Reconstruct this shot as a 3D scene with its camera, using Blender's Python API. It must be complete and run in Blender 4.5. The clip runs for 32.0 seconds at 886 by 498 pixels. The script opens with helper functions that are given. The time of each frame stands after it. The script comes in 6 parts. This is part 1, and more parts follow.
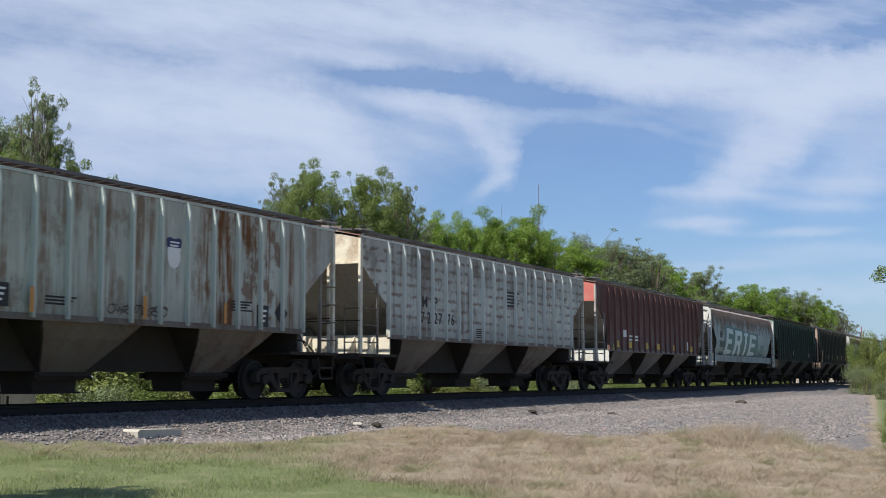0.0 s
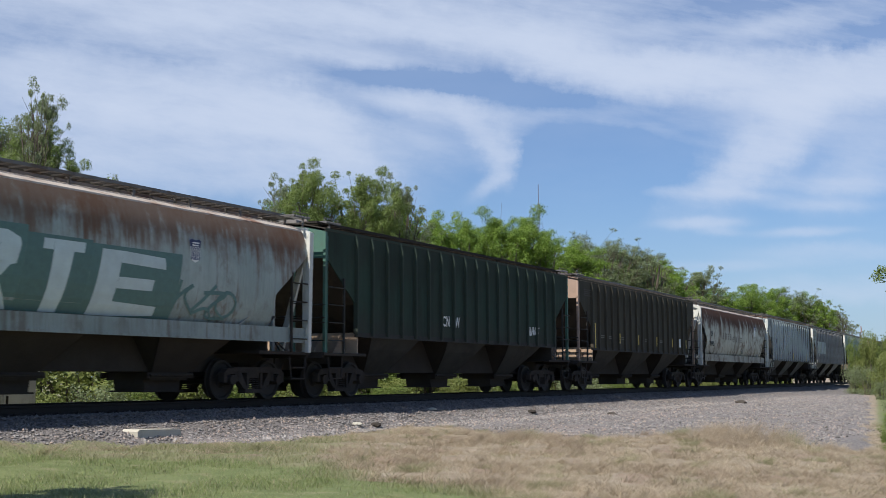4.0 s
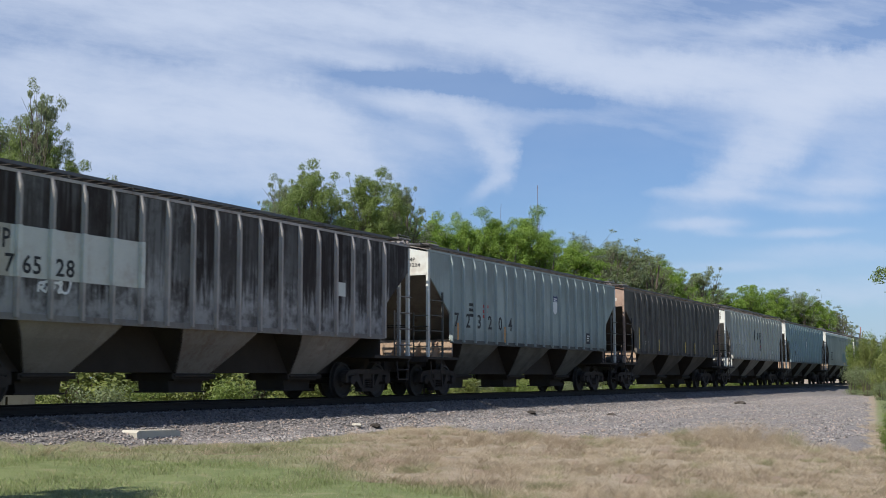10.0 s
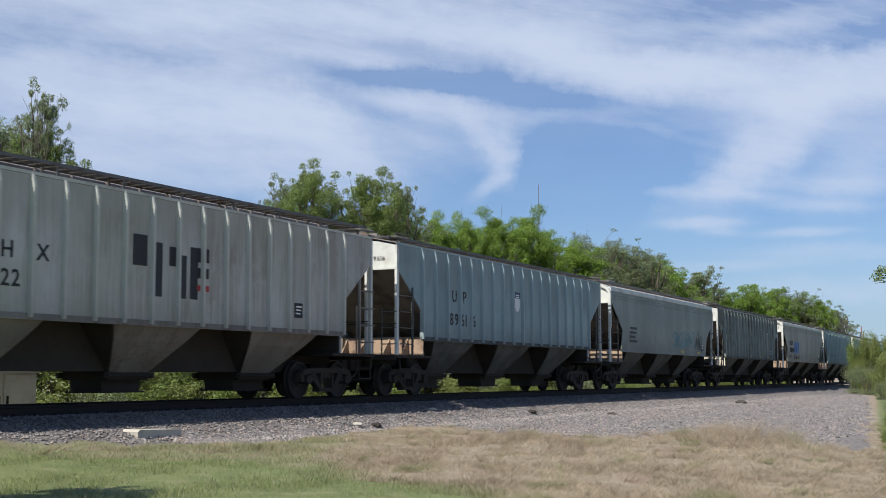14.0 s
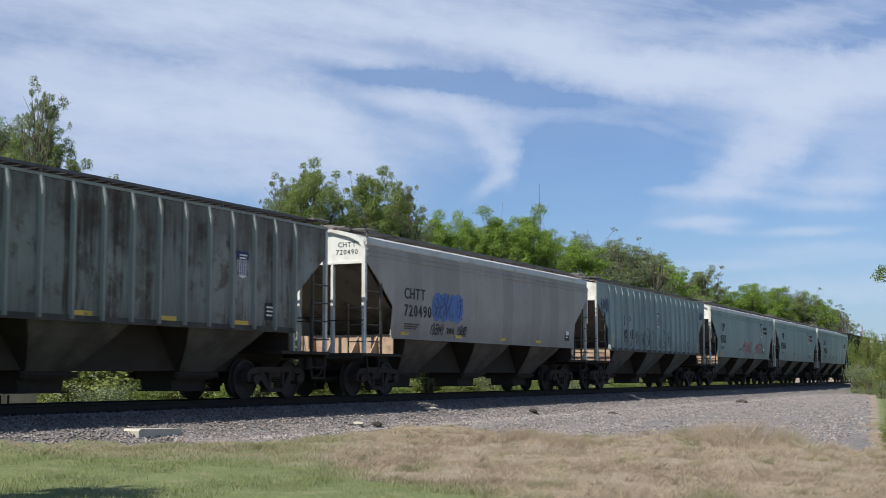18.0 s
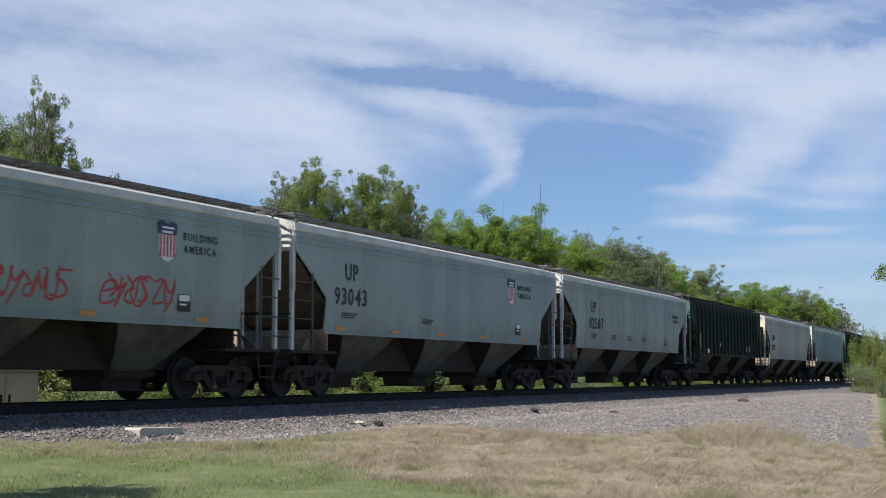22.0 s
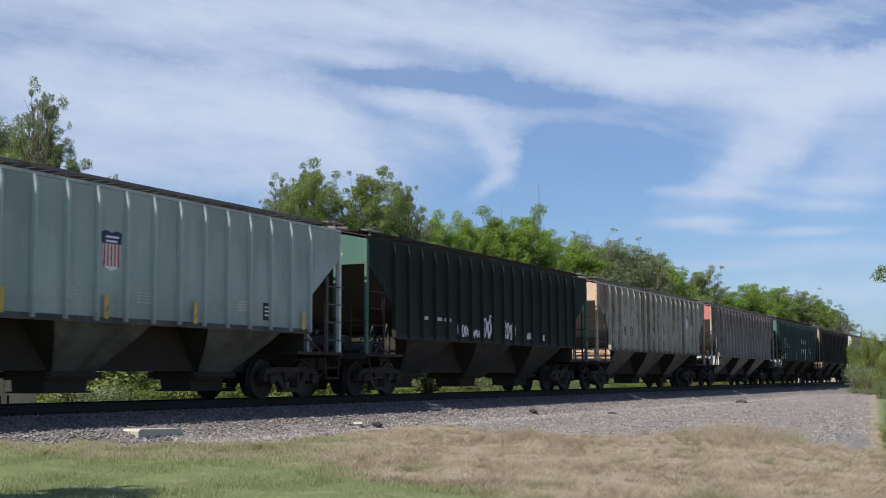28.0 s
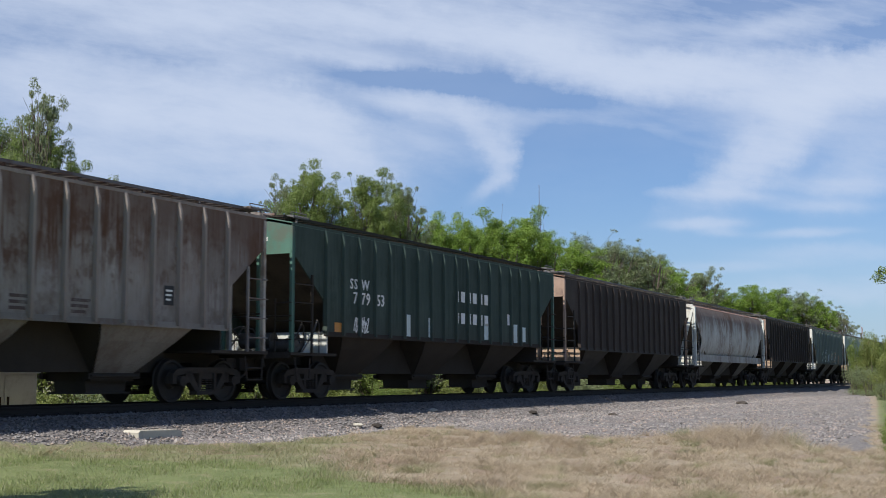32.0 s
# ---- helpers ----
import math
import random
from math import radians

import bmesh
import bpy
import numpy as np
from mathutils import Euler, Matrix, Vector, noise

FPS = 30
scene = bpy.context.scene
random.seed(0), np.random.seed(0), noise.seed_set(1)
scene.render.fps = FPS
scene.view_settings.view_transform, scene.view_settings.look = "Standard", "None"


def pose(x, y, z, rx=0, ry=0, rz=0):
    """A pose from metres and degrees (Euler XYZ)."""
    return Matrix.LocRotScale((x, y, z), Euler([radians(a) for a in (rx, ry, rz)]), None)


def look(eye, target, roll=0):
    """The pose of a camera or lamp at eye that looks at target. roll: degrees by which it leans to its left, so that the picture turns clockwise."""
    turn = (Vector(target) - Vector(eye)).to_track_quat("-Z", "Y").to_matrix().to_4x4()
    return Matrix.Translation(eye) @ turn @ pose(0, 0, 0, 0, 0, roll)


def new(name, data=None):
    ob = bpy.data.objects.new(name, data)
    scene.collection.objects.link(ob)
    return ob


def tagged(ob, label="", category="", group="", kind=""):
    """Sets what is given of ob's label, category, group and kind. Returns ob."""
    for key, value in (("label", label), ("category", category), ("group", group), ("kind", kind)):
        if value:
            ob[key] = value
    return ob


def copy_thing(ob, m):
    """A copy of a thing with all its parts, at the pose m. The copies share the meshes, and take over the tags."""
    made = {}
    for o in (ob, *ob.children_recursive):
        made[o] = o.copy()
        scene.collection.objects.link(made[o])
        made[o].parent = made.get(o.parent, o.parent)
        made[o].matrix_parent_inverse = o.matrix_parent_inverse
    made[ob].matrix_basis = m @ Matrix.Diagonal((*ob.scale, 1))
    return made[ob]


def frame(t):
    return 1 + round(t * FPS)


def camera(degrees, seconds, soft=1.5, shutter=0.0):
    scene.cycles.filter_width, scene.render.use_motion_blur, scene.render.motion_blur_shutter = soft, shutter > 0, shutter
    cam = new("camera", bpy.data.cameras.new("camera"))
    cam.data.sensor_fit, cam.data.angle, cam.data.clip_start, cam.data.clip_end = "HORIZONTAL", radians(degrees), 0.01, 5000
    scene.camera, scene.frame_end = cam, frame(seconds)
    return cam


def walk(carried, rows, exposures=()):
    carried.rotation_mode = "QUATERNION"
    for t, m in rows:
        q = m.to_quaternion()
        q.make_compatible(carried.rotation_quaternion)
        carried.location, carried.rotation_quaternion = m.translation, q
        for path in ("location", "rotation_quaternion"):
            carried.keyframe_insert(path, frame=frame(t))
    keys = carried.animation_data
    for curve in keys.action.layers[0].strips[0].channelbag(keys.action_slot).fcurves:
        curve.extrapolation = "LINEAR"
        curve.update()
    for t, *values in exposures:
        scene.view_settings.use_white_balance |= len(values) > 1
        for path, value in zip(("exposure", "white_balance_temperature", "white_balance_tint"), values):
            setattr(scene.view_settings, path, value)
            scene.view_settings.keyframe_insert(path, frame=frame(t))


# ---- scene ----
# World: z = 0 is the top of the rails. The train runs towards smaller s along the track.

# -- camera: stands still by the lawn, sways a little --
cam = camera(39.11, 32.0, soft=0.8, shutter=0.12)
EYE = (0.0, 0.0, 0.492)
TILT, LEAN, FOCUS = 5.898, -0.14, 2207.0
SWAY = [(0, 0, 0), (3.5, 0, 0), (5.5, -3, 0), (7, -3, 0), (9, -2, 1), (12, -.5, 2), (13, 0, 1), (14.5, 0, 0), (17, 1, -.5),
        (19, 1.5, -1.5), (20.5, 3, -2), (23, 3, -3), (25, 2, -3), (25.5, 1.5, -2), (27.5, .5, -1), (29, 1, 0), (32, 1, 1.5)]
walk(cam, [(t, pose(*EYE, 90 + TILT + math.degrees(v / FOCUS), 0, math.degrees(u / FOCUS)) @ pose(0, 0, 0, 0, 0, LEAN))
           for t, u, v in SWAY])
scene.view_settings.exposure = 0.2

# -- sun and sky --
SUN = Vector((-0.544, -0.677, 1.0)).normalized()
sun = new("sun", bpy.data.lights.new("sun", "SUN"))
sun.data.energy, sun.data.angle, sun.data.color = 5.0, radians(0.55), (1.0, 0.955, 0.88)
sun.matrix_world = look(SUN * 150, (0, 0, 0))


class Nodes:
    """Short hand for building node trees."""

    def __init__(self, tree):
        self.tree = tree
        tree.nodes.clear()

    def add(self, kind, **values):
        n = self.tree.nodes.new(kind)
        for k, v in values.items():
            if k.startswith("in_"):
                n.inputs[k[3:].replace("_", " ")].default_value = v
            else:
                setattr(n, k, v)
        return n

    def link(self, a, b):
        self.tree.links.new(a, b)

    def put(self, value, socket):
        if hasattr(value, "is_output"):
            self.link(value, socket)
        else:
            socket.default_value = value

    def math(self, op, a, b=0.0, c=0.0, clamp=False):
        n = self.add("ShaderNodeMath", operation=op, use_clamp=clamp)
        for i, v in enumerate((a, b, c)):
            self.put(v, n.inputs[i])
        return n.outputs[0]

    def mix(self, fac, a, b, blend="MIX"):
        n = self.add("ShaderNodeMix", data_type="RGBA", blend_type=blend)
        self.put(fac, n.inputs[0])
        self.put(a, n.inputs[6])
        self.put(b, n.inputs[7])
        return n.outputs[2]

    def ramp(self, value, lo, hi, a=0.0, b=1.0, smooth=True):
        n = self.add("ShaderNodeMapRange", interpolation_type="SMOOTHSTEP" if smooth else "LINEAR", clamp=True)
        self.put(value, n.inputs[0])
        for i, v in enumerate((lo, hi, a, b)):
            n.inputs[i + 1].default_value = v
        return n.outputs[0]

    def noise(self, vector, scale, detail=4.0, rough=0.55, stretch=None, shift=None):
        if stretch or shift:
            m = self.add("ShaderNodeMapping")
            self.link(vector, m.inputs[0])
            if stretch:
                m.inputs[3].default_value = stretch
            if shift is not None:
                self.put((shift,) * 3 if isinstance(shift, (int, float)) else shift, m.inputs[1])
            vector = m.outputs[0]
        n = self.add("ShaderNodeTexNoise", in_Scale=scale, in_Detail=detail, in_Roughness=rough)
        self.link(vector, n.inputs["Vector"])
        return n.outputs["Fac"]


def rgb(c):
    return (c[0], c[1], c[2], 1.0)


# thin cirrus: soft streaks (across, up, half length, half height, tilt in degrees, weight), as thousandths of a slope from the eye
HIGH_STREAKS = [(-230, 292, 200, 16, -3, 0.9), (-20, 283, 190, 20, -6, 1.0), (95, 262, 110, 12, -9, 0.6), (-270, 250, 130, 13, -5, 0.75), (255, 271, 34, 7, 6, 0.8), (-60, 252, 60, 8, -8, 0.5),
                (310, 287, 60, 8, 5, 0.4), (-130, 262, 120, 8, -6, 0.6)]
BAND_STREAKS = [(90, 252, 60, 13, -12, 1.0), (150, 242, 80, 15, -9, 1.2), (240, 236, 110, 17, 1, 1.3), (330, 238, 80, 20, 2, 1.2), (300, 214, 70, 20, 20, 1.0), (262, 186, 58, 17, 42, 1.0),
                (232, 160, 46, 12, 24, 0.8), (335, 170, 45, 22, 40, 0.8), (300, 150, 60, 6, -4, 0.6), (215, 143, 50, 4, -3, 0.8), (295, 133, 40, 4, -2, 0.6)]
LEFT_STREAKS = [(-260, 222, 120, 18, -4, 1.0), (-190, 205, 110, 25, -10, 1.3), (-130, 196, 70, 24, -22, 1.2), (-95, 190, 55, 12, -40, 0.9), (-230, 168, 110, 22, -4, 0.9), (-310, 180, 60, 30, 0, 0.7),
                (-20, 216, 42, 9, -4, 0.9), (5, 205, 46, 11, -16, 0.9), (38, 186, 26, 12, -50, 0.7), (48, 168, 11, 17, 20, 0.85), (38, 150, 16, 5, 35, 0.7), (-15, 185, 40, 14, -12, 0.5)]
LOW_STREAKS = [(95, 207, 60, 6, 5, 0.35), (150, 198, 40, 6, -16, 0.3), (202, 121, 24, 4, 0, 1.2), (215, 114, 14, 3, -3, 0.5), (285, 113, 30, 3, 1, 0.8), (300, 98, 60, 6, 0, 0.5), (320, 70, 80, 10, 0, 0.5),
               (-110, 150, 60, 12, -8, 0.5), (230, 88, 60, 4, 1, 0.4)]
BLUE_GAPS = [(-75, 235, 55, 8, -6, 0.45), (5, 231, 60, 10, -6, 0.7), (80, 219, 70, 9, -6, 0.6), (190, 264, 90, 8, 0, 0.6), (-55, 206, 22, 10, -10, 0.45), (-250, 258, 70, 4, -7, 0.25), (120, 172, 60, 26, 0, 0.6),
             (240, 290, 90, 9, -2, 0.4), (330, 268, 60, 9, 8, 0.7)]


def make_sky():
    world = bpy.data.worlds.new("sky")
    scene.world = world
    world.use_nodes = True
    g = Nodes(world.node_tree)
    sky = g.add("ShaderNodeTexSky", sky_type="NISHITA", sun_disc=False)
    sky.sun_elevation = math.asin(SUN.z)
    sky.sun_rotation = math.atan2(SUN.x, SUN.y)
    sky.air_density, sky.dust_density, sky.ozone_density = 1.0, 0.35, 2.5
    way = g.add("ShaderNodeTexCoord").outputs["Generated"]
    sep = g.add("ShaderNodeSeparateXYZ")
    g.link(way, sep.inputs[0])
    ahead = g.math("ADD", g.math("ABSOLUTE", sep.outputs[1]), 0.03)
    u, v = g.math("DIVIDE", sep.outputs[0], ahead), g.math("DIVIDE", sep.outputs[2], ahead)
    flat = g.add("ShaderNodeCombineXYZ")
    g.link(u, flat.inputs[0])
    g.link(v, flat.inputs[1])
    flat = flat.outputs[0]
    # warp the streaks so that their edges fray
    wa = g.math("SUBTRACT", g.noise(flat, 7.0, 9, 0.66), 0.5)
    wb = g.math("SUBTRACT", g.noise(flat, 9.0, 9, 0.66, shift=(3.7, 1.3, 0)), 0.5)
    total = 0.0
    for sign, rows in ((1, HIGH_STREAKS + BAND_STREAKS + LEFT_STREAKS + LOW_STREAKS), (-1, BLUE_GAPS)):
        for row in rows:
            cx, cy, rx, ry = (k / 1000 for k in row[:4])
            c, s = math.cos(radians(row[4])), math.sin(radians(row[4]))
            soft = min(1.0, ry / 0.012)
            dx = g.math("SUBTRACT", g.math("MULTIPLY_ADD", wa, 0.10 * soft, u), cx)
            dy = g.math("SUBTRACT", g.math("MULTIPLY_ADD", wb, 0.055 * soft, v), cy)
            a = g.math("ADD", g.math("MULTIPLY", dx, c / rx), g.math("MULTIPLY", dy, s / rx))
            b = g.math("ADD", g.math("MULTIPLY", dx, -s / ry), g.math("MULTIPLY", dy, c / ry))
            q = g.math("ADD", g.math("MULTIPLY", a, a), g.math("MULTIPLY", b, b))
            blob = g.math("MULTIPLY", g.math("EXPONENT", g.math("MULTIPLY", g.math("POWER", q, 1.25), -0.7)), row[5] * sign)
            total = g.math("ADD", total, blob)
    total = g.math("MULTIPLY", total, g.ramp(sep.outputs[1], 0.0, 0.4))
    turned = g.add("ShaderNodeMapping")
    g.link(flat, turned.inputs[0])
    turned.inputs[2].default_value = (0, 0, radians(9))
    fibre = g.noise(turned.outputs[0], 4.5, 8, 0.6, stretch=(1.0, 5.0, 1.0))
    fine = g.noise(turned.outputs[0], 15.0, 8, 0.66, stretch=(1.0, 3.4, 1.0))
    # a thin veil fills the high sky between the streaks
    high = g.math("MULTIPLY", g.ramp(v, 0.12, 0.30, 0.0, 0.56), g.ramp(sep.outputs[1], 0.2, 0.8))
    veil = g.math("ADD", g.math("MULTIPLY", total, 0.58), g.math("MULTIPLY", high, g.ramp(fibre, 0.34, 0.62)))
    veil = g.math("MAXIMUM", 0.0, g.math("MULTIPLY", veil, g.math("MULTIPLY_ADD", fine, 1.8, 0.1)))
    wide = g.ramp(g.noise(way, 2.2, 6, 0.6, stretch=(1, 1, 3)), 0.45, 0.8)
    veil = g.math("MAXIMUM", veil, g.math("MULTIPLY", wide, 0.12))
    veil = g.math("ADD", veil, g.math("MULTIPLY", high, 0.24))
    cover = g.math("MULTIPLY", g.math("SUBTRACT", 1.0, g.math("EXPONENT", g.math("MULTIPLY", veil, -1.4))), 0.97)
    haze = g.ramp(sep.outputs[2], 0.0, 0.17, 0.55, 0.08)
    blue = g.mix(1.0, sky.outputs[0], (0.80, 0.98, 1.28, 1.0), "MULTIPLY")
    colour = g.mix(haze, blue, (4.6, 6.4, 8.8, 1.0))
    colour = g.mix(cover, colour, (7.35, 8.4, 10.5, 1.0))
    back = g.add("ShaderNodeBackground", in_Strength=0.071)
    g.link(colour, back.inputs[0])
    g.link(back.outputs[0], g.add("ShaderNodeOutputWorld").inputs[0])


make_sky()


# -- materials --
def material(name):
    m = bpy.data.materials.new(name)
    m.use_nodes = True
    g = Nodes(m.node_tree)
    shader = g.add("ShaderNodeBsdfPrincipled")
    out = g.add("ShaderNodeOutputMaterial")
    g.link(shader.outputs[0], out.inputs[0])
    return m, g, shader


def bump(g, shader, height, strength=0.3, distance=0.02):
    b = g.add("ShaderNodeBump", in_Strength=strength, in_Distance=distance)
    g.link(height, b.inputs["Height"])
    g.link(b.outputs[0], shader.inputs["Normal"])


def plain(name, colour, rough=0.6, metal=0.0, vary=0.25, scale=6.0, grain=0.15, dirt=None, gloss=0.5):
    """A surface of one colour with cloudy wear, fine grain and, if given, patches of dirt."""
    m, g, s = material(name)
    co = g.add("ShaderNodeTexCoord").outputs["Object"]
    rnd = g.add("ShaderNodeObjectInfo").outputs["Random"]
    off = g.math("MULTIPLY", rnd, 37.0)
    big = g.noise(co, scale, 5, 0.6, shift=off)
    small = g.noise(co, scale * 14, 3, 0.6, shift=off)
    value = g.math("ADD", g.math("MULTIPLY_ADD", big, vary * 2, 1 - vary), g.math("MULTIPLY_ADD", small, vary, -vary / 2))
    value = g.math("MULTIPLY", value, g.math("MULTIPLY_ADD", rnd, vary * 0.6, 1 - vary * 0.3))
    scaled = g.add("ShaderNodeVectorMath", operation="SCALE")
    scaled.inputs[0].default_value = colour
    g.link(value, scaled.inputs["Scale"])
    col = scaled.outputs[0]
    if dirt:
        col = g.mix(g.ramp(g.noise(co, scale * 0.7, 6, 0.65, shift=g.math("ADD", off, 5.0)), 0.48, 0.68), col, rgb(dirt))
    g.link(col, s.inputs["Base Color"])
    s.inputs["Metallic"].default_value = metal
    g.link(g.math("MULTIPLY_ADD", big, 0.3, rough - 0.15), s.inputs["Roughness"])
    bump(g, s, g.math("ADD", small, big), grain)
    s.inputs["Specular IOR Level"].default_value = gloss
    return m


RUST = (0.13, 0.048, 0.022)
BASES = {}          # paint name: its base colour


def chalky(c):
    """Pale freight paint goes chalky with age: greyer and a little lighter."""
    mean = sum(c) / 3
    return c if mean < 0.15 else tuple(k * (0.85 * v + 0.15 * mean) for v, k in zip(c, (1.11, 1.1, 1.085)))


def car_paint(name, base, worn=None, streak=0.3, stain=RUST, top=0.0, grime=0.35, blotch=0.25, under=None, seed=0.0, rough=0.55,
              hem=None, bays=0.45, patch=None, lean=(0.0, 0.0), dashes=0.0):
    """Old freight car paint: faded clouds, vertical run-down stains, rust creeping from the roof edge, road grime from below."""
    m, g, s = material(name)
    base, worn = chalky(base), chalky(worn) if worn else None
    BASES[m.name] = base
    co = g.add("ShaderNodeTexCoord").outputs["Object"]
    rnd = g.math("MULTIPLY", g.add("ShaderNodeObjectInfo").outputs["Random"], 3.0)
    off = g.math("ADD", rnd, seed)
    sep = g.add("ShaderNodeSeparateXYZ")
    g.link(co, sep.inputs[0])
    cloud = g.noise(co, 0.55, 6, 0.62, shift=seed)
    mid = g.noise(co, 2.3, 6, 0.65, shift=seed + 4)
    fine = g.noise(co, 34.0, 4, 0.6)
    worn = worn or tuple(min(1, c * 1.35 + 0.02) for c in base)
    col = g.mix(g.ramp(cloud, 0.35, 0.68), rgb(base), rgb(worn))
    if under:
        col = g.mix(g.math("MULTIPLY", g.ramp(mid, 0.52, 0.66), blotch), col, rgb(under))
    # every bay between the posts is its own sheet, a little different in tone
    cell = g.math("FLOOR", g.math("MULTIPLY_ADD", sep.outputs[0], 1 / 0.812, 0.5))
    tone = g.add("ShaderNodeTexWhiteNoise", noise_dimensions="1D")
    g.link(g.math("ADD", cell, seed * 7.0), tone.inputs["W"])
    col = g.mix(g.math("MULTIPLY", tone.outputs["Value"], bays), col, rgb(tuple(c * 0.62 for c in base)))
    hue = g.add("ShaderNodeTexWhiteNoise", noise_dimensions="1D")
    g.link(g.math("ADD", cell, seed * 3.0 + 50.0), hue.inputs["W"])
    weathered = g.math("MULTIPLY", g.ramp(hue.outputs["Value"], 0.45, 1.0, 0.0, 0.75 * streak * (bays > 0)), g.ramp(mid, 0.3, 0.65, 0.35, 1.0))
    col = g.mix(weathered, col, rgb(tuple(0.45 * c + 0.55 * k for c, k in zip(base, stain))))
    thread = g.noise(co, 1.0, 4, 0.7, stretch=(38.0, 38.0, 0.7), shift=seed + 31)
    col = g.mix(g.ramp(thread, 0.46, 0.70, 0.0, 0.10 + 0.35 * streak), col, rgb(tuple(0.5 * c + 0.3 * k for c, k in zip(base, stain))))
    col = g.mix(g.ramp(thread, 0.50, 0.30, 0.0, 0.12 + 0.15 * streak), col, rgb(tuple(min(0.8, c * 1.25) for c in worn)))
    if dashes:           # rust along the stacked weld lines of the sheets
        line = g.math("PINGPONG", g.math("MULTIPLY_ADD", g.math("SUBTRACT", mid, 0.5), 0.16, sep.outputs[2]), 0.145)
        dash = g.math("MULTIPLY", g.ramp(line, 0.07, 0.13), g.ramp(g.noise(co, 1.0, 5, 0.65, stretch=(2.6, 2.6, 3.0), shift=seed + 40), 0.42, 0.56))
        col = g.mix(g.math("MULTIPLY", dash, dashes), col, rgb(tuple(c * 1.7 for c in stain)))
    # run-down streaks, long and thin
    runs = g.noise(co, 1.0, 6, 0.7, stretch=(2.2, 2.2, 0.16), shift=seed + 9)
    fringe = g.noise(co, 1.0, 5, 0.65, stretch=(12.0, 12.0, 0.55), shift=seed + 2)
    run = g.ramp(g.math("MULTIPLY_ADD", fringe, 0.4, g.math("MULTIPLY", runs, 0.7)), 0.525, 0.635)
    run = g.math("MULTIPLY", run, g.ramp(mid, 0.30, 0.55, 0.35, 1.0))
    area = g.ramp(g.noise(co, 0.42, 4, 0.55, stretch=(1.0, 1.0, 0.6), shift=seed + 21), 0.40, 0.58)
    if patch:
        span = g.math("SUBTRACT", 1.0, g.math("ABSOLUTE", g.math("MULTIPLY_ADD", sep.outputs[0], 2 / (patch[1] - patch[0]), -(patch[0] + patch[1]) / (patch[1] - patch[0]))))
        area = g.math("MAXIMUM", g.math("MULTIPLY", area, 0.45), g.ramp(span, -0.25, 0.3, 0.0, 1.6))
    run = g.math("MULTIPLY", run, g.math("MULTIPLY_ADD", area, 0.95, 0.3), clamp=True)
    col = g.mix(g.math("MULTIPLY", run, streak), col, rgb(stain))
    # blooms of rust where the paint has failed
    bloom = g.ramp(g.noise(co, 1.0, 7, 0.7, stretch=(1.5, 1.5, 0.9), shift=seed + 14), 0.53, 0.64)
    bloom = g.math("MULTIPLY", bloom, g.math("MULTIPLY_ADD", area, 0.9, 0.25), clamp=True)
    col = g.mix(g.math("MULTIPLY", bloom, streak * 0.75), col, rgb(tuple(c * 0.9 for c in stain)))
    # stain from the eave down, with a ragged lower edge
    edge = g.math("MULTIPLY_ADD", g.math("SUBTRACT", runs, 0.5), 3.0, g.math("MULTIPLY_ADD", sep.outputs[0], lean[0], g.math("ADD", sep.outputs[2], lean[1])))
    edge = g.math("MULTIPLY_ADD", g.math("SUBTRACT", mid, 0.5), 1.1, edge)
    crown = g.math("MULTIPLY", g.ramp(edge, 2.75, 3.7), top)
    col = g.mix(crown, col, rgb(stain))
    # chalky wash rising from the sill in streaks
    if hem:
        rise = g.math("MULTIPLY_ADD", g.math("SUBTRACT", fringe, 0.5), -3.2, g.math("MULTIPLY_ADD", g.math("SUBTRACT", runs, 0.5), -2.0, sep.outputs[2]))
        col = g.mix(g.math("MULTIPLY", g.ramp(rise, 1.95, 2.75, 0.9, 0.0), g.math("MULTIPLY_ADD", g.ramp(mid, 0.35, 0.6), 0.75, 0.25)), col, rgb(hem))
    low = g.math("MULTIPLY_ADD", g.math("SUBTRACT", mid, 0.5), 1.2, sep.outputs[2])
    col = g.mix(g.math("MULTIPLY", g.ramp(low, 1.5, 2.5, 1.0, 0.0), grime), col, (0.05, 0.042, 0.036, 1))
    col = g.mix(g.math("MULTIPLY", g.ramp(fine, 0.6, 0.75), 0.25), col, rgb(tuple(c * 0.6 for c in base)))
    g.link(col, s.inputs["Base Color"])
    g.link(g.math("MULTIPLY_ADD", cloud, 0.3, rough + 0.1), s.inputs["Roughness"])
    s.inputs["Specular IOR Level"].default_value = 0.16
    bump(g, s, g.math("MULTIPLY_ADD", fine, 0.25, g.math("ADD", cloud, g.math("MULTIPLY", mid, 0.4))), 0.25, 0.02)
    return m


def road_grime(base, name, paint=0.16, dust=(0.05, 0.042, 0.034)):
    """Brown road grime over paint, darkened for the shade there: the hoppers and the parts near the wheels."""
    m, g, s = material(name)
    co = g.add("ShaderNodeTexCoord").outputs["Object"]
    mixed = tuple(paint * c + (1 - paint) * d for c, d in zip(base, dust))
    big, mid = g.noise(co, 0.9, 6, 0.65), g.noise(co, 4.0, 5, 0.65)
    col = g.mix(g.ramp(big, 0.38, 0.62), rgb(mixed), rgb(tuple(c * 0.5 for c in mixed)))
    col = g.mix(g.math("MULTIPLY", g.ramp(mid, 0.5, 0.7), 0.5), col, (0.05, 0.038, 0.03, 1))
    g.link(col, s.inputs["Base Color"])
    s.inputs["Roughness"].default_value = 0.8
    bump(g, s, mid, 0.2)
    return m


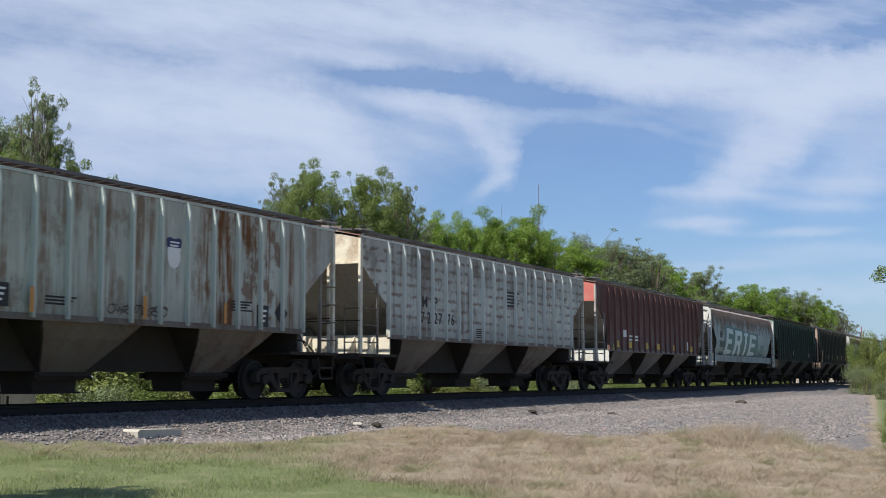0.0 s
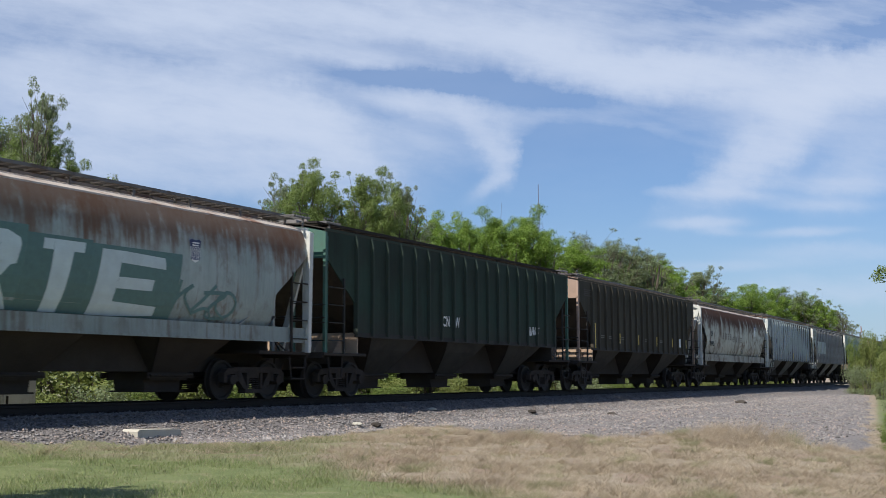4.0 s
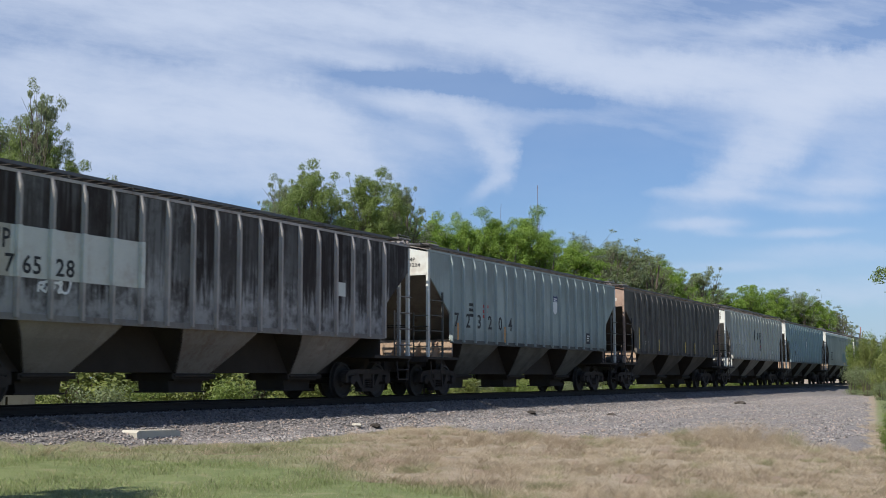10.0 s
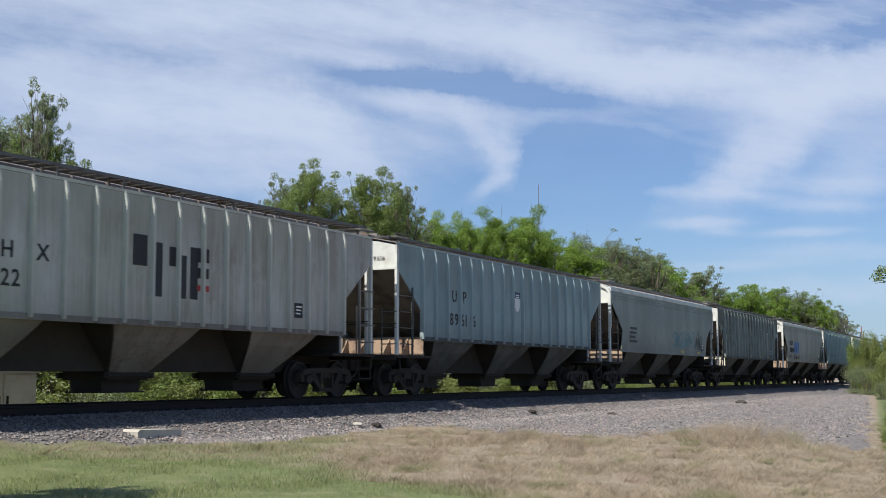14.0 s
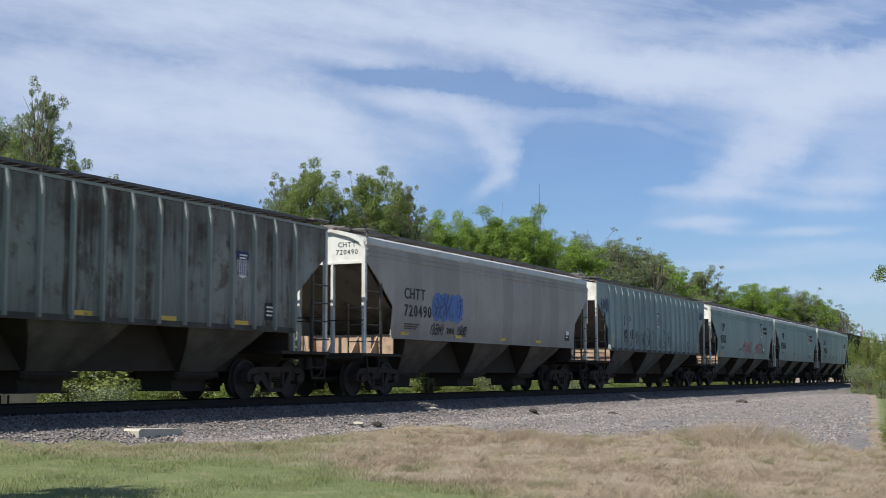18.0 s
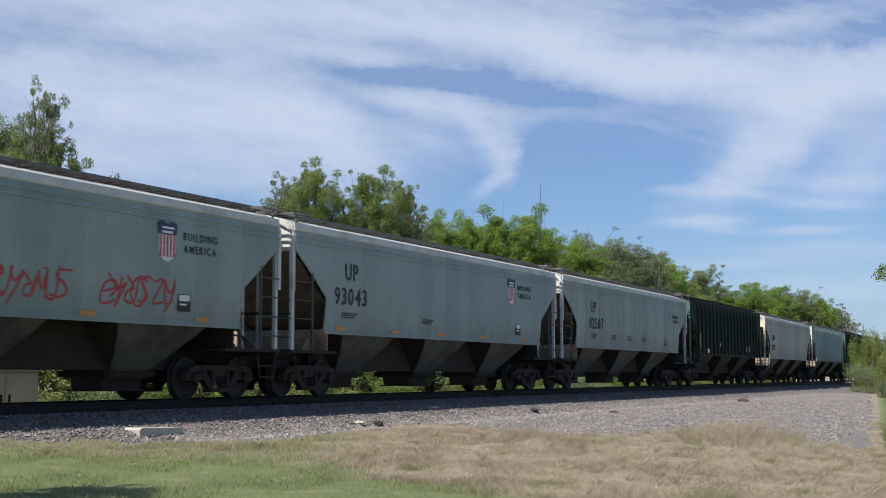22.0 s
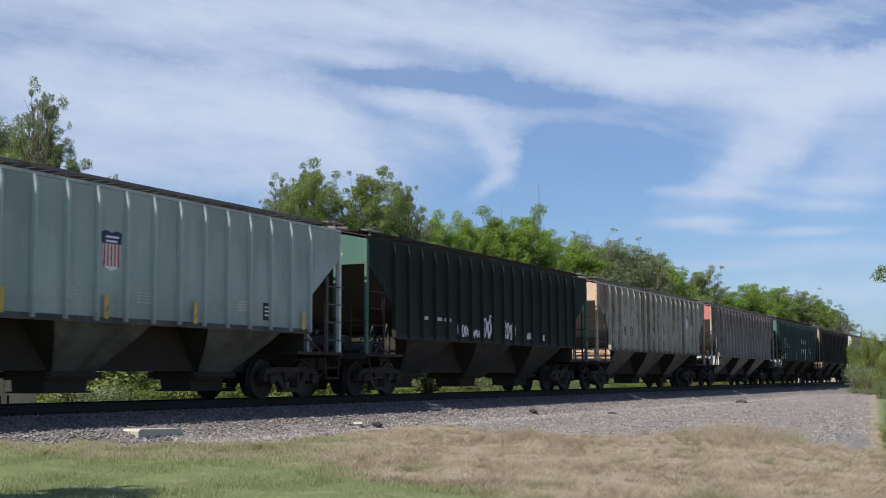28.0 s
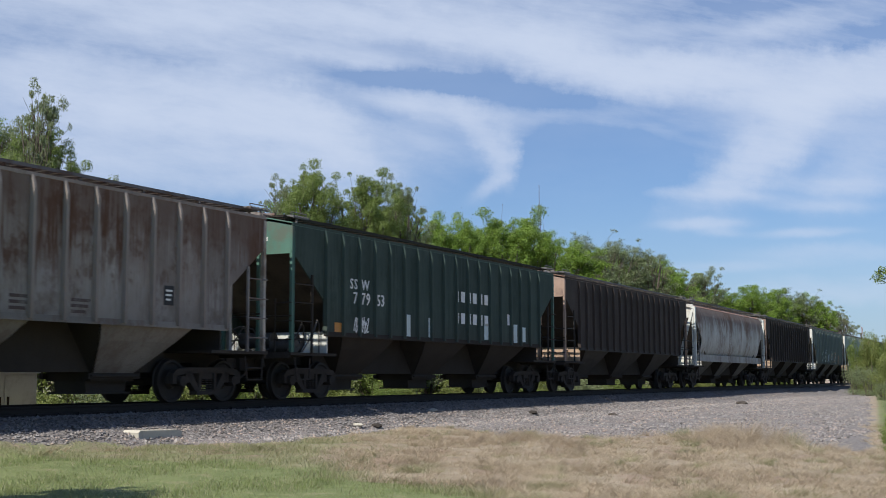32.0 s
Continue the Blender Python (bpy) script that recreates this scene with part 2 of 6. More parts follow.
STEEL = plain("rail_steel", (0.03, 0.024, 0.02), 0.75, 0.0, 0.3, 3.0, gloss=0.2)
CAST = plain("cast_iron", (0.045, 0.038, 0.033), 0.85, 0.0, 0.35, 4.0, dirt=(0.062, 0.05, 0.04), gloss=0.15)
WHEEL = plain("wheel_steel", (0.037, 0.032, 0.028), 0.7, 0.0, 0.35, 4.0, gloss=0.25)
GRATING = plain("galvanised_grating", (0.15, 0.145, 0.14), 0.65, 0.3, 0.3, 3.0, dirt=(0.10, 0.075, 0.06))
# also painted where deep shade falls: hopper slopes and trailing plates
SOOT_SHADE = plain("sooty_shaded_underframe", (0.05, 0.043, 0.037), 0.9, 0.0, 0.35, 2.0, gloss=0.1)
GEAR = plain("grimy_brake_gear", (0.10, 0.088, 0.078), 0.75, 0.0, 0.4, 5.0, dirt=(0.05, 0.04, 0.034), gloss=0.3)
WOODTIE = plain("creosoted_tie", (0.07, 0.058, 0.048), 0.85, 0.0, 0.35, 5.0)
CONCRETE = plain("concrete", (0.46, 0.43, 0.36), 0.85, 0.0, 0.18, 3.0, dirt=(0.32, 0.29, 0.23))
WHITE = plain("white_stencil", (0.78, 0.78, 0.75), 0.6, 0, 0.15, 8.0)
BLACK = plain("black_stencil", (0.018, 0.018, 0.02), 0.6, 0, 0.3, 8.0)
YELLOW = plain("yellow_marker", (0.62, 0.42, 0.05), 0.5, 0, 0.25, 8.0, dirt=(0.25, 0.18, 0.06))
ORANGE = plain("orange_marker", (0.55, 0.24, 0.05), 0.5, 0, 0.25, 8.0)
NAVY = plain("navy_stencil", (0.03, 0.04, 0.12), 0.6, 0, 0.2, 8.0)
RED = plain("red_stencil", (0.45, 0.05, 0.05), 0.6, 0, 0.25, 8.0)
BLUE = plain("blue_spray", (0.08, 0.17, 0.42), 0.6, 0, 0.3, 8.0)
TEAL = plain("teal_spray", (0.05, 0.24, 0.28), 0.6, 0, 0.3, 8.0)
GREENP = plain("green_spray", (0.10, 0.185, 0.165), 0.6, 0, 0.3, 8.0)
PALE = plain("pale_spray", (0.55, 0.63, 0.62), 0.6, 0, 0.2, 4.0)
CABINET = plain("grey_cabinet", (0.5, 0.5, 0.47), 0.55, 0, 0.15, 2.0, dirt=(0.36, 0.35, 0.32))
REDMAST = plain("red_mast_paint", (0.36, 0.16, 0.13), 0.5, 0, 0.2, 2.0)
MASTGREY = plain("mast_grey", (0.16, 0.13, 0.14), 0.5, 0.3, 0.2, 2.0)
# pale slope tone includes bounced sun, the two darker ones the end's shade
PALESLOPE = plain("pale_slope_sheet", (0.42, 0.39, 0.345), 0.85, 0.0, 0.35, 1.5, dirt=(0.25, 0.20, 0.16), gloss=0.15)
SLOPE = plain("shaded_grimy_slope", (0.17, 0.145, 0.12), 0.85, 0.0, 0.35, 1.5, dirt=(0.10, 0.08, 0.065), gloss=0.15)
DARKSLOPE = plain("shaded_sooty_slope", (0.075, 0.062, 0.052), 0.85, 0.0, 0.35, 1.5, dirt=(0.045, 0.038, 0.033), gloss=0.15)
BARK = plain("bark", (0.12, 0.095, 0.075), 0.9, 0, 0.4, 5.0, 0.5)


def leaf_material(name, colour, light):
    m, g, s = material(name)
    geo = g.add("ShaderNodeNewGeometry")
    isl = geo.outputs["Random Per Island"]
    col = g.mix(isl, rgb(colour), rgb(light))
    col = g.mix(g.noise(geo.outputs["Position"], 0.8, 3, 0.6), col, rgb(tuple(c * 0.7 for c in colour)))
    g.link(col, s.inputs["Base Color"])
    s.inputs["Roughness"].default_value = 0.55
    thin = g.add("ShaderNodeBsdfTranslucent")
    g.link(col, thin.inputs[0])
    both = g.add("ShaderNodeMixShader")
    both.inputs[0].default_value = 0.42
    g.link(s.outputs[0], both.inputs[1])
    g.link(thin.outputs[0], both.inputs[2])
    out = [n for n in g.tree.nodes if n.type == "OUTPUT_MATERIAL"][0]
    g.link(both.outputs[0], out.inputs[0])
    return m


LEAF_DARK = leaf_material("leaves_dark", (0.17, 0.24, 0.05), (0.33, 0.41, 0.13))
LEAF_FRESH = leaf_material("leaves_fresh", (0.18, 0.30, 0.035), (0.35, 0.48, 0.09))
LEAF_BUSH = leaf_material("leaves_bush", (0.15, 0.22, 0.045), (0.32, 0.38, 0.11))
LEAF_GREY = leaf_material("leaves_greyish", (0.19, 0.24, 0.11), (0.36, 0.41, 0.22))
LEAF_SCRUB = leaf_material("leaves_scrub", (0.19, 0.24, 0.06), (0.36, 0.38, 0.12))
BLADE_GREEN = leaf_material("blades_green", (0.225, 0.285, 0.095), (0.50, 0.53, 0.26))
BLADE_MIXED = leaf_material("blades_mixed", (0.25, 0.27, 0.12), (0.60, 0.52, 0.35))
BLADE_DRY = leaf_material("blades_dry", (0.31, 0.245, 0.16), (0.82, 0.69, 0.51))
BLADE_STRAW = leaf_material("blades_straw", (0.38, 0.295, 0.20), (0.90, 0.78, 0.59))


# -- the line of the track --
def bend(s):
    return 0.000763 - 9.514e-6 * np.clip(s, -40, 250)


STEP = 0.5
LINE_S = np.arange(-160.0, 760.0, STEP)
LINE_T = np.cumsum(bend(LINE_S)) * STEP
LINE_T += 1.1008 - np.interp(0, LINE_S, LINE_T)
LINE_X = np.cumsum(np.cos(LINE_T)) * STEP
LINE_Y = np.cumsum(np.sin(LINE_T)) * STEP
LINE_X += -2.465 - np.interp(0, LINE_S, LINE_X) - np.sin(LINE_T) * 1.6
LINE_Y += 31.488 - np.interp(0, LINE_S, LINE_Y) + np.cos(LINE_T) * 1.6


def on_track(s, side=0.0, z=0.0):
    """The place s metres along the track, side metres from its middle towards the lawn, and the track's heading."""
    x, y, h = (np.interp(s, LINE_S, a) for a in (LINE_X, LINE_Y, LINE_T))
    return x + math.sin(h) * side, y - math.cos(h) * side, z, h


def from_track(x, y):
    """Distance from the middle of the track, towards the lawn, of many points, and their s."""
    x, y = np.asarray(x, float), np.asarray(y, float)
    best = np.full(x.shape, 1e18)
    which = np.zeros(x.shape, int)
    for i in range(0, len(LINE_S), 4):
        d = (x - LINE_X[i]) ** 2 + (y - LINE_Y[i]) ** 2
        near = d < best
        best[near], which[near] = d[near], i
    h = LINE_T[which]
    dx, dy = x - LINE_X[which], y - LINE_Y[which]
    return dx * np.sin(h) - dy * np.cos(h), LINE_S[which] + dx * np.cos(h) + dy * np.sin(h)


def ground_height(d):
    return np.interp(d, [-400, -60, -8, -3.2, -1.75, 1.75, 3.1, 8, 14, 20, 400], [-2.2, -1.2, -1.0, -0.75, -0.2, -0.2, -0.72, -0.85, -1.0, -1.1, -2.2])


def soft_noise(x, y, size, seed=0.0):
    """Cheap smooth noise from a few waves."""
    r = np.random.RandomState(int(seed * 10) + 5)
    out = np.zeros_like(x, dtype=float)
    for k in range(7):
        a, ph, w = r.uniform(0, 6.283), r.uniform(0, 6.283), (0.6 + 1.5 * r.rand()) / size
        out += np.sin((x * math.cos(a) + y * math.sin(a)) * w * 6.283 + ph)
    return out / 7


# -- mesh building --
class Shape:
    """Collects boxes, tubes, prisms and sheets, and becomes one mesh."""

    def __init__(self):
        self.v, self.f = [], []

    def add(self, verts, faces):
        n = len(self.v)
        self.v += [tuple(p) for p in verts]
        self.f += [tuple(i + n for i in q) for q in faces]
        return self

    def box(self, x0, x1, y0, y1, z0, z1):
        return self.add([(x, y, z) for z in (z0, z1) for y in (y0, y1) for x in (x0, x1)],
                        [(0, 2, 3, 1), (4, 5, 7, 6), (0, 1, 5, 4), (2, 6, 7, 3), (0, 4, 6, 2), (1, 3, 7, 5)])

    def prism(self, outline, axis, a, b):
        """A closed outline swept from a to b along x, y or z."""
        n = len(outline)

        def place(p, h):
            return {"x": (h, p[0], p[1]), "y": (p[0], h, p[1]), "z": (p[0], p[1], h)}[axis]
        return self.add([place(p, a) for p in outline] + [place(p, b) for p in outline],
                        [tuple(range(n))[::-1], tuple(range(n, 2 * n))] + [(i, (i + 1) % n, n + (i + 1) % n, n + i) for i in range(n)])

    def tube(self, p, q, r, n=8, r2=None):
        p, q = Vector(p), Vector(q)
        r2 = r if r2 is None else r2
        way = (q - p).normalized()
        side = way.orthogonal().normalized()
        other = way.cross(side)
        ring = [(math.cos(6.28319 * i / n), math.sin(6.28319 * i / n)) for i in range(n)]
        return self.add([p + (side * c + other * s) * r for c, s in ring] + [q + (side * c + other * s) * r2 for c, s in ring],
                        [tuple(range(n))[::-1], tuple(range(n, 2 * n))] + [(i, (i + 1) % n, n + (i + 1) % n, n + i) for i in range(n)])

    def pipe(self, points, r, n=6):
        for a, b in zip(points, points[1:]):
            self.tube(a, b, r, n)
        return self

    def lathe(self, profile, axis_y=0.0, n=20):
        """A profile of (radius, y) turned round the y axis."""
        m = len(profile)
        v = [(r * math.cos(6.28319 * i / n), y + axis_y, r * math.sin(6.28319 * i / n)) for i in range(n) for r, y in profile]
        f = [(i * m + j, i * m + j + 1, (i + 1) % n * m + j + 1, (i + 1) % n * m + j) for i in range(n) for j in range(m - 1)]
        return self.add(v, f)

    def sheet(self, grid, thick):
        """A grid of points (rows of Vectors) as a plate, thickened by the vector thick."""
        rows, cols = len(grid), len(grid[0])
        top = [p for row in grid for p in row]
        low = [Vector(p) + Vector(thick) for p in top]
        n = len(top)
        f = []
        for i in range(rows - 1):
            for j in range(cols - 1):
                a, b, c, d = i * cols + j, i * cols + j + 1, (i + 1) * cols + j + 1, (i + 1) * cols + j
                f += [(a, b, c, d), (n + d, n + c, n + b, n + a)]
        rim = [j for j in range(cols)] + [i * cols + cols - 1 for i in range(1, rows)] + \
              [(rows - 1) * cols + j for j in range(cols - 2, -1, -1)] + [i * cols for i in range(rows - 2, 0, -1)]
        for a, b in zip(rim, rim[1:] + rim[:1]):
            f.append((b, a, n + a, n + b))
        return self.add(top + low, f)

    def mesh(self, name, smooth=False):
        me = bpy.data.meshes.new(name)
        me.from_pydata(self.v, [], self.f)
        bm = bmesh.new()
        bm.from_mesh(me)
        bmesh.ops.recalc_face_normals(bm, faces=bm.faces)
        bm.to_mesh(me)
        bm.free()
        if smooth:
            me.shade_smooth()
            me.set_sharp_from_angle(angle=radians(38))
        return me


MESHES = {}


def shared(key, build, smooth=False):
    """One mesh for all pieces that look alike."""
    if key not in MESHES:
        MESHES[key] = build(Shape()).mesh(key, smooth)
    return MESHES[key]


def part(name, mesh, mat, parent, at=None, label=""):
    """One mesh object under a thing or a part; the mesh may be shared, the material belongs to the object."""
    ob = new(name, mesh)
    if not mesh.materials:
        mesh.materials.append(mat)
    ob.material_slots[0].link = "OBJECT"
    ob.material_slots[0].material = mat
    ob.parent = parent
    if at is not None:
        ob.matrix_local = at
    return tagged(ob, label) if label else ob


def thing(name, label, category, group="", kind=""):
    return tagged(new(name), label, category, group, kind)


def writing(text, spacing=1.0):
    """A flat mesh of the built-in font, one unit high, centred on its foot."""
    key = "writing " + text + str(spacing)
    if key not in MESHES:
        cu = bpy.data.curves.new(key, "FONT")
        cu.body, cu.align_x, cu.space_character, cu.extrude, cu.resolution_u, cu.offset = text, "CENTER", spacing, 0.004, 2, 0.012
        ob = bpy.data.objects.new(key, cu)
        scene.collection.objects.link(ob)
        bpy.context.view_layer.update()
        MESHES[key] = bpy.data.meshes.new_from_object(ob.evaluated_get(bpy.context.evaluated_depsgraph_get()))
        bpy.data.objects.remove(ob)
    return MESHES[key]


# -- ground: one sheet to the horizon --
GRASS_EDGE = ([-40, -5.2, -3.4, -2.1, -1.2, -0.2, 0.9, 2.5, 4.2, 6.0, 7.2, 8.4, 12, 20], [-60, 23.2, 24.6, 27.4, 30.3, 32.2, 29.4, 28.4, 28.8, 31.0, 28.0, 25.5, 24.5, 24])
LAWN_EDGE = ([-40, -7, -3.4, -1.9, -1.07, -0.3, 0.46, 1.5, 4, 40], [22, 20.4, 20.0, 18.9, 17.7, 16.6, 15.5, 13.2, 9, 4])


def zones(x, y, d):
    """How much of the ground is gravel and how much is mown lawn (0 to 1)."""
    wob = soft_noise(x, y, 3.0, 1) * 1.1 + soft_noise(x, y, 0.9, 2) * 0.5
    stones = np.clip((np.interp(x, [-7.5, -5.5, -3], [2.5, 2.95, 3.2]) + wob * 0.3 - np.abs(d)) / 0.5 + 0.5, 0, 1)
    pad = np.clip((y - np.interp(x, *GRASS_EDGE) + wob * 1.0) / 1.2 + 0.5, 0, 1)
    pad = pad * (d > 0) * (x > -5) * np.clip((0.345 + 0.008 * wob - x / np.maximum(y, 5)) / 0.012, 0, 1)
    lawn = np.clip((np.interp(x, *LAWN_EDGE) - y + wob * 0.9) / 2.4 + 0.6, 0, 1)
    lawn = np.maximum(lawn, np.clip((-0.9 - x + wob * 0.9) / 2.5, 0, 0.57))      # rough verge between lawn and stones
    lawn = np.maximum(lawn, np.clip((x / np.maximum(y, 5) - 0.338) / 0.01, 0, 1) * np.clip((y - 30) / 10, 0, 0.75))
    return np.maximum(stones, pad), lawn


def brake_dust(x, y, d):
    """The train's shade painted into the stones beside the rails (0 to 1)."""
    return np.clip((3.0 + 0.5 * soft_noise(x, y, 1.5, 11) - np.abs(d)) / 1.3, 0, 1)


def spaced(lo, hi, step, far, grow=1.25):
    """Even steps between lo and hi, then ever wider ones out to far on both sides."""
    mid = list(np.arange(lo, hi + step, step))
    while mid[-1] < far:
        mid.append(mid[-1] + step * grow)
        step *= grow
    step = mid[1] - mid[0]
    while mid[0] > -far:
        mid.insert(0, mid[0] - step * grow)
        step *= grow
    return np.array(mid)


def make_ground():
    xs, ys = spaced(-16, 26, 0.3, 2600), spaced(9, 75, 0.3, 2600)
    gx, gy = np.meshgrid(xs, ys)
    d, s = from_track(gx.ravel(), gy.ravel())
    x, y = gx.ravel(), gy.ravel()
    z = ground_height(d) + soft_noise(x, y, 2.5, 3) * 0.05 * np.clip((np.abs(d) - 2.2) / 2, 0, 1) + soft_noise(x, y, 0.8, 4) * 0.02
    stones, lawn = zones(x, y, d)
    n, m = len(xs), len(ys)
    faces = [(j * n + i, j * n + i + 1, (j + 1) * n + i + 1, (j + 1) * n + i) for j in range(m - 1) for i in range(n - 1)]
    me = bpy.data.meshes.new("ground")
    me.from_pydata(np.stack([x, y, z], 1).tolist(), [], faces)
    me.shade_smooth()
    zone = me.color_attributes.new("zone", "FLOAT_COLOR", "POINT")
    zone.data.foreach_set("color", np.stack([stones, lawn, brake_dust(x, y, d), np.ones_like(x)], 1).ravel())
    mat, g, sh = material("ground_cover")
    pos = g.add("ShaderNodeNewGeometry").outputs["Position"]
    sep = g.add("ShaderNodeSeparateColor")
    g.link(g.add("ShaderNodeAttribute", attribute_name="zone").outputs["Color"], sep.inputs[0])
    big, mid, small = g.noise(pos, 0.35, 5, 0.6), g.noise(pos, 2.2, 5, 0.65), g.noise(pos, 17.0, 4, 0.7)
    cells = g.add("ShaderNodeTexVoronoi", in_Scale=17.0)
    g.link(pos, cells.inputs["Vector"])
    stone = g.mix(cells.outputs["Color"], (0.115, 0.104, 0.098, 1), (0.285, 0.262, 0.248, 1))
    stone = g.mix(g.ramp(big, 0.45, 0.65), stone, (0.24, 0.205, 0.187, 1))
    stone = g.mix(g.ramp(cells.outputs["Distance"], 0.55, 0.9), stone, (0.06, 0.055, 0.055, 1))
    # the train's shade is mixed into the stone colour
    stone = g.mix(g.math("MULTIPLY", sep.outputs[2], 0.62), stone, (0.06, 0.05, 0.045, 1))
    dry = g.mix(g.ramp(mid, 0.35, 0.65), (0.28, 0.225, 0.155, 1), (0.45, 0.375, 0.28, 1))
    dry = g.mix(g.ramp(g.noise(pos, 0.8, 5, 0.65), 0.50, 0.66), dry, (0.33, 0.225, 0.17, 1))
    green = g.mix(g.ramp(mid, 0.3, 0.7), (0.12, 0.17, 0.045, 1), (0.20, 0.24, 0.085, 1))
    green = g.mix(g.ramp(g.noise(pos, 1.1, 4, 0.6), 0.55, 0.72), green, (0.28, 0.265, 0.14, 1))
    soil = g.mix(g.ramp(g.math("ADD", sep.outputs[1], g.math("MULTIPLY_ADD", mid, 0.9, -0.45)), 0.35, 0.75), dry, green)
    soil = g.mix(g.math("MULTIPLY", small, 0.5), soil, (0.09, 0.075, 0.045, 1))
    edge = g.math("ADD", sep.outputs[0], g.math("MULTIPLY_ADD", small, 0.6, -0.3))
    col = g.mix(g.ramp(edge, 0.42, 0.58), soil, stone)
    g.link(col, sh.inputs["Base Color"])
    sh.inputs["Roughness"].default_value = 0.92
    bump(g, sh, g.math("ADD", cells.outputs["Distance"], small), 0.6, 0.04)
    me.materials.append(mat)
    tagged(new("ground", me), "gravel track bed, mown lawn and dry roadside grass", "ground", kind="structure")


def make_rails():
    """Two rails on tie plates, sleepers in the ballast."""
    profile = [(-0.075, -0.172), (0.075, -0.172), (0.075, -0.155), (0.012, -0.135), (0.012, -0.045), (0.037, -0.035), (0.037, -0.004),
               (0.028, 0.0), (-0.028, 0.0), (-0.037, -0.004), (-0.037, -0.035), (-0.012, -0.045), (-0.012, -0.135), (-0.075, -0.155)]
    cuts = list(np.arange(-60.0, 260, 12.0)) + [260.0, 380.0, 500.0, 620.0, 740.0]
    for side in (0.755, -0.755):
        rail = thing("rail", "rusty brown steel rail with a polished head", "rail", "rails of the track")
        n = len(profile)
        for lo, hi in zip(cuts, cuts[1:]):
            sh = Shape()
            ss = np.linspace(lo, hi - 0.006, 7)
            for k, s in enumerate(ss):
                for a, z in profile:
                    sh.v.append(on_track(s, side + a, z)[:3])
                if k:
                    sh.f += [((k - 1) * n + i, (k - 1) * n + (i + 1) % n, k * n + (i + 1) % n, k * n + i) for i in range(n)]
            part("rail_length", sh.mesh("rail_length", True), STEEL, rail)
    tie = shared("tie", lambda q: q.box(-0.11, 0.11, -1.29, 1.29, -0.36, -0.178))
    track = tagged(new("track_bed"), "dark timber sleepers half buried in ballast", "track", kind="structure")
    plate = shared("tie_plate", lambda q: q.box(-0.09, 0.09, -0.16, 0.16, -0.178, -0.168).box(-0.07, 0.07, 0.08, 0.11, -0.17, -0.13)
                   .box(-0.07, 0.07, -0.11, -0.08, -0.17, -0.13))
    for k in range(170):
        x, y, z, h = on_track(-22 + k * 0.54)
        t = part("sleeper", tie, WOODTIE, track, pose(x, y, random.uniform(-0.008, 0.004), 0, 0, math.degrees(h) + random.uniform(-1, 1)))
        if k < 110:
            part("tie_plate", plate, STEEL, t, pose(0, -0.755, 0))


make_ground()
make_rails()


# -- covered hopper cars --
HALF = 8.35          # half the body's length
EAVE, SILL = 4.2, 1.62
TRUCK_AT = 6.86


def reach(z):
    """Half length of the side sheet at a height: full above, cut away over the trucks."""
    return float(np.interp(z, [0, 2.42, 3.5, 9], [6.95, 6.95, HALF, HALF]))


SIDES = {"rib": [(1.62, 1.50), (2.42, 1.50), (2.9, 1.50), (3.5, 1.50), (4.2, 1.50)],
         "smooth": [(1.62, 1.50), (2.0, 1.545), (2.42, 1.577), (2.9, 1.60), (3.3, 1.59), (3.5, 1.58), (3.85, 1.55), (4.08, 1.52)],
         "round": [(1.66, 1.36), (1.9, 1.47), (2.15, 1.54), (2.42, 1.58), (2.8, 1.60), (3.2, 1.59), (3.5, 1.56), (3.8, 1.49), (4.02, 1.40)]}


def side_sheet(style, sign):
    def build(q):
        rows = []
        zs = SIDES[style]
        for z, y in zs:
            half = reach(z)
            rows.append([Vector((-half + 2 * half * i / 24, sign * y, z)) for i in range(25)])
        return q.sheet(rows, (0, -0.03 * sign, 0))
    return shared("side_sheet %s %d" % (style, sign), build, True)


def roof_mesh(style):
    def build(q):
        if style == "rib":
            ys = [-1.505, -1.5, -0.8, 0.0, 0.8, 1.5, 1.505]
            zs = [4.17, 4.215, 4.36, 4.44, 4.36, 4.215, 4.15]
        else:
            top = 4.10 if style == "smooth" else 4.03
            wide = 1.52 if style == "smooth" else 1.40
            ys = [wide * a for a in (-1.0, -0.99, -0.9, -0.75, -0.5, -0.2, 0.2, 0.5, 0.75, 0.9, 0.99, 1.0)]
            zs = [top - 0.03] + [top + 0.32 * (1 - (y / wide) ** 2) + 0.02 for y in ys[1:-1]] + [top - 0.03]
        return q.sheet([[Vector((-HALF - 0.03 + (2 * HALF + 0.06) * i / 8, y, z)) for i in range(9)] for y, z in zip(ys, zs)], (0, 0, -0.03))
    return shared("roof " + style, build, True)


def end_panel(style):
    def build(q):
        w = 1.49 if style != "round" else 1.40
        crown = [(-w, 4.14), (-w * 0.6, 4.27), (0, 4.34), (w * 0.6, 4.27), (w, 4.14)]
        if style != "rib":
            crown = [(-w, 4.02), (-w * 0.9, 4.12), (-w * 0.5, 4.30), (0, 4.36), (w * 0.5, 4.30), (w * 0.9, 4.12), (w, 4.02)]
        q.prism([(-w, 3.5)] + crown + [(w, 3.5)], "x", HALF - 0.06, HALF - 0.02)
        return q.box(HALF - 0.03, HALF + 0.03, -w, w, 3.47, 3.53)
    return shared("end_panel " + style, build)


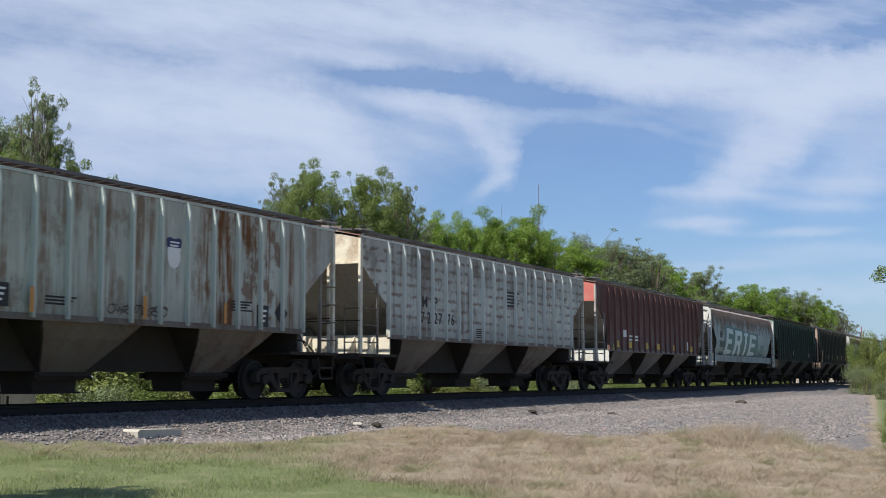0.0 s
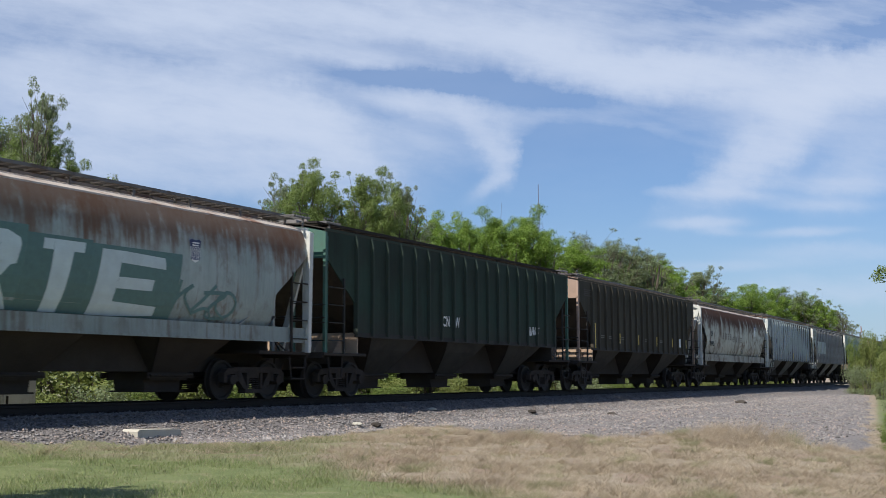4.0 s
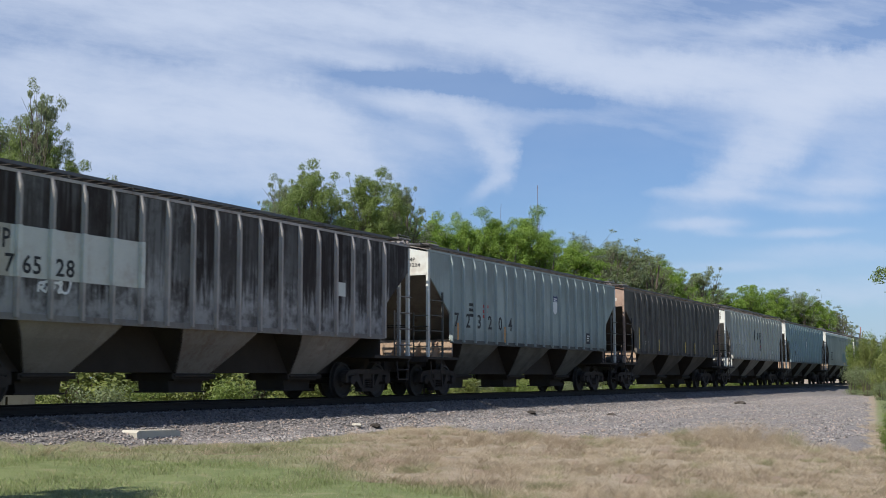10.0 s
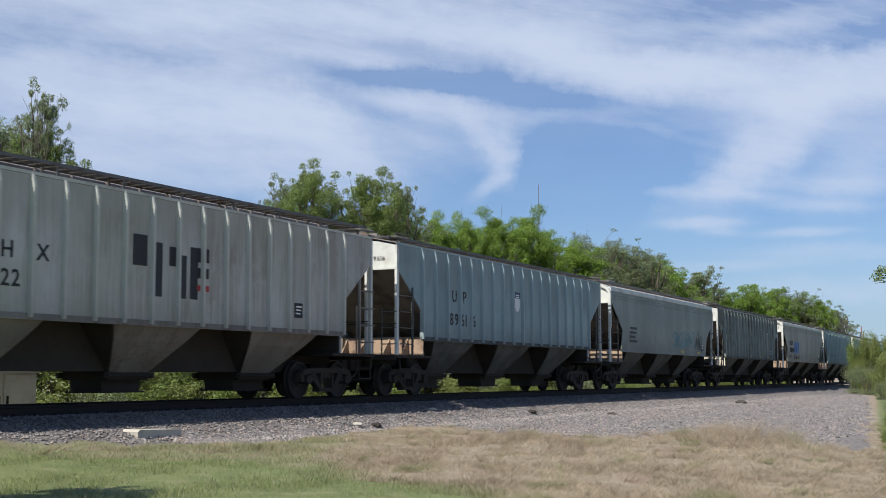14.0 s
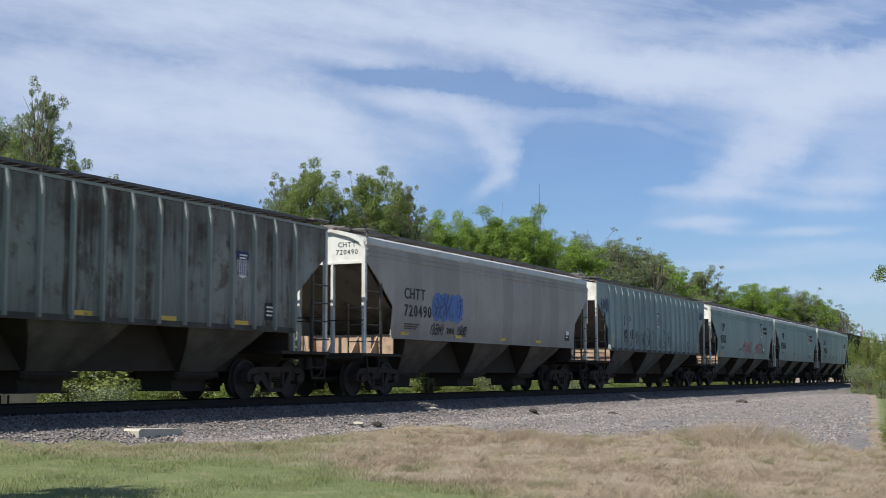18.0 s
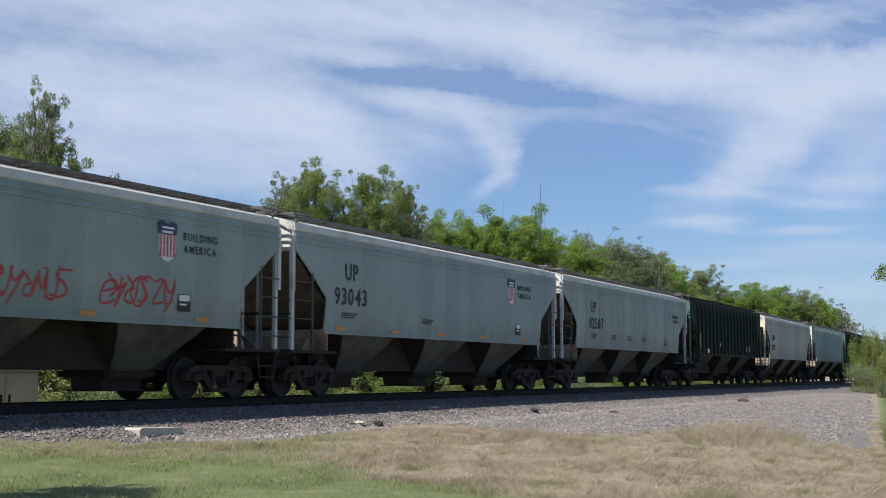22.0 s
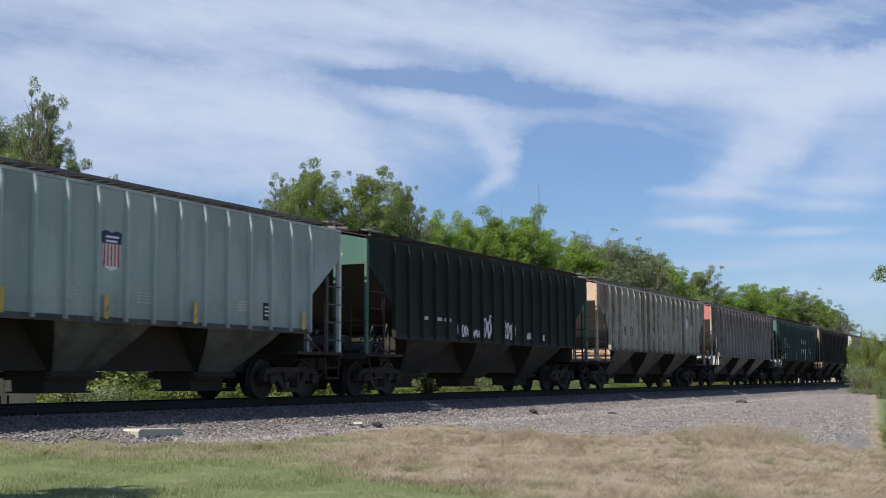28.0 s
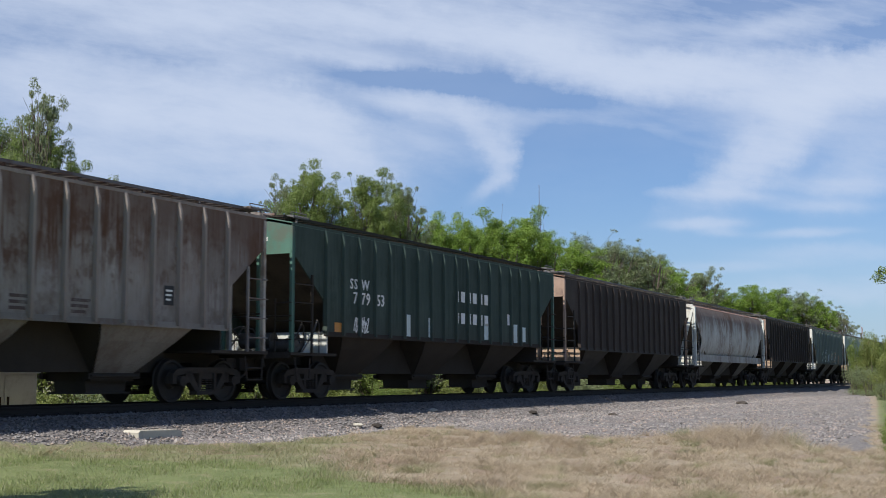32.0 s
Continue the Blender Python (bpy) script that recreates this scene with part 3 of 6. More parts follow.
def slope_sheet():
    def build(q):
        rows = [[Vector((x, -1.47, z)), Vector((x, 0, z - 0.02)), Vector((x, 1.47, z))] for x, z in ((HALF - 0.04, 3.5), (6.95, 2.40), (5.6, 1.60))]
        return q.sheet(rows, (-0.03, 0, -0.03))
    return shared("slope_sheet", build)


def rib_mesh(style):
    def build(q):
        d = 0.085
        q.add([(-0.05, 0, 1.58), (0.05, 0, 1.58), (0.035, -d, 1.58), (-0.035, -d, 1.58),
               (-0.05, 0, 3.93), (0.05, 0, 3.93), (0.035, -d, 3.93), (-0.035, -d, 3.93),
               (-0.05, 0, 4.17), (0.05, 0, 4.17), (0.02, -0.02, 4.17), (-0.02, -0.02, 4.17)],
              [(3, 2, 1, 0), (0, 1, 5, 4), (1, 2, 6, 5), (2, 3, 7, 6), (3, 0, 4, 7), (4, 5, 9, 8), (5, 6, 10, 9), (6, 7, 11, 10), (7, 4, 8, 11), (8, 9, 10, 11)])
        return q
    return shared("rib", build)


HOPPERS = ((-6.0, -3.1, -5.0, -3.8), (-1.42, 1.42, -0.6, 0.6), (3.1, 6.0, 3.8, 5.0))
LEVELS = ((1.64, 0.0, 1.46), (1.25, 0.38, 1.18), (0.62, 1.0, 0.62))


def hopper_slopes(lo, hi, blo, bhi):
    """The two cross slopes of a hopper, wide at the sill and narrow at its gate."""
    def build(q):
        for top, low in ((lo, blo), (hi, bhi)):
            q.sheet([[Vector((top + (low - top) * a, w * y, z)) for y in (-1, 0, 1)] for z, a, w in LEVELS], (0.03 if low > top else -0.03, 0, 0))
        return q
    return shared("hopper_slopes %.2f" % lo, build)


def hopper_side(lo, hi, blo, bhi, sign):
    def build(q):
        return q.sheet([[Vector((lo + (blo - lo) * a, sign * w, z)), Vector((hi + (bhi - hi) * a, sign * w, z))] for z, a, w in LEVELS], (0, -0.03 * sign, 0))
    return shared("hopper_side %.2f %d" % (lo, sign), build)


def gate_mesh():
    def build(q):
        q.box(-0.62, 0.62, -0.6, 0.6, 0.46, 0.62).box(-0.75, 0.75, -0.66, -0.58, 0.50, 0.62).box(-0.75, 0.75, 0.58, 0.66, 0.50, 0.62)
        q.prism([(-0.6, 0.47), (0.6, 0.47), (0.56, 0.24), (-0.56, 0.24)], "y", -0.42, 0.42)
        q.box(-0.66, 0.66, -0.48, 0.48, 0.205, 0.24)
        return q.tube((-0.7, -0.68, 0.56), (0.7, -0.68, 0.56), 0.03)
    return shared("outlet_gate", build)


def running_board(lift):
    def build(q):
        for i in range(10):
            q.box(-HALF - 0.04, HALF + 0.04, -0.25 + i * 0.053, -0.222 + i * 0.053, 4.54 + lift, 4.565 + lift)
        for y in (-0.262, 0.234):        # edge channels of the grating
            q.box(-HALF - 0.04, HALF + 0.04, y, y + 0.028, 4.505 + lift, 4.57 + lift)
        for i in range(48):
            x = -HALF + i * 2 * HALF / 47
            q.box(x - 0.03, x + 0.03, -0.24, 0.24, 4.52 + lift, 4.54 + lift)
        for i in range(10):
            x = -HALF + 0.2 + i * (2 * HALF - 0.4) / 9
            q.box(x - 0.025, x + 0.025, -0.22, -0.18, 4.2, 4.53 + lift).box(x - 0.025, x + 0.025, 0.18, 0.22, 4.25, 4.53 + lift)
        return q
    return shared("running_board %.2f" % lift, build)


def crosswalk():
    def build(q):
        for i in range(6):
            q.box(HALF - 0.5 + i * 0.13, HALF - 0.45 + i * 0.13, -1.45, 1.45, 4.50, 4.53)
        for y in (-1.42, -0.5, 0.5, 1.42):
            q.box(HALF - 0.5, HALF + 0.2, y - 0.02, y + 0.02, 4.47, 4.50)
        for y in (-1.38, 1.38):
            q.box(HALF - 0.05, HALF - 0.01, y - 0.02, y + 0.02, 4.1, 4.5)
            q.pipe([(HALF + 0.2, y, 4.5), (HALF + 0.2, y, 4.6), (HALF - 0.45, y, 4.6), (HALF - 0.45, y, 4.5)], 0.012, 5)
        return q
    return shared("crosswalk", build)


def hatch_mesh():
    def build(q):
        q.prism([(-0.36, 4.36), (0.36, 4.36), (0.36, 4.52), (0.2, 4.59), (-0.2, 4.59), (-0.36, 4.52)], "x", -1.97, 1.97)
        for x in (-1.5, -0.5, 0.5, 1.5):
            q.box(x - 0.03, x + 0.03, -0.4, 0.4, 4.44, 4.605)
        return q
    return shared("hatch", build)


def add_ladder(car, mat, m):
    """A corner ladder: stiles inboard on the side and on the end, each with rungs that run to the corner."""
    side = part("ladder", shared("side_stile", lambda q: q.box(7.58, 7.63, -1.60, -1.55, 1.1, 3.0)), mat, car, m)
    end = part("ladder", shared("end_stile", lambda q: q.box(8.35, 8.38, -1.04, -1.01, 1.1, 2.4)), mat, car, m)
    for z in (1.42, 1.86, 2.30, 2.74):
        part("rung", shared("side_rung", lambda q: q.tube((7.6, -1.585, 0), (8.33, -1.585, 0), 0.016, 6)), mat, side, pose(0, 0, z))
    for z in (1.42, 1.86, 2.30):
        part("rung", shared("end_rung", lambda q: q.tube((8.37, -1.5, 0), (8.37, -1.02, 0), 0.016, 6)), mat, end, pose(0, 0, z))


def post_mesh(y, top):
    return shared("post %.2f %.2f" % (y, top), lambda q: q.box(HALF - 0.06, HALF + 0.03, y - 0.035, y + 0.035, 1.1, top)
                  .box(HALF - 0.075, HALF - 0.06, y - 0.045, y + 0.045, 1.1, top - 0.1))


def platform_mesh():
    def build(q):
        q.box(6.4, HALF + 0.02, -1.5, 1.5, 1.06, 1.11)
        q.box(6.4, HALF + 0.1, -1.53, -1.48, 1.05, 1.12).box(6.4, HALF + 0.1, 1.48, 1.53, 1.05, 1.12)
        q.box(HALF + 0.02, HALF + 0.1, -1.48, 1.48, 0.98, 1.13)
        q.tube((HALF + 0.05, -1.5, 1.98), (HALF + 0.05, 1.5, 1.98), 0.016, 6)
        return q
    return shared("end_platform", build)


def shear_plate():
    def build(q):
        q.box(6.74, 6.78, -1.48, 1.48, 1.11, 1.66)
        for y in (-1.0, -0.4, 0.4, 1.0):
            q.prism([(6.78, 1.12), (7.2, 1.12), (6.78, 1.64)], "y", y - 0.012, y + 0.012)
        return q
    return shared("shear_plate", build)


def end_frame():
    """The rounded white hoop that closes the roof of a smooth-sided car."""
    def build(q):
        hoop = [(-1.56, 2.5), (-1.56, 3.86), (-1.46, 4.1), (-1.15, 4.24), (-0.55, 4.40), (0.55, 4.40), (1.15, 4.24), (1.46, 4.1), (1.56, 3.86), (1.56, 2.5)]
        inner = [(y * 0.935, z - 0.075 if abs(y) < 1.5 else z) for y, z in hoop]
        for a, b, c, d in zip(hoop, hoop[1:], inner[1:], inner):
            q.prism([a, b, c, d], "x", HALF - 0.03, HALF + 0.075)
        return q
    return shared("end_frame", build)


def end_web():
    """Added webs over the trailing draft sill that darken the gap between cars."""
    def build(q):
        for y in (-0.32, 0.32):
            q.prism([(6.8, 1.12), (8.0, 1.12), (8.0, 3.18), (7.75, 3.0), (6.98, 2.38), (6.8, 2.26)], "y", y - 0.015, y + 0.015)
        for x in (7.2, 7.6, 7.97):
            q.box(x - 0.02, x + 0.02, -0.4, 0.4, 1.12, 1.2).box(x - 0.03, x + 0.03, -0.37, 0.37, 1.9, 1.96)
        return q
    return shared("end_web", build)


def step_mesh():
    return shared("stirrup_step", lambda q: q.pipe([(7.6, -1.52, 1.0), (7.66, -1.54, 0.48), (8.2, -1.54, 0.48), (8.26, -1.52, 1.0)], 0.02)
                  .tube((7.63, -1.53, 0.74), (8.23, -1.53, 0.74), 0.018))


def coupler_mesh():
    def build(q):
        q.box(7.4, 8.62, -0.2, 0.2, 0.70, 1.05)
        q.box(8.6, 8.78, -0.09, 0.09, 0.76, 0.98)
        q.prism([(8.74, -0.14), (8.92, -0.15), (8.99, -0.06), (8.9, 0.0), (8.93, 0.1), (8.86, 0.15), (8.74, 0.12)], "z", 0.72, 1.0)
        q.pipe([(8.5, 0.35, 0.85), (8.65, 0.36, 0.6), (8.86, 0.33, 0.5), (8.95, 0.25, 0.62)], 0.03)
        return q.pipe([(8.4, -0.2, 1.02), (8.45, -0.9, 1.0), (8.45, -1.4, 0.95), (8.45, -1.45, 0.78)], 0.016)
    return shared("coupler", build)


PIPES = [((6.85, y, 1.12), (6.85, y, 1.6 + 0.08 * k), (7.1, y + 0.1, 1.75 + 0.06 * k), (7.5, y + 0.25, 1.6), (7.9, y + 0.2, 1.14)) for k, y in enumerate((-1.25, -0.9, 0.85, 1.3))]
PIPES += [((8.05, 0.35, 1.42), (8.1, 0.2, 1.7), (7.7, -0.5, 1.78), (7.3, -1.3, 1.6)), ((7.2, -0.7, 1.5), (7.6, -1.1, 1.4), (7.9, -1.2, 1.15)), ((7.0, 0.7, 1.3), (7.5, 0.1, 1.2), (8.2, 0.1, 1.2))]


def add_brake_gear(car, m, full):
    """Reservoir, cylinder, valve, lever and bent pipes on the end platform."""
    part("air_reservoir", shared("air_reservoir", lambda q: q.tube((7.2, -0.75, 1.45), (7.2, 0.2, 1.45), 0.2, 14).box(7.15, 7.25, -0.6, -0.5, 1.1, 1.3).box(7.15, 7.25, 0.0, 0.1, 1.1, 1.3), True), GEAR, car, m, "grimy air brake reservoir")
    part("brake_cylinder", shared("brake_cylinder", lambda q: q.tube((7.7, 0.5, 1.28), (7.7, 1.2, 1.28), 0.15, 12), True), GEAR, car, m)
    part("brake_valve", shared("brake_valve", lambda q: q.box(6.9, 7.1, 0.5, 0.9, 1.11, 1.5).box(6.94, 7.06, 0.6, 0.8, 1.5, 1.6)), GEAR, car, m)
    if full:
        part("brake_lever", shared("brake_lever", lambda q: q.prism([(7.35, 1.5), (8.1, 1.95), (8.08, 2.0), (7.33, 1.56)], "y", -0.75, -0.71)), GEAR, car, m)
        for k, points in enumerate(PIPES):
            part("brake_pipe", shared("brake_pipe %d" % k, lambda q: q.pipe(points, 0.02)), GEAR, car, m)


def brake_wheel():
    def build(q):
        for i in range(16):
            a, b = 6.28319 * i / 16, 6.28319 * (i + 1) / 16
            q.tube((8.47, 0.9 + 0.28 * math.cos(a), 2.5 + 0.28 * math.sin(a)), (8.47, 0.9 + 0.28 * math.cos(b), 2.5 + 0.28 * math.sin(b)), 0.016, 5)
        for i in range(5):
            a = 6.28319 * i / 5
            q.tube((8.46, 0.9, 2.5), (8.47, 0.9 + 0.28 * math.cos(a), 2.5 + 0.28 * math.sin(a)), 0.011, 5)
        return q.box(8.3, 8.45, 0.78, 1.02, 2.35, 2.65).tube((8.38, 0.9, 2.35), (8.38, 0.9, 1.1), 0.015, 5)
    return shared("brake_wheel", build)


def sill_mesh(style):
    low = 1.33 if style == "round" else 1.54
    return shared("side_sill " + style, lambda q: q.box(-8.3 if style == "round" else -6.95, 8.3 if style == "round" else 6.95, -1.535, -1.50, low, low + 0.05)
                  .box(-8.3 if style == "round" else -6.95, 8.3 if style == "round" else 6.95, -1.52, -1.50, low + 0.05, 1.68 if style == "round" else 1.66))


def frame_mesh():
    """Cast truck side frame: arch bar ends over the bearings, sloping arms and a spring window."""
    def build(q):
        # bars, so that the window stays open
        y0, y1 = -0.08, 0.08
        q.prism([(-1.16, 0.60), (-1.04, 0.71), (-0.6, 0.75), (0.6, 0.75), (1.04, 0.71), (1.16, 0.60), (1.02, 0.57), (0.6, 0.62), (-0.6, 0.62), (-1.02, 0.57)], "y", y0, y1)
        for s in (-1, 1):
            q.prism([(s * 1.16, 0.62), (s * 1.16, 0.40), (s * 1.04, 0.40), (s * 1.04, 0.62)], "y", y0, y1)
            q.prism([(s * 0.74, 0.66), (s * 0.74, 0.42), (s * 0.64, 0.42), (s * 0.60, 0.66)], "y", y0, y1)
            q.prism([(s * 0.72, 0.62), (s * 0.62, 0.44), (s * 0.34, 0.18), (s * 0.26, 0.24), (s * 0.52, 0.62)], "y", y0, y1)
            q.prism([(s * 0.30, 0.64), (s * 0.30, 0.26), (s * 0.22, 0.26), (s * 0.22, 0.64)], "y", y0, y1)
            q.tube((s * 0.889, -0.14, 0.457), (s * 0.889, 0.10, 0.457), 0.115, 12)
        q.box(-0.40, 0.40, y0 - 0.03, y1 + 0.03, 0.16, 0.25)
        for x in (-0.14, 0.0, 0.14):
            for k in range(5):
                q.tube((x, 0, 0.26 + k * 0.05), (x, 0, 0.285 + k * 0.05), 0.065, 8)
        return q
    return shared("side_frame", build)


def bolster_mesh():
    return shared("bolster", lambda q: q.box(-0.2, 0.2, -1.05, 1.05, 0.50, 0.70).tube((0, 0, 0.7), (0, 0, 0.86), 0.2, 12)
                  .box(-0.7, -0.62, -0.8, 0.8, 0.4, 0.5).box(0.62, 0.7, -0.8, 0.8, 0.4, 0.5))


def wheelset_mesh():
    def build(q):
        for s in (-1, 1):
            prof = [(0.09, s * 0.66), (0.12, s * 0.68), (0.30, s * 0.71), (0.40, s * 0.69), (0.485, s * 0.685), (0.487, s * 0.705), (0.462, s * 0.72), (0.455, s * 0.82),
                    (0.40, s * 0.825), (0.37, s * 0.79), (0.18, s * 0.77), (0.13, s * 0.83), (0.09, s * 0.83)]
            q.lathe(prof, 0, 28)
            # holes for cap screws make the turning visible
            for i in range(3):
                a = 2.0944 * i
                q.tube((0.055 * math.cos(a), s * 1.11, 0.055 * math.sin(a)), (0.055 * math.cos(a), s * 1.14, 0.055 * math.sin(a)), 0.018, 6)
            q.tube((0, s * 1.0, 0), (0, s * 1.11, 0), 0.09, 12)
        return q.tube((0, -1.0, 0), (0, 1.0, 0), 0.085, 10)
    return shared("wheelset", build, True)


WHEELS = []          # (wheelset, place on its truck)
RIBS = [18]          # posts on each side of the car being built


def add_truck(car, x):
    t = part("truck", bolster_mesh(), CAST, car, pose(x, 0, 0))
    for y in (-1.0, 1.0):
        part("side_frame", frame_mesh(), CAST, t, pose(0, y, 0))
    for a in (-0.889, 0.889):
        w = part("wheelset", wheelset_mesh(), WHEEL, t, pose(a, 0, 0.457))
        WHEELS.append((w, a))


def bar_row(n, wide, high, gap):
    """Unreadable small print as a row of bars."""
    def build(q):
        for k in range(n):
            q.box(-wide / 2, wide / 2 - (k % 3) * wide * 0.12, -0.004, 0, -k * (high + gap) - high, -k * (high + gap))
        return q
    return shared("bars %d %.2f %.2f %.2f" % (n, wide, high, gap), build)


def shield_mesh(kind):
    """A plain shield badge: field, or band across its head."""
    def build(q):
        if kind == "field":
            return q.prism([(-0.3, 0.1), (-0.3, -0.3), (-0.2, -0.48), (0, -0.56), (0.2, -0.48), (0.3, -0.3), (0.3, 0.1)], "y", -0.006, 0)
        if kind == "band":
            return q.prism([(-0.33, 0.1), (0.33, 0.1), (0.36, 0.36), (0.2, 0.42), (0.0, 0.36), (-0.2, 0.42), (-0.36, 0.36)], "y", -0.006, 0)
        for k in range(5):
            q.box(-0.27 + k * 0.12, -0.21 + k * 0.12, -0.010, -0.006, -0.44, 0.1)
        return q
    return shared("badge " + kind, build)


def face(style, z):
    """How far the side's outer face stands from the middle at a height."""
    zs = SIDES[style]
    return float(np.interp(z, [a for a, b in zs], [b for a, b in zs])) + 0.006


def spread_letters(text, spacing=1.0):
    """Each character with the middle of its place along the line, in units of the font's size, and the line's length."""
    at, out = 0.0, []
    for ch in text:
        if ch == " ":
            at += 0.32 * spacing
            continue
        me = writing(ch)
        xs = [v.co.x for v in me.vertices]
        wide = max(xs) - min(xs)
        out.append((ch, at + wide / 2, wide))
        at += wide + 0.15 + 0.34 * (spacing - 1)
    return out, at - 0.15


def letter(car, text, x, z, high, mat, style, name="letter", spacing=1.0, squeeze=1.0, lift=0.0):
    """Stencilled writing on the lawn side of a car, its foot at z, each character on a sheet beside the posts."""
    row, long = spread_letters(text, spacing)
    size, edge = high / 0.7, -99.0
    for ch, at, wide in row:
        half = wide * size * squeeze / 2
        cx, out = max(x + (at - long / 2) * size * squeeze, edge + half), lift
        if style == "rib":
            step = 13.8 / (RIBS[0] - 1)
            post = -6.9 + step * round((cx + 6.9) / step)
            if abs(cx - post) < half + 0.14:
                left = post - half - 0.07
                cx = left if cx < post + 0.02 and left - half >= edge else post + half + 0.14
        edge = cx + half + 0.05
        part(name, writing(ch), mat, car, pose(cx, -max(face(style, z + high * k) for k in (0, 0.5, 1)) - out, z, 90, 0, 0) @ Matrix.Diagonal((size * squeeze, size, 1, 1)))


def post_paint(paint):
    """Paint of the proud posts, kept lighter than the sheets for light they catch."""
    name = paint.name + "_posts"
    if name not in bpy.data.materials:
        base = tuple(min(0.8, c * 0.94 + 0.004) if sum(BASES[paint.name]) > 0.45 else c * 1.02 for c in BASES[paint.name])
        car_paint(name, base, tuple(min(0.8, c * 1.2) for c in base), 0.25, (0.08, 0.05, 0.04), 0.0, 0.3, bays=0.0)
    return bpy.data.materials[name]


def hopper_car(kind, spec):
    """One covered hopper car with trucks, gates, ladders, running boards and its paint and marks."""
    style = spec.get("style", "rib")
    paint, label = spec["paint"], spec["label"]
    RIBS[0] = spec.get("ribs", 18)
    endp = spec.get("end", paint)
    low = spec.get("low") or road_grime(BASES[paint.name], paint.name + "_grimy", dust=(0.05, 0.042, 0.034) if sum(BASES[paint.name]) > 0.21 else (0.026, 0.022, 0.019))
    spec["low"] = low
    slope = spec.get("slope") or (SLOPE if sum(BASES[paint.name]) > 0.21 else DARKSLOPE)
    car = thing("hopper_car", label, "freight car", "cars of the train")
    for s in (-1, 1):
        part("side_sheet", side_sheet(style, s), paint, car)
    part("roof", roof_mesh(style), spec.get("roof", paint), car)
    for turn in (0, 180):
        m = pose(0, 0, 0, 0, 0, turn)
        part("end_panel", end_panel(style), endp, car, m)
        part("slope_sheet", slope_sheet(), slope, car, m)
        part("end_platform", platform_mesh(), SOOT_SHADE, car, m)
        # trailing plate is painted dark for the shade behind the car
        part("shear_plate", shear_plate(), spec.get("plate", endp) if turn else SOOT_SHADE, car, m)
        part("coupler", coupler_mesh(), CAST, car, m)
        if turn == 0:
            part("end_web", end_web(), SOOT_SHADE, car)
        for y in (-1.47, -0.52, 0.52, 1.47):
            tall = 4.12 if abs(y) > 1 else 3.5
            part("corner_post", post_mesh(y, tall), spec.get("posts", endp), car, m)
        part("crosswalk", crosswalk(), GRATING, car, m @ pose(-0.3 if turn else 0, 0, -0.12))
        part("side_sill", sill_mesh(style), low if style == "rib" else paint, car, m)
        if style == "round":
            for side in (-1, 1):
                part("end_brace", shared("end_brace %d" % side, lambda q: q.prism([(side * 1.56, 3.9), (side * 1.43, 3.9), (side * 0.62, 1.1), (side * 0.78, 1.1)], "x", 8.36, 8.44)
                                         .prism([(8.27, 4.0), (8.43, 4.0), (8.36, 1.1), (8.24, 1.1)], "y", side * 1.58 - 0.05, side * 1.58 + 0.05).prism([(0, 4.34), (0, 4.26), (side * 1.35, 3.98), (side * 1.62, 3.86), (side * 1.6, 4.0), (side * 1.4, 4.12)], "x", 8.26, 8.43)),
                     spec.get("posts", endp), car, m)
        if style == "smooth":
            part("end_frame", end_frame(), spec.get("posts", endp), car, m)
        for side in (1, -1):
            mm = m @ Matrix.Diagonal((1, side, 1, 1))
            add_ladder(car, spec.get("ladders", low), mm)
            part("stirrup_step", step_mesh(), CAST, car, mm)
        add_truck(car, TRUCK_AT if turn == 0 else -TRUCK_AT)
    add_brake_gear(car, pose(0, 0, 0, 0, 0, 180 if spec.get("turned") else 0), "marks" in spec)
    part("brake_wheel", brake_wheel(), CAST, car, pose(0, 0, 0, 0, 0, 180) @ Matrix.Diagonal((1, -1, 1, 1)) if spec.get("turned") else pose(0, 0, 0))
    # the wider box is added to fill and darken the gaps between hoppers
    part("center_sill", shared("center_sill", lambda q: q.box(-8.0, 8.0, -0.22, 0.22, 0.86, 1.12).box(-6.0, 6.0, -0.55, 0.55, 0.64, 1.6)), SOOT_SHADE, car)
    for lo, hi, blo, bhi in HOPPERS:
        # cross slopes painted dark for the shade between the hoppers
        h = part("hopper", hopper_slopes(lo, hi, blo, bhi), SOOT_SHADE, car)
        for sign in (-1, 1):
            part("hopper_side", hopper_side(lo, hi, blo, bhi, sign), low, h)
        part("outlet_gate", gate_mesh(), SOOT_SHADE, h, pose((blo + bhi) / 2, 0, 0))
    for x in (-6.0, -2.0, 2.0, 6.0):
        part("hatch", hatch_mesh(), spec.get("hatches", DARKROOF), car, pose(x, 0, 0))
    lift = spec.get("lift", -0.16 if style == "rib" else -0.12)
    for y in (-0.98, 0.98) if style == "rib" else (-0.78, 0.78):
        part("running_board", running_board(lift), spec.get("boards", GRATING), car, pose(0, y, 0))
    if style == "rib":
        n = spec.get("ribs", 18)
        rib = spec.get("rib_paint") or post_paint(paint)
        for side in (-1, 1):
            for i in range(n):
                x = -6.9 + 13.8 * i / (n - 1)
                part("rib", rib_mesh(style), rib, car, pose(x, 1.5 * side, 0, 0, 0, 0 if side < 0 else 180))
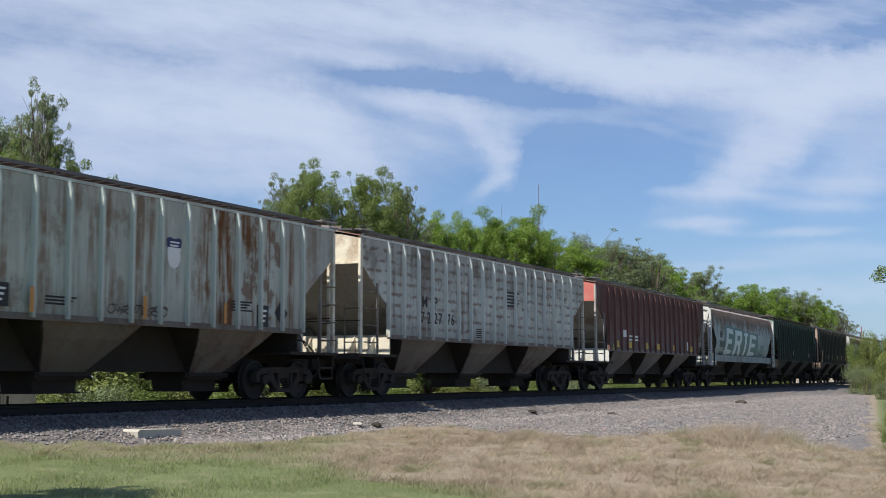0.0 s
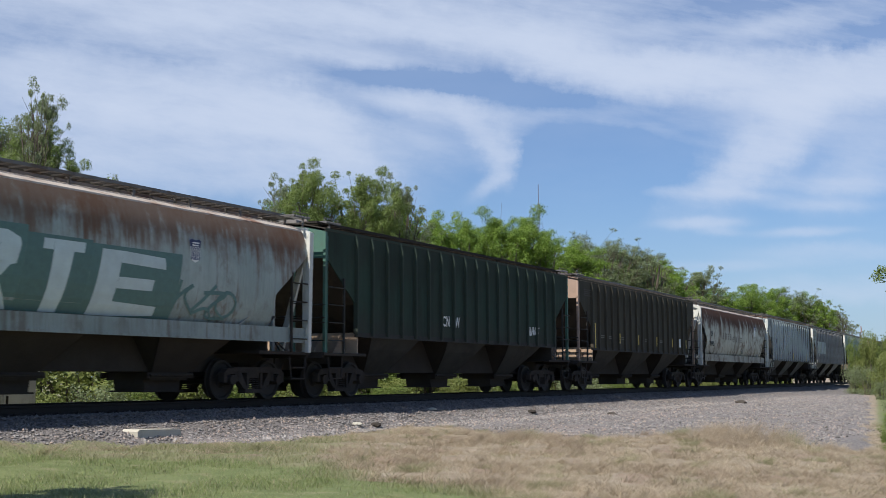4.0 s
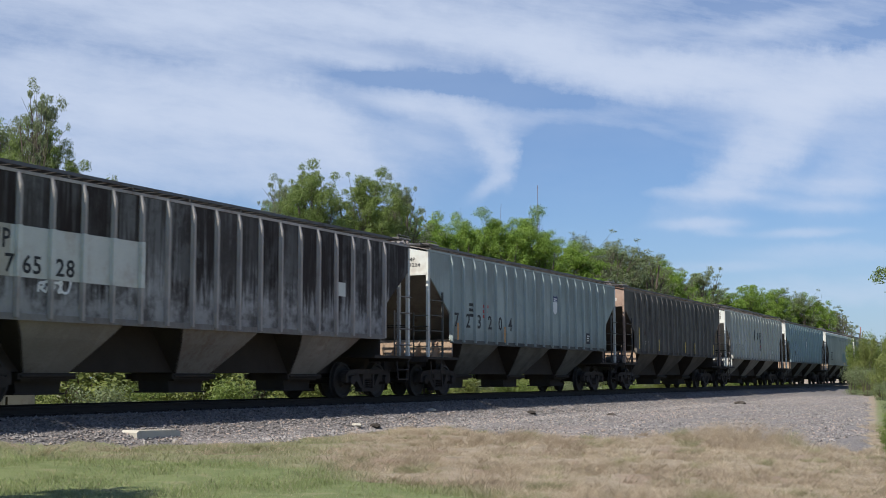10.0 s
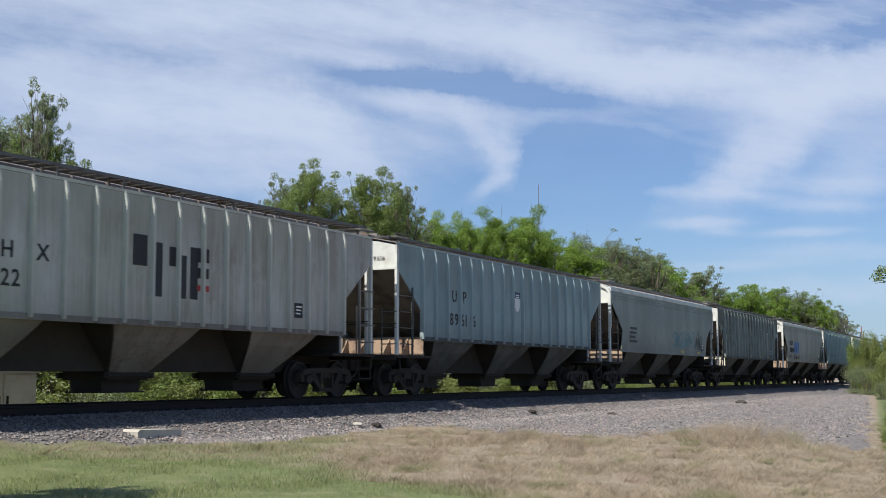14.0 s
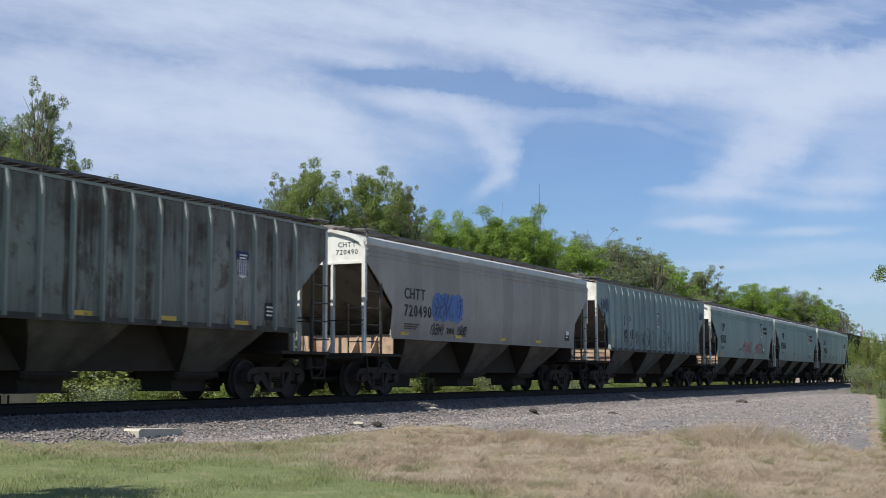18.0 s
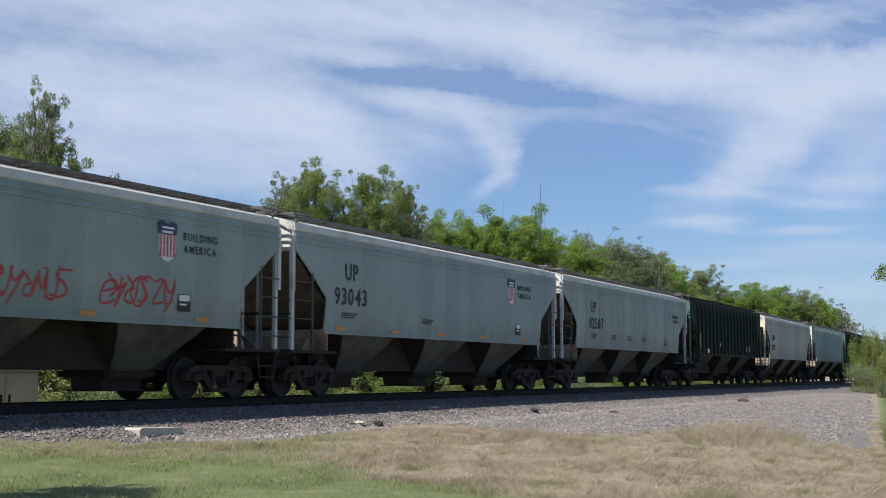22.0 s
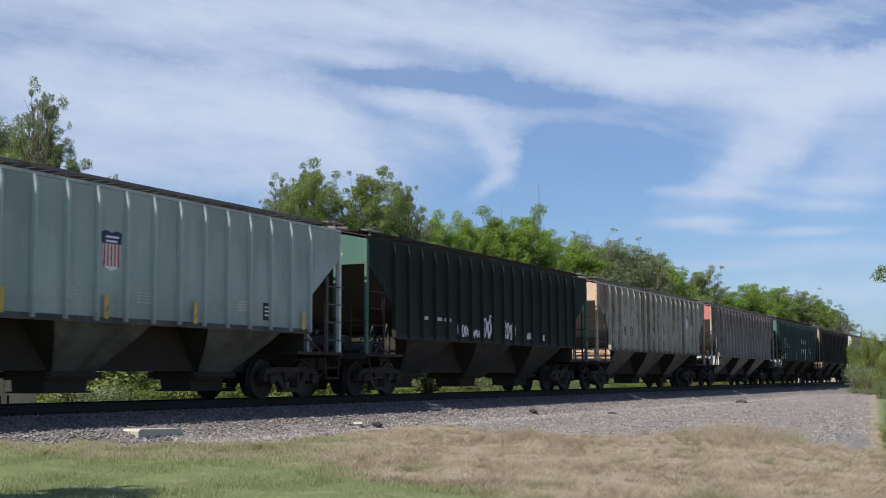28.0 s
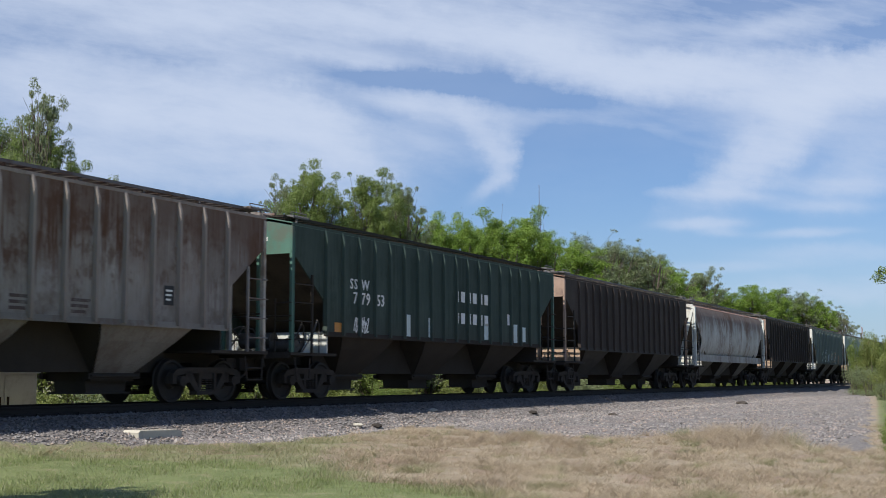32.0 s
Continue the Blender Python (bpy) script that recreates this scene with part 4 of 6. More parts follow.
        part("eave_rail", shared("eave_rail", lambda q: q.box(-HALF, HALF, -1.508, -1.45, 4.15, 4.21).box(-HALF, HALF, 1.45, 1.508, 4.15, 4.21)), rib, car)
    elif style == "smooth":
        part("eave_rail", shared("eave_band", lambda q: q.prism([(-1.565, 3.98), (-1.52, 3.95), (-1.50, 4.12), (-1.545, 4.14)], "x", -HALF, HALF)
                                 .prism([(1.565, 3.98), (1.52, 3.95), (1.50, 4.12), (1.545, 4.14)], "x", -HALF, HALF)), spec.get("band", paint), car)
        for z in (3.70, 3.83):
            for sign in (-1, 1):
                part("eave_ridge", shared("eave_ridge %.2f %d" % (z, sign), lambda q: q.prism([(sign * (face("smooth", z) - 0.01), z - 0.035), (sign * (face("smooth", z) + 0.022), z - 0.02),
                                                                                              (sign * (face("smooth", z) + 0.016), z + 0.02), (sign * (face("smooth", z) - 0.015), z + 0.035)], "x", -HALF, HALF)), paint, car)
    if spec.get("marks"):
        spec["marks"](car, style)
    return car


# -- paint schemes --
DARKROOF = plain("dusty_roof", (0.20, 0.18, 0.165), 0.7, 0.1, 0.3, 2.0, dirt=(0.13, 0.075, 0.05))
LIGHTROOF = plain("pale_grey_roof", (0.46, 0.47, 0.46), 0.65, 0.0, 0.2, 2.0, dirt=(0.30, 0.29, 0.27))
RUSTROOF = plain("rusty_roof", (0.20, 0.11, 0.075), 0.75, 0.1, 0.35, 2.0, dirt=(0.30, 0.27, 0.24))
PALEROOF = plain("pale_rusting_roof", (0.46, 0.40, 0.34), 0.7, 0, 0.25, 2.0, dirt=(0.22, 0.12, 0.075))
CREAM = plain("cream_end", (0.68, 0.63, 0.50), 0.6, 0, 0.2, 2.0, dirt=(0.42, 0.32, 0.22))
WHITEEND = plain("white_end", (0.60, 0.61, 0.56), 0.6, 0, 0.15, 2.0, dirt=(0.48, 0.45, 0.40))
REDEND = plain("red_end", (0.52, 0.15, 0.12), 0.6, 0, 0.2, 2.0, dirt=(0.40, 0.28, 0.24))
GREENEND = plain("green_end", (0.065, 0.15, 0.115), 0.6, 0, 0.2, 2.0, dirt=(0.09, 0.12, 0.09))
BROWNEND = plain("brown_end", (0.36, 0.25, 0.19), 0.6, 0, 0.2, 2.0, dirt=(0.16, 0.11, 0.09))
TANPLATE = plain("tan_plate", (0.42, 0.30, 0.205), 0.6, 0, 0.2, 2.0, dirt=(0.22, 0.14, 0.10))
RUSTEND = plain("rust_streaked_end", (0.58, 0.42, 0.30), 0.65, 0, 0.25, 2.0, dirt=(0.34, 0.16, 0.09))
CHALK = plain("faded_chalk", (0.16, 0.15, 0.12), 0.7, 0, 0.4, 8.0)
SMUDGE = plain("smudged_stencil", (0.075, 0.05, 0.045), 0.7, 0, 0.4, 8.0, dirt=(0.16, 0.14, 0.13))

for w in "0123456789ABCDEGHILMNOPRSTUWX":
    writing(w)


def between_posts(style, x):
    """The middle of the nearest bay between two posts."""
    if style != "rib":
        return x
    step = 13.8 / (RIBS[0] - 1)
    return -6.9 + step * (math.floor((x + 6.9) / step) + 0.5)


def badge(car, style, x, z, size=1.0, stripes=None, field=None):
    x = between_posts(style, x)
    size *= 0.85
    m = pose(x, -face(style, z), z) @ Matrix.Diagonal((size, 1, size, 1))
    part("badge_field", shield_mesh("field"), field or WHITE, car, m)
    part("badge_band", shield_mesh("band"), NAVY, car, m)
    part("badge_print", bar_row(2, 0.44, 0.055, 0.05), WHITE, car, m @ pose(0.02, -0.007, 0.29))
    if stripes:
        part("badge_stripes", shield_mesh("stripes"), stripes, car, m)


def plate(car, style, x, z, wide, high, mat, name="painted_panel", lift=0.0):
    if mat is BLACK and name == "painted_panel" and high >= 0.28 and wide < 0.6:
        part("small_print", bar_row(3, wide * 0.66, high * 0.10, high * 0.13), WHITE, car, pose(x, -face(style, z) - lift - 0.006, z + high * 0.3))
    me = shared("plate %.2f %.2f" % (wide, high), lambda q: q.box(-wide / 2, wide / 2, -0.005, 0, -high / 2, high / 2))
    return part(name, me, mat, car, pose(x, -face(style, z) - lift, z))


def bars(car, style, x, z, n=4, wide=0.5, high=0.035, mat=None):
    part("small_print", bar_row(n, wide, high, high * 0.8), mat or BLACK, car, pose(x, -face(style, z), z))


def markers(car, style, xs, z, high=0.35, mat=None, wide=0.10, lift=0.09):
    for x in xs:
        plate(car, style, x, z, wide, high, mat or YELLOW, "reflector", lift)


ROUND_STROKES = (((0.9, 0.8), (0.6, 1.0), (0.1, 0.8), (0.0, 0.3), (0.4, 0.0), (0.9, 0.3), (0.8, 0.8), (0.4, 0.9)),
          ((0.9, 0.9), (0.3, 1.0), (0.1, 0.7), (0.7, 0.5), (0.9, 0.2), (0.4, 0.0), (0.0, 0.15)),
          ((0.0, 0.0), (0.1, 0.9), (0.5, 1.0), (0.7, 0.6), (0.6, 0.0), (0.9, 0.1)),
          ((0.1, 1.0), (0.1, 0.0), (0.1, 0.4), (0.8, 1.0), (0.3, 0.5), (0.9, 0.0)))
SHARP_STROKES = (((0.0, 0.5), (0.8, 0.6), (0.6, 1.0), (0.1, 0.8), (0.1, 0.2), (0.5, 0.0), (1.0, 0.2)),
          ((0.0, 1.0), (0.3, 0.5), (0.8, 1.0), (0.4, 0.3), (0.1, -0.2)),
          ((0.0, 0.9), (0.9, 1.0), (0.4, 0.5), (0.1, 0.0), (1.0, 0.1)),
          ((0.1, 0.0), (0.3, 1.0), (0.6, 0.1), (0.7, 1.0), (1.0, 0.0)),
          ((0.1, 0.0), (0.2, 1.0), (0.8, 0.9), (0.7, 0.5), (0.2, 0.5), (0.9, 0.0)))


def scrawl(car, style, x0, x1, z0, z1, mat, seed, strokes=7, wide=0.05):
    """Sprayed tags: each quick stroke is one flat ribbon with the swing of a letter."""
    rnd = random.Random(seed)
    strokes = int(strokes * 1.6)
    step = (x1 - x0) / strokes
    for k in range(strokes):
        q = Shape()
        w, h = step * rnd.uniform(1.3, 2.1), (z1 - z0) * rnd.uniform(0.75, 1.0)
        left, foot, lean = x0 + step * k + rnd.uniform(-0.1, 0.1) * step, z0 + rnd.uniform(0, 0.15) * (z1 - z0), rnd.uniform(-0.05, 0.2)
        pts = [(left + w * (gx + rnd.uniform(-0.1, 0.1)) + lean * h * gz, foot + h * (gz + rnd.uniform(-0.08, 0.08))) for gx, gz in rnd.choice(rnd.choice((ROUND_STROKES, SHARP_STROKES)))]
        if k % 2:                # every other stroke runs across its neighbour upside down
            pts = [(2 * left + w - a, 2 * foot + h - b) for a, b in pts]
        for _ in range(2):       # round the corners of the stroke
            pts = [pts[0]] + [(a[0] * (1 - f) + b[0] * f, a[1] * (1 - f) + b[1] * f) for a, b in zip(pts, pts[1:]) for f in (0.25, 0.75)] + [pts[-1]]
        rows = []
        for i, (px, pz) in enumerate(pts):
            a, b = pts[max(0, i - 1)], pts[min(len(pts) - 1, i + 1)]
            t = Vector((b[0] - a[0], b[1] - a[1])).normalized()
            n, y = Vector((-t.y, t.x)) * wide / 2, -face(style, pz) - 0.002 - (k % 5) * 0.0006
            rows += [(px + n.x, y, pz + n.y), (px - n.x, y, pz - n.y)]
        q.add(rows, [(2 * i, 2 * i + 1, 2 * i + 3, 2 * i + 2) for i in range(len(pts) - 1)])
        me = bpy.data.meshes.new("sprayed_stroke")
        me.from_pydata(q.v, [], q.f)
        part("sprayed_stroke", me, mat, car)


def end_number(car, text, mat, style="rib", high=0.14, y=-0.95, z=3.72, top=""):
    """Numbers on the leading end."""
    high *= 0.78

    def put(t, zz):
        row, long = spread_letters(t)
        for ch, at, wide in row:
            part("end_number", writing(ch), mat, car, pose(-HALF + 0.018, y - (at - long / 2) * high / 0.7, zz, 90, 0, -90) @ Matrix.Diagonal((high / 0.7, high / 0.7, 1, 1)))
    put(text, z)
    if top:
        put(top, z + high * 1.5)


def m1(c, s):
    badge(c, s, 2.1, 3.12, 0.78)
    bars(c, s, 4.5, 2.2, 4, 0.8)
    bars(c, s, -1.0, 2.0, 3, 0.8)
    plate(c, s, -2.5, 1.96, 0.5, 0.42, BLACK)
    plate(c, s, 5.3, 1.9, 0.45, 0.5, BLACK)
    scrawl(c, s, 0.2, 1.9, 1.72, 1.95, SMUDGE, 3, 6, 0.025)
    markers(c, s, (-1.8, 1.2, 3.8), 1.9, 0.45, ORANGE)
    part("placard", shared("diamond", lambda q: q.prism([(-0.26, 0), (0, -0.3), (0.26, 0), (0, 0.3)], "y", -0.005, 0)), BLACK, c, pose(6.03, -1.507, 2.0))


def m2(c, s):
    letter(c, "M P", -4.4, 2.5, 0.32, BLACK, s, spacing=1.6)
    letter(c, "722776", -3.9, 2.05, 0.32, BLACK, s, spacing=1.6)
    bars(c, s, 1.6, 3.3, 5, 1.0, 0.06)
    plate(c, s, 5.3, 2.1, 0.3, 0.6, BLACK)
    bars(c, s, -1.0, 2.0, 5, 0.6)


def m3(c, s):
    markers(c, s, (-5.76, -4.06, -1.68, 0.12, 2.81, 5.9), 1.85, 0.28, YELLOW, 0.5, 0.0)
    bars(c, s, -4.0, 2.25, 2, 0.7, 0.08, WHITE)
    bars(c, s, -3.0, 2.25, 2, 0.7, 0.08, WHITE)
    plate(c, s, 5.2, 1.98, 0.36, 0.4, WHITE)
    plate(c, s, -4.7, 2.3, 0.5, 0.3, WHITE)
    end_number(c, "723519", WHITE, top="MP", high=0.18, y=-0.7)
    markers(c, s, (-6.5,), 1.72, 0.2, YELLOW)


def m4(c, s):
    letter(c, "MP", -5.95, 2.6, 0.34, BLACK, s)
    letter(c, "718592", -5.85, 2.1, 0.34, BLACK, s, squeeze=0.75, lift=0.004)
    bars(c, s, -5.6, 1.85, 2, 0.8)
    for k, (ch, x0, x1) in enumerate((("E", -4.95, -3.35), ("R", -2.85, -1.0), ("I", -0.55, 0.5), ("E", 0.95, 2.85))):
        q = Shape()
        glyph = {"E": [[(0, 0), (0.3, 0), (0.3, 1), (0, 1)], [(0.3, 0), (1, 0.02), (0.98, 0.2), (0.3, 0.22)], [(0.3, 0.42), (0.85, 0.42), (0.85, 0.6), (0.3, 0.6)], [(0.3, 0.8), (1, 0.78), (0.96, 0.98), (0.3, 1)]],
                 "R": [[(0, 0), (0.3, 0), (0.3, 1), (0, 1)], [(0.3, 0.8), (0.7, 0.8), (0.78, 1), (0.3, 1)], [(0.7, 0.5), (0.95, 0.55), (0.98, 0.9), (0.78, 1), (0.7, 0.8)], [(0.3, 0.42), (0.8, 0.42), (0.9, 0.6), (0.3, 0.6)], [(0.45, 0.42), (0.75, 0.42), (1.0, 0), (0.7, 0)]],
                 "I": [[(0.3, 0), (0.7, 0), (0.75, 1), (0.25, 1)], [(0, 0.85), (0.25, 0.85), (0.25, 1), (0, 1)], [(0.72, 0.85), (1, 0.85), (1, 1), (0.74, 1)]]}[ch]
        for shape in glyph:
            pts = [(x0 + a * (x1 - x0) + 0.24 * b, 1.70 + b * (1.45 - 0.06 * k)) for a, b in shape]
            rows = []            # each stroke bends with the side, in level slices
            low, high = min(z for x, z in pts), max(z for x, z in pts)
            for z in np.linspace(low + 0.001, high - 0.001, 7):
                cut = [p[0] + (z - p[1]) / (o[1] - p[1]) * (o[0] - p[0]) for p, o in zip(pts, pts[1:] + pts[:1]) if (p[1] - z) * (o[1] - z) < 0]
                rows += [(min(cut), -face(s, z) - 0.009, z), (max(cut), -face(s, z) - 0.009, z)]
            q.add(rows, [(2 * i, 2 * i + 1, 2 * i + 3, 2 * i + 2) for i in range(6)])
        me = bpy.data.meshes.new("sprayed_letter")
        me.from_pydata(q.v, [], q.f)
        part("sprayed_letter", me, PALE, c)
    # green ground sprayed behind the letters, one swathe after another
    for x0, x1, top in ((-5.42, -3.3, 3.3), (-3.3, -0.92, 3.22), (-0.92, 0.72, 3.1), (0.72, 3.35, 3.05)):
        q = Shape()
        rows = [(z, x0 + 0.14 * (z - 1.5), x1 + 0.14 * (z - 1.5)) for z in np.linspace(1.70, top, 6)]
        q.add([p for z, a, b in rows for p in ((a, -face(s, z) - 0.004, z), (b, -face(s, z) - 0.004, z))], [(2 * i, 2 * i + 1, 2 * i + 3, 2 * i + 2) for i in range(5)])
        me = bpy.data.meshes.new("sprayed_ground")
        me.from_pydata(q.v, [], q.f)
        part("sprayed_ground", me, GREENP, c)
    scrawl(c, s, 3.3, 5.2, 1.75, 2.5, GREENP, 5, 3, 0.08)
    badge(c, s, 3.97, 3.2, 0.6, NAVY)
    markers(c, s, (-7.6,), 1.5, 0.12, ORANGE, 0.3, 0.02)
    end_number(c, "718592", BLACK, y=-0.5)


def m5(c, s):
    letter(c, "CNW", -1.5, 2.0, 0.3, WHITE, s, squeeze=0.7)
    scrawl(c, s, 4.5, 5.5, 1.9, 2.2, WHITE, 2, 4, 0.04)


def m6(c, s):
    markers(c, s, (-6.72,), 2.1, 0.95)
    markers(c, s, (-3.69, -1.14, 1.58, 4.1, 6.5), 2.07, 0.4)
    bars(c, s, -7.3, 3.85, 4, 0.9, 0.04, WOODTIE)
    plate(c, s, 5.7, 2.1, 0.35, 0.4, WHITE)
    for x in (-5.6, -4.6, -3.0, 0.3, 2.6):
        bars(c, s, x, 2.15, 2, 0.45, 0.04, CHALK)
    end_number(c, "4777", YELLOW, y=-0.9, top="CNW")


def m7(c, s):
    letter(c, "UP", -6.05, 2.62, 0.28, BLACK, s)
    letter(c, "75905", -6.0, 2.12, 0.24, BLACK, s)
    for k in range(4):
        bars(c, s, -3.4 + k * 0.55, 2.85, 3, 0.3, 0.07, SMUDGE)
        bars(c, s, -0.9 + k * 0.6, 2.7, 3, 0.34, 0.06, SMUDGE)
    badge(c, s, 4.75, 3.2, 0.75)
    plate(c, s, 1.5, 1.98, 0.35, 0.3, BLACK)
    end_number(c, "75905", BLACK, y=-0.55, top="UP")
    scrawl(c, s, -7.4, -5.0, 1.40, 1.6, BLACK, 8, 6, 0.03)


def m8(c, s):
    letter(c, "M", -5.45, 2.66, 0.3, BLACK, s)
    letter(c, "722799", -4.9, 2.22, 0.3, BLACK, s, spacing=1.6)
    part("placard", shared("diamond_ring", lambda q: q.prism([(-0.3, 0), (0, -0.36), (0.3, 0), (0.22, 0), (0, -0.27), (-0.22, 0), (0, 0.27), (0.22, 0), (0.3, 0), (0, 0.36)], "y", -0.005, 0)), SMUDGE, c, pose(-1.6, -1.507, 2.1))
    for x in (-0.6, 0.5, 1.5):
        bars(c, s, x, 2.2, 4, 0.45, 0.05, SMUDGE)
    markers(c, s, (0.1, 5.4), 1.9, 0.5)
    end_number(c, "722799", BLACK, top="MP")


def m9(c, s):
    plate(c, s, -4.7, 2.76, 3.6, 0.92, WHITEEND)
    plate(c, s, -6.55, 2.76, 0.6, 0.92, CONCRETE, lift=0.003)
    cover = shared("post_cover", lambda q: q.box(-0.056, 0.056, -0.092, 0.0, -0.46, 0.46))
    corner = shared("corner_patch", lambda q: q.prism([(-6.98, 1.68), (-6.98, 4.14), (-8.33, 4.14), (-8.33, 3.54), (-7.0, 2.46)], "y", -1.508, -1.5))
    part("painted_panel", corner, bpy.data.materials["paint_grey_blotched"], c)
    for k in range(1, 6):
        part("painted_panel", cover, WHITEEND, c, pose(-6.9 + 13.8 / 17 * k, -1.5, 2.76))
    letter(c, "UP", -6.5, 2.8, 0.34, BLACK, s, spacing=1.0, squeeze=0.8, lift=0.01)
    letter(c, "76528", -5.6, 2.38, 0.32, BLACK, s, spacing=1.3, lift=0.01)
    plate(c, s, 4.7, 2.75, 0.5, 0.35, WHITEEND)
    scrawl(c, s, -5.6, -4.9, 2.05, 2.3, WHITE, 4, 3, 0.05)
    end_number(c, "UP 76528", BLACK, high=0.16, z=3.62)


def m10(c, s):
    for k, ch in enumerate("723204"):
        letter(c, ch, -6.5 + 0.812 * k, 2.05, 0.42, BLACK, s)
    bars(c, s, -5.4, 2.8, 3, 0.45, 0.09)
    bars(c, s, -4.4, 2.8, 3, 0.4, 0.09, RED)
    badge(c, s, 1.75, 3.15, 0.8)
    plate(c, s, 5.05, 2.0, 0.4, 0.4, BLACK)
    end_number(c, "723204", BLACK, top="MP")
    markers(c, s, (-6.6, -3.1), 1.9, 0.5, ORANGE)


def m11(c, s):
    for k, ch in enumerate("76730"):
        letter(c, ch, -6.5 + 0.812 * (k + 0.3), 2.35, 0.34, SMUDGE, s)
    letter(c, "U P", -5.3, 2.85, 0.3, SMUDGE, s, spacing=1.6)
    bars(c, s, -5.2, 2.1, 2, 0.5, 0.05, CONCRETE)
    markers(c, s, (-6.6,), 2.2, 0.9)
    markers(c, s, (-3.6, 0.9, 2.7, 6.5), 1.95, 0.5)
    end_number(c, "76730", WHITE, top="UP")


def m12(c, s):
    letter(c, "NAHX", -5.3, 2.62, 0.3, BLACK, s)
    letter(c, "100722", -5.2, 2.12, 0.3, BLACK, s)
    for x, z, w, h in ((-0.75, 3.05, 0.42, 0.62), (-0.22, 2.7, 0.3, 1.1), (0.25, 3.0, 0.2, 0.4), (0.55, 2.6, 0.3, 0.9), (0.95, 2.7, 0.25, 1.1), (1.25, 3.1, 0.4, 0.3), (1.25, 2.72, 0.4, 0.22)):
        plate(c, s, x, z, w, h, BLACK, "painted_block")
    plate(c, s, 1.25, 2.4, 0.42, 0.12, RED, "painted_block")
    plate(c, s, 4.9, 2.1, 0.35, 0.35, BLACK)
    end_number(c, "100722", BLACK, high=0.19, top="NAHX")


def m13(c, s):
    letter(c, "U P", -4.4, 2.75, 0.35, BLACK, s, spacing=1.6)
    letter(c, "89616", -4.3, 2.05, 0.36, BLACK, s, spacing=1.4, squeeze=0.95)
    badge(c, s, 0.1, 3.05, 0.8)
    end_number(c, "UP 89616", BLACK, high=0.17, y=-0.7)


def m14(c, s):
    scrawl(c, s, 0.5, 4.3, 1.85, 2.65, TEAL, 11, 6, 0.05)
    scrawl(c, s, 4.75, 5.8, 1.75, 2.7, BLACK, 12, 3, 0.045)
    plate(c, s, 6.15, 2.0, 0.42, 0.38, BLACK)
    markers(c, s, (2.5, 5.5), 1.7, 0.1, YELLOW, 0.5, 0.01)
    bars(c, s, -5.5, 2.6, 4, 1.0, 0.1)


def m15(c, s):
    letter(c, "U P", -6.1, 2.8, 0.34, BLACK, s, spacing=1.6)
    letter(c, "221438", -5.3, 2.18, 0.34, SMUDGE, s, spacing=1.5)
    badge(c, s, 4.85, 3.05, 0.75, NAVY)
    markers(c, s, (-0.06, 2.37, 4.86), 1.68, 0.15, YELLOW, 0.5, 0.0)
    plate(c, s, 5.93, 2.0, 0.4, 0.4, BLACK)
    end_number(c, "221438", BLACK, high=0.15, y=-0.6, top="UP")


def m16(c, s):
    letter(c, "CHTT", -5.72, 2.66, 0.3, BLACK, s)
    letter(c, "720490", -5.5, 2.18, 0.32, BLACK, s)
    bars(c, s, -5.8, 1.98, 3, 0.9, 0.035, SMUDGE)
    for k, x in enumerate((-4.3, -3.85, -3.35, -2.95)):
        q = Shape()
        pts = [(x + 0.36 * math.cos(a), 2.52 + (0.42 + 0.05 * math.sin(k * 3)) * math.sin(a)) for a in np.linspace(0, 6.283, 15)[:-1]]
        q.add([(a, -face(s, b) - 0.003 - 0.001 * k, b) for a, b in pts], [tuple(range(14))])
        me = bpy.data.meshes.new("sprayed_letter")
        me.from_pydata(q.v, [], q.f)
        part("sprayed_letter", me, BLUE, c)
    scrawl(c, s, -4.6, -2.7, 2.15, 2.9, NAVY, 31, 6, 0.04)
    scrawl(c, s, -4.65, -3.9, 1.7, 2.0, BLACK, 33, 4, 0.035)
    scrawl(c, s, -2.9, -2.3, 1.7, 2.0, BLACK, 34, 4, 0.035)
    letter(c, "2011", -3.4, 1.76, 0.18, BLACK, s)
    plate(c, s, 6.2, 2.0, 0.42, 0.4, BLACK)
    plate(c, s, 6.2, 2.08, 0.32, 0.12, WHITE, lift=0.004)
    markers(c, s, (-6.2, -2.8, 0.5, 3.5), 1.7, 0.09, YELLOW, 0.45, 0.01)
    end_number(c, "720490", BLACK, top="CHTT", high=0.17)


def m17(c, s):
    letter(c, "U P", -4.57, 2.62, 0.4, BLACK, s, spacing=1.6)
    letter(c, "90034", -4.23, 2.08, 0.38, BLACK, s, spacing=1.6)
    badge(c, s, 0.03, 3.05, 0.8, NAVY)
    scrawl(c, s, -5.0, -0.9, 1.68, 2.5, BLACK, 41, 10, 0.035)
    scrawl(c, s, 0.1, 2.3, 1.68, 2.5, BLACK, 42, 6, 0.03)
    scrawl(c, s, -7.9, -6.9, 2.95, 3.6, NAVY, 43, 5, 0.035)
    scrawl(c, s, 7.2, 8.0, 3.3, 3.7, NAVY, 44, 5, 0.03)
    markers(c, s, (-6.7, 6.55), 1.95, 0.5)
    plate(c, s, 5.2, 1.98, 0.36, 0.36, BLACK)
    end_number(c, "UP 90034", BLACK, y=-0.8, z=3.8)


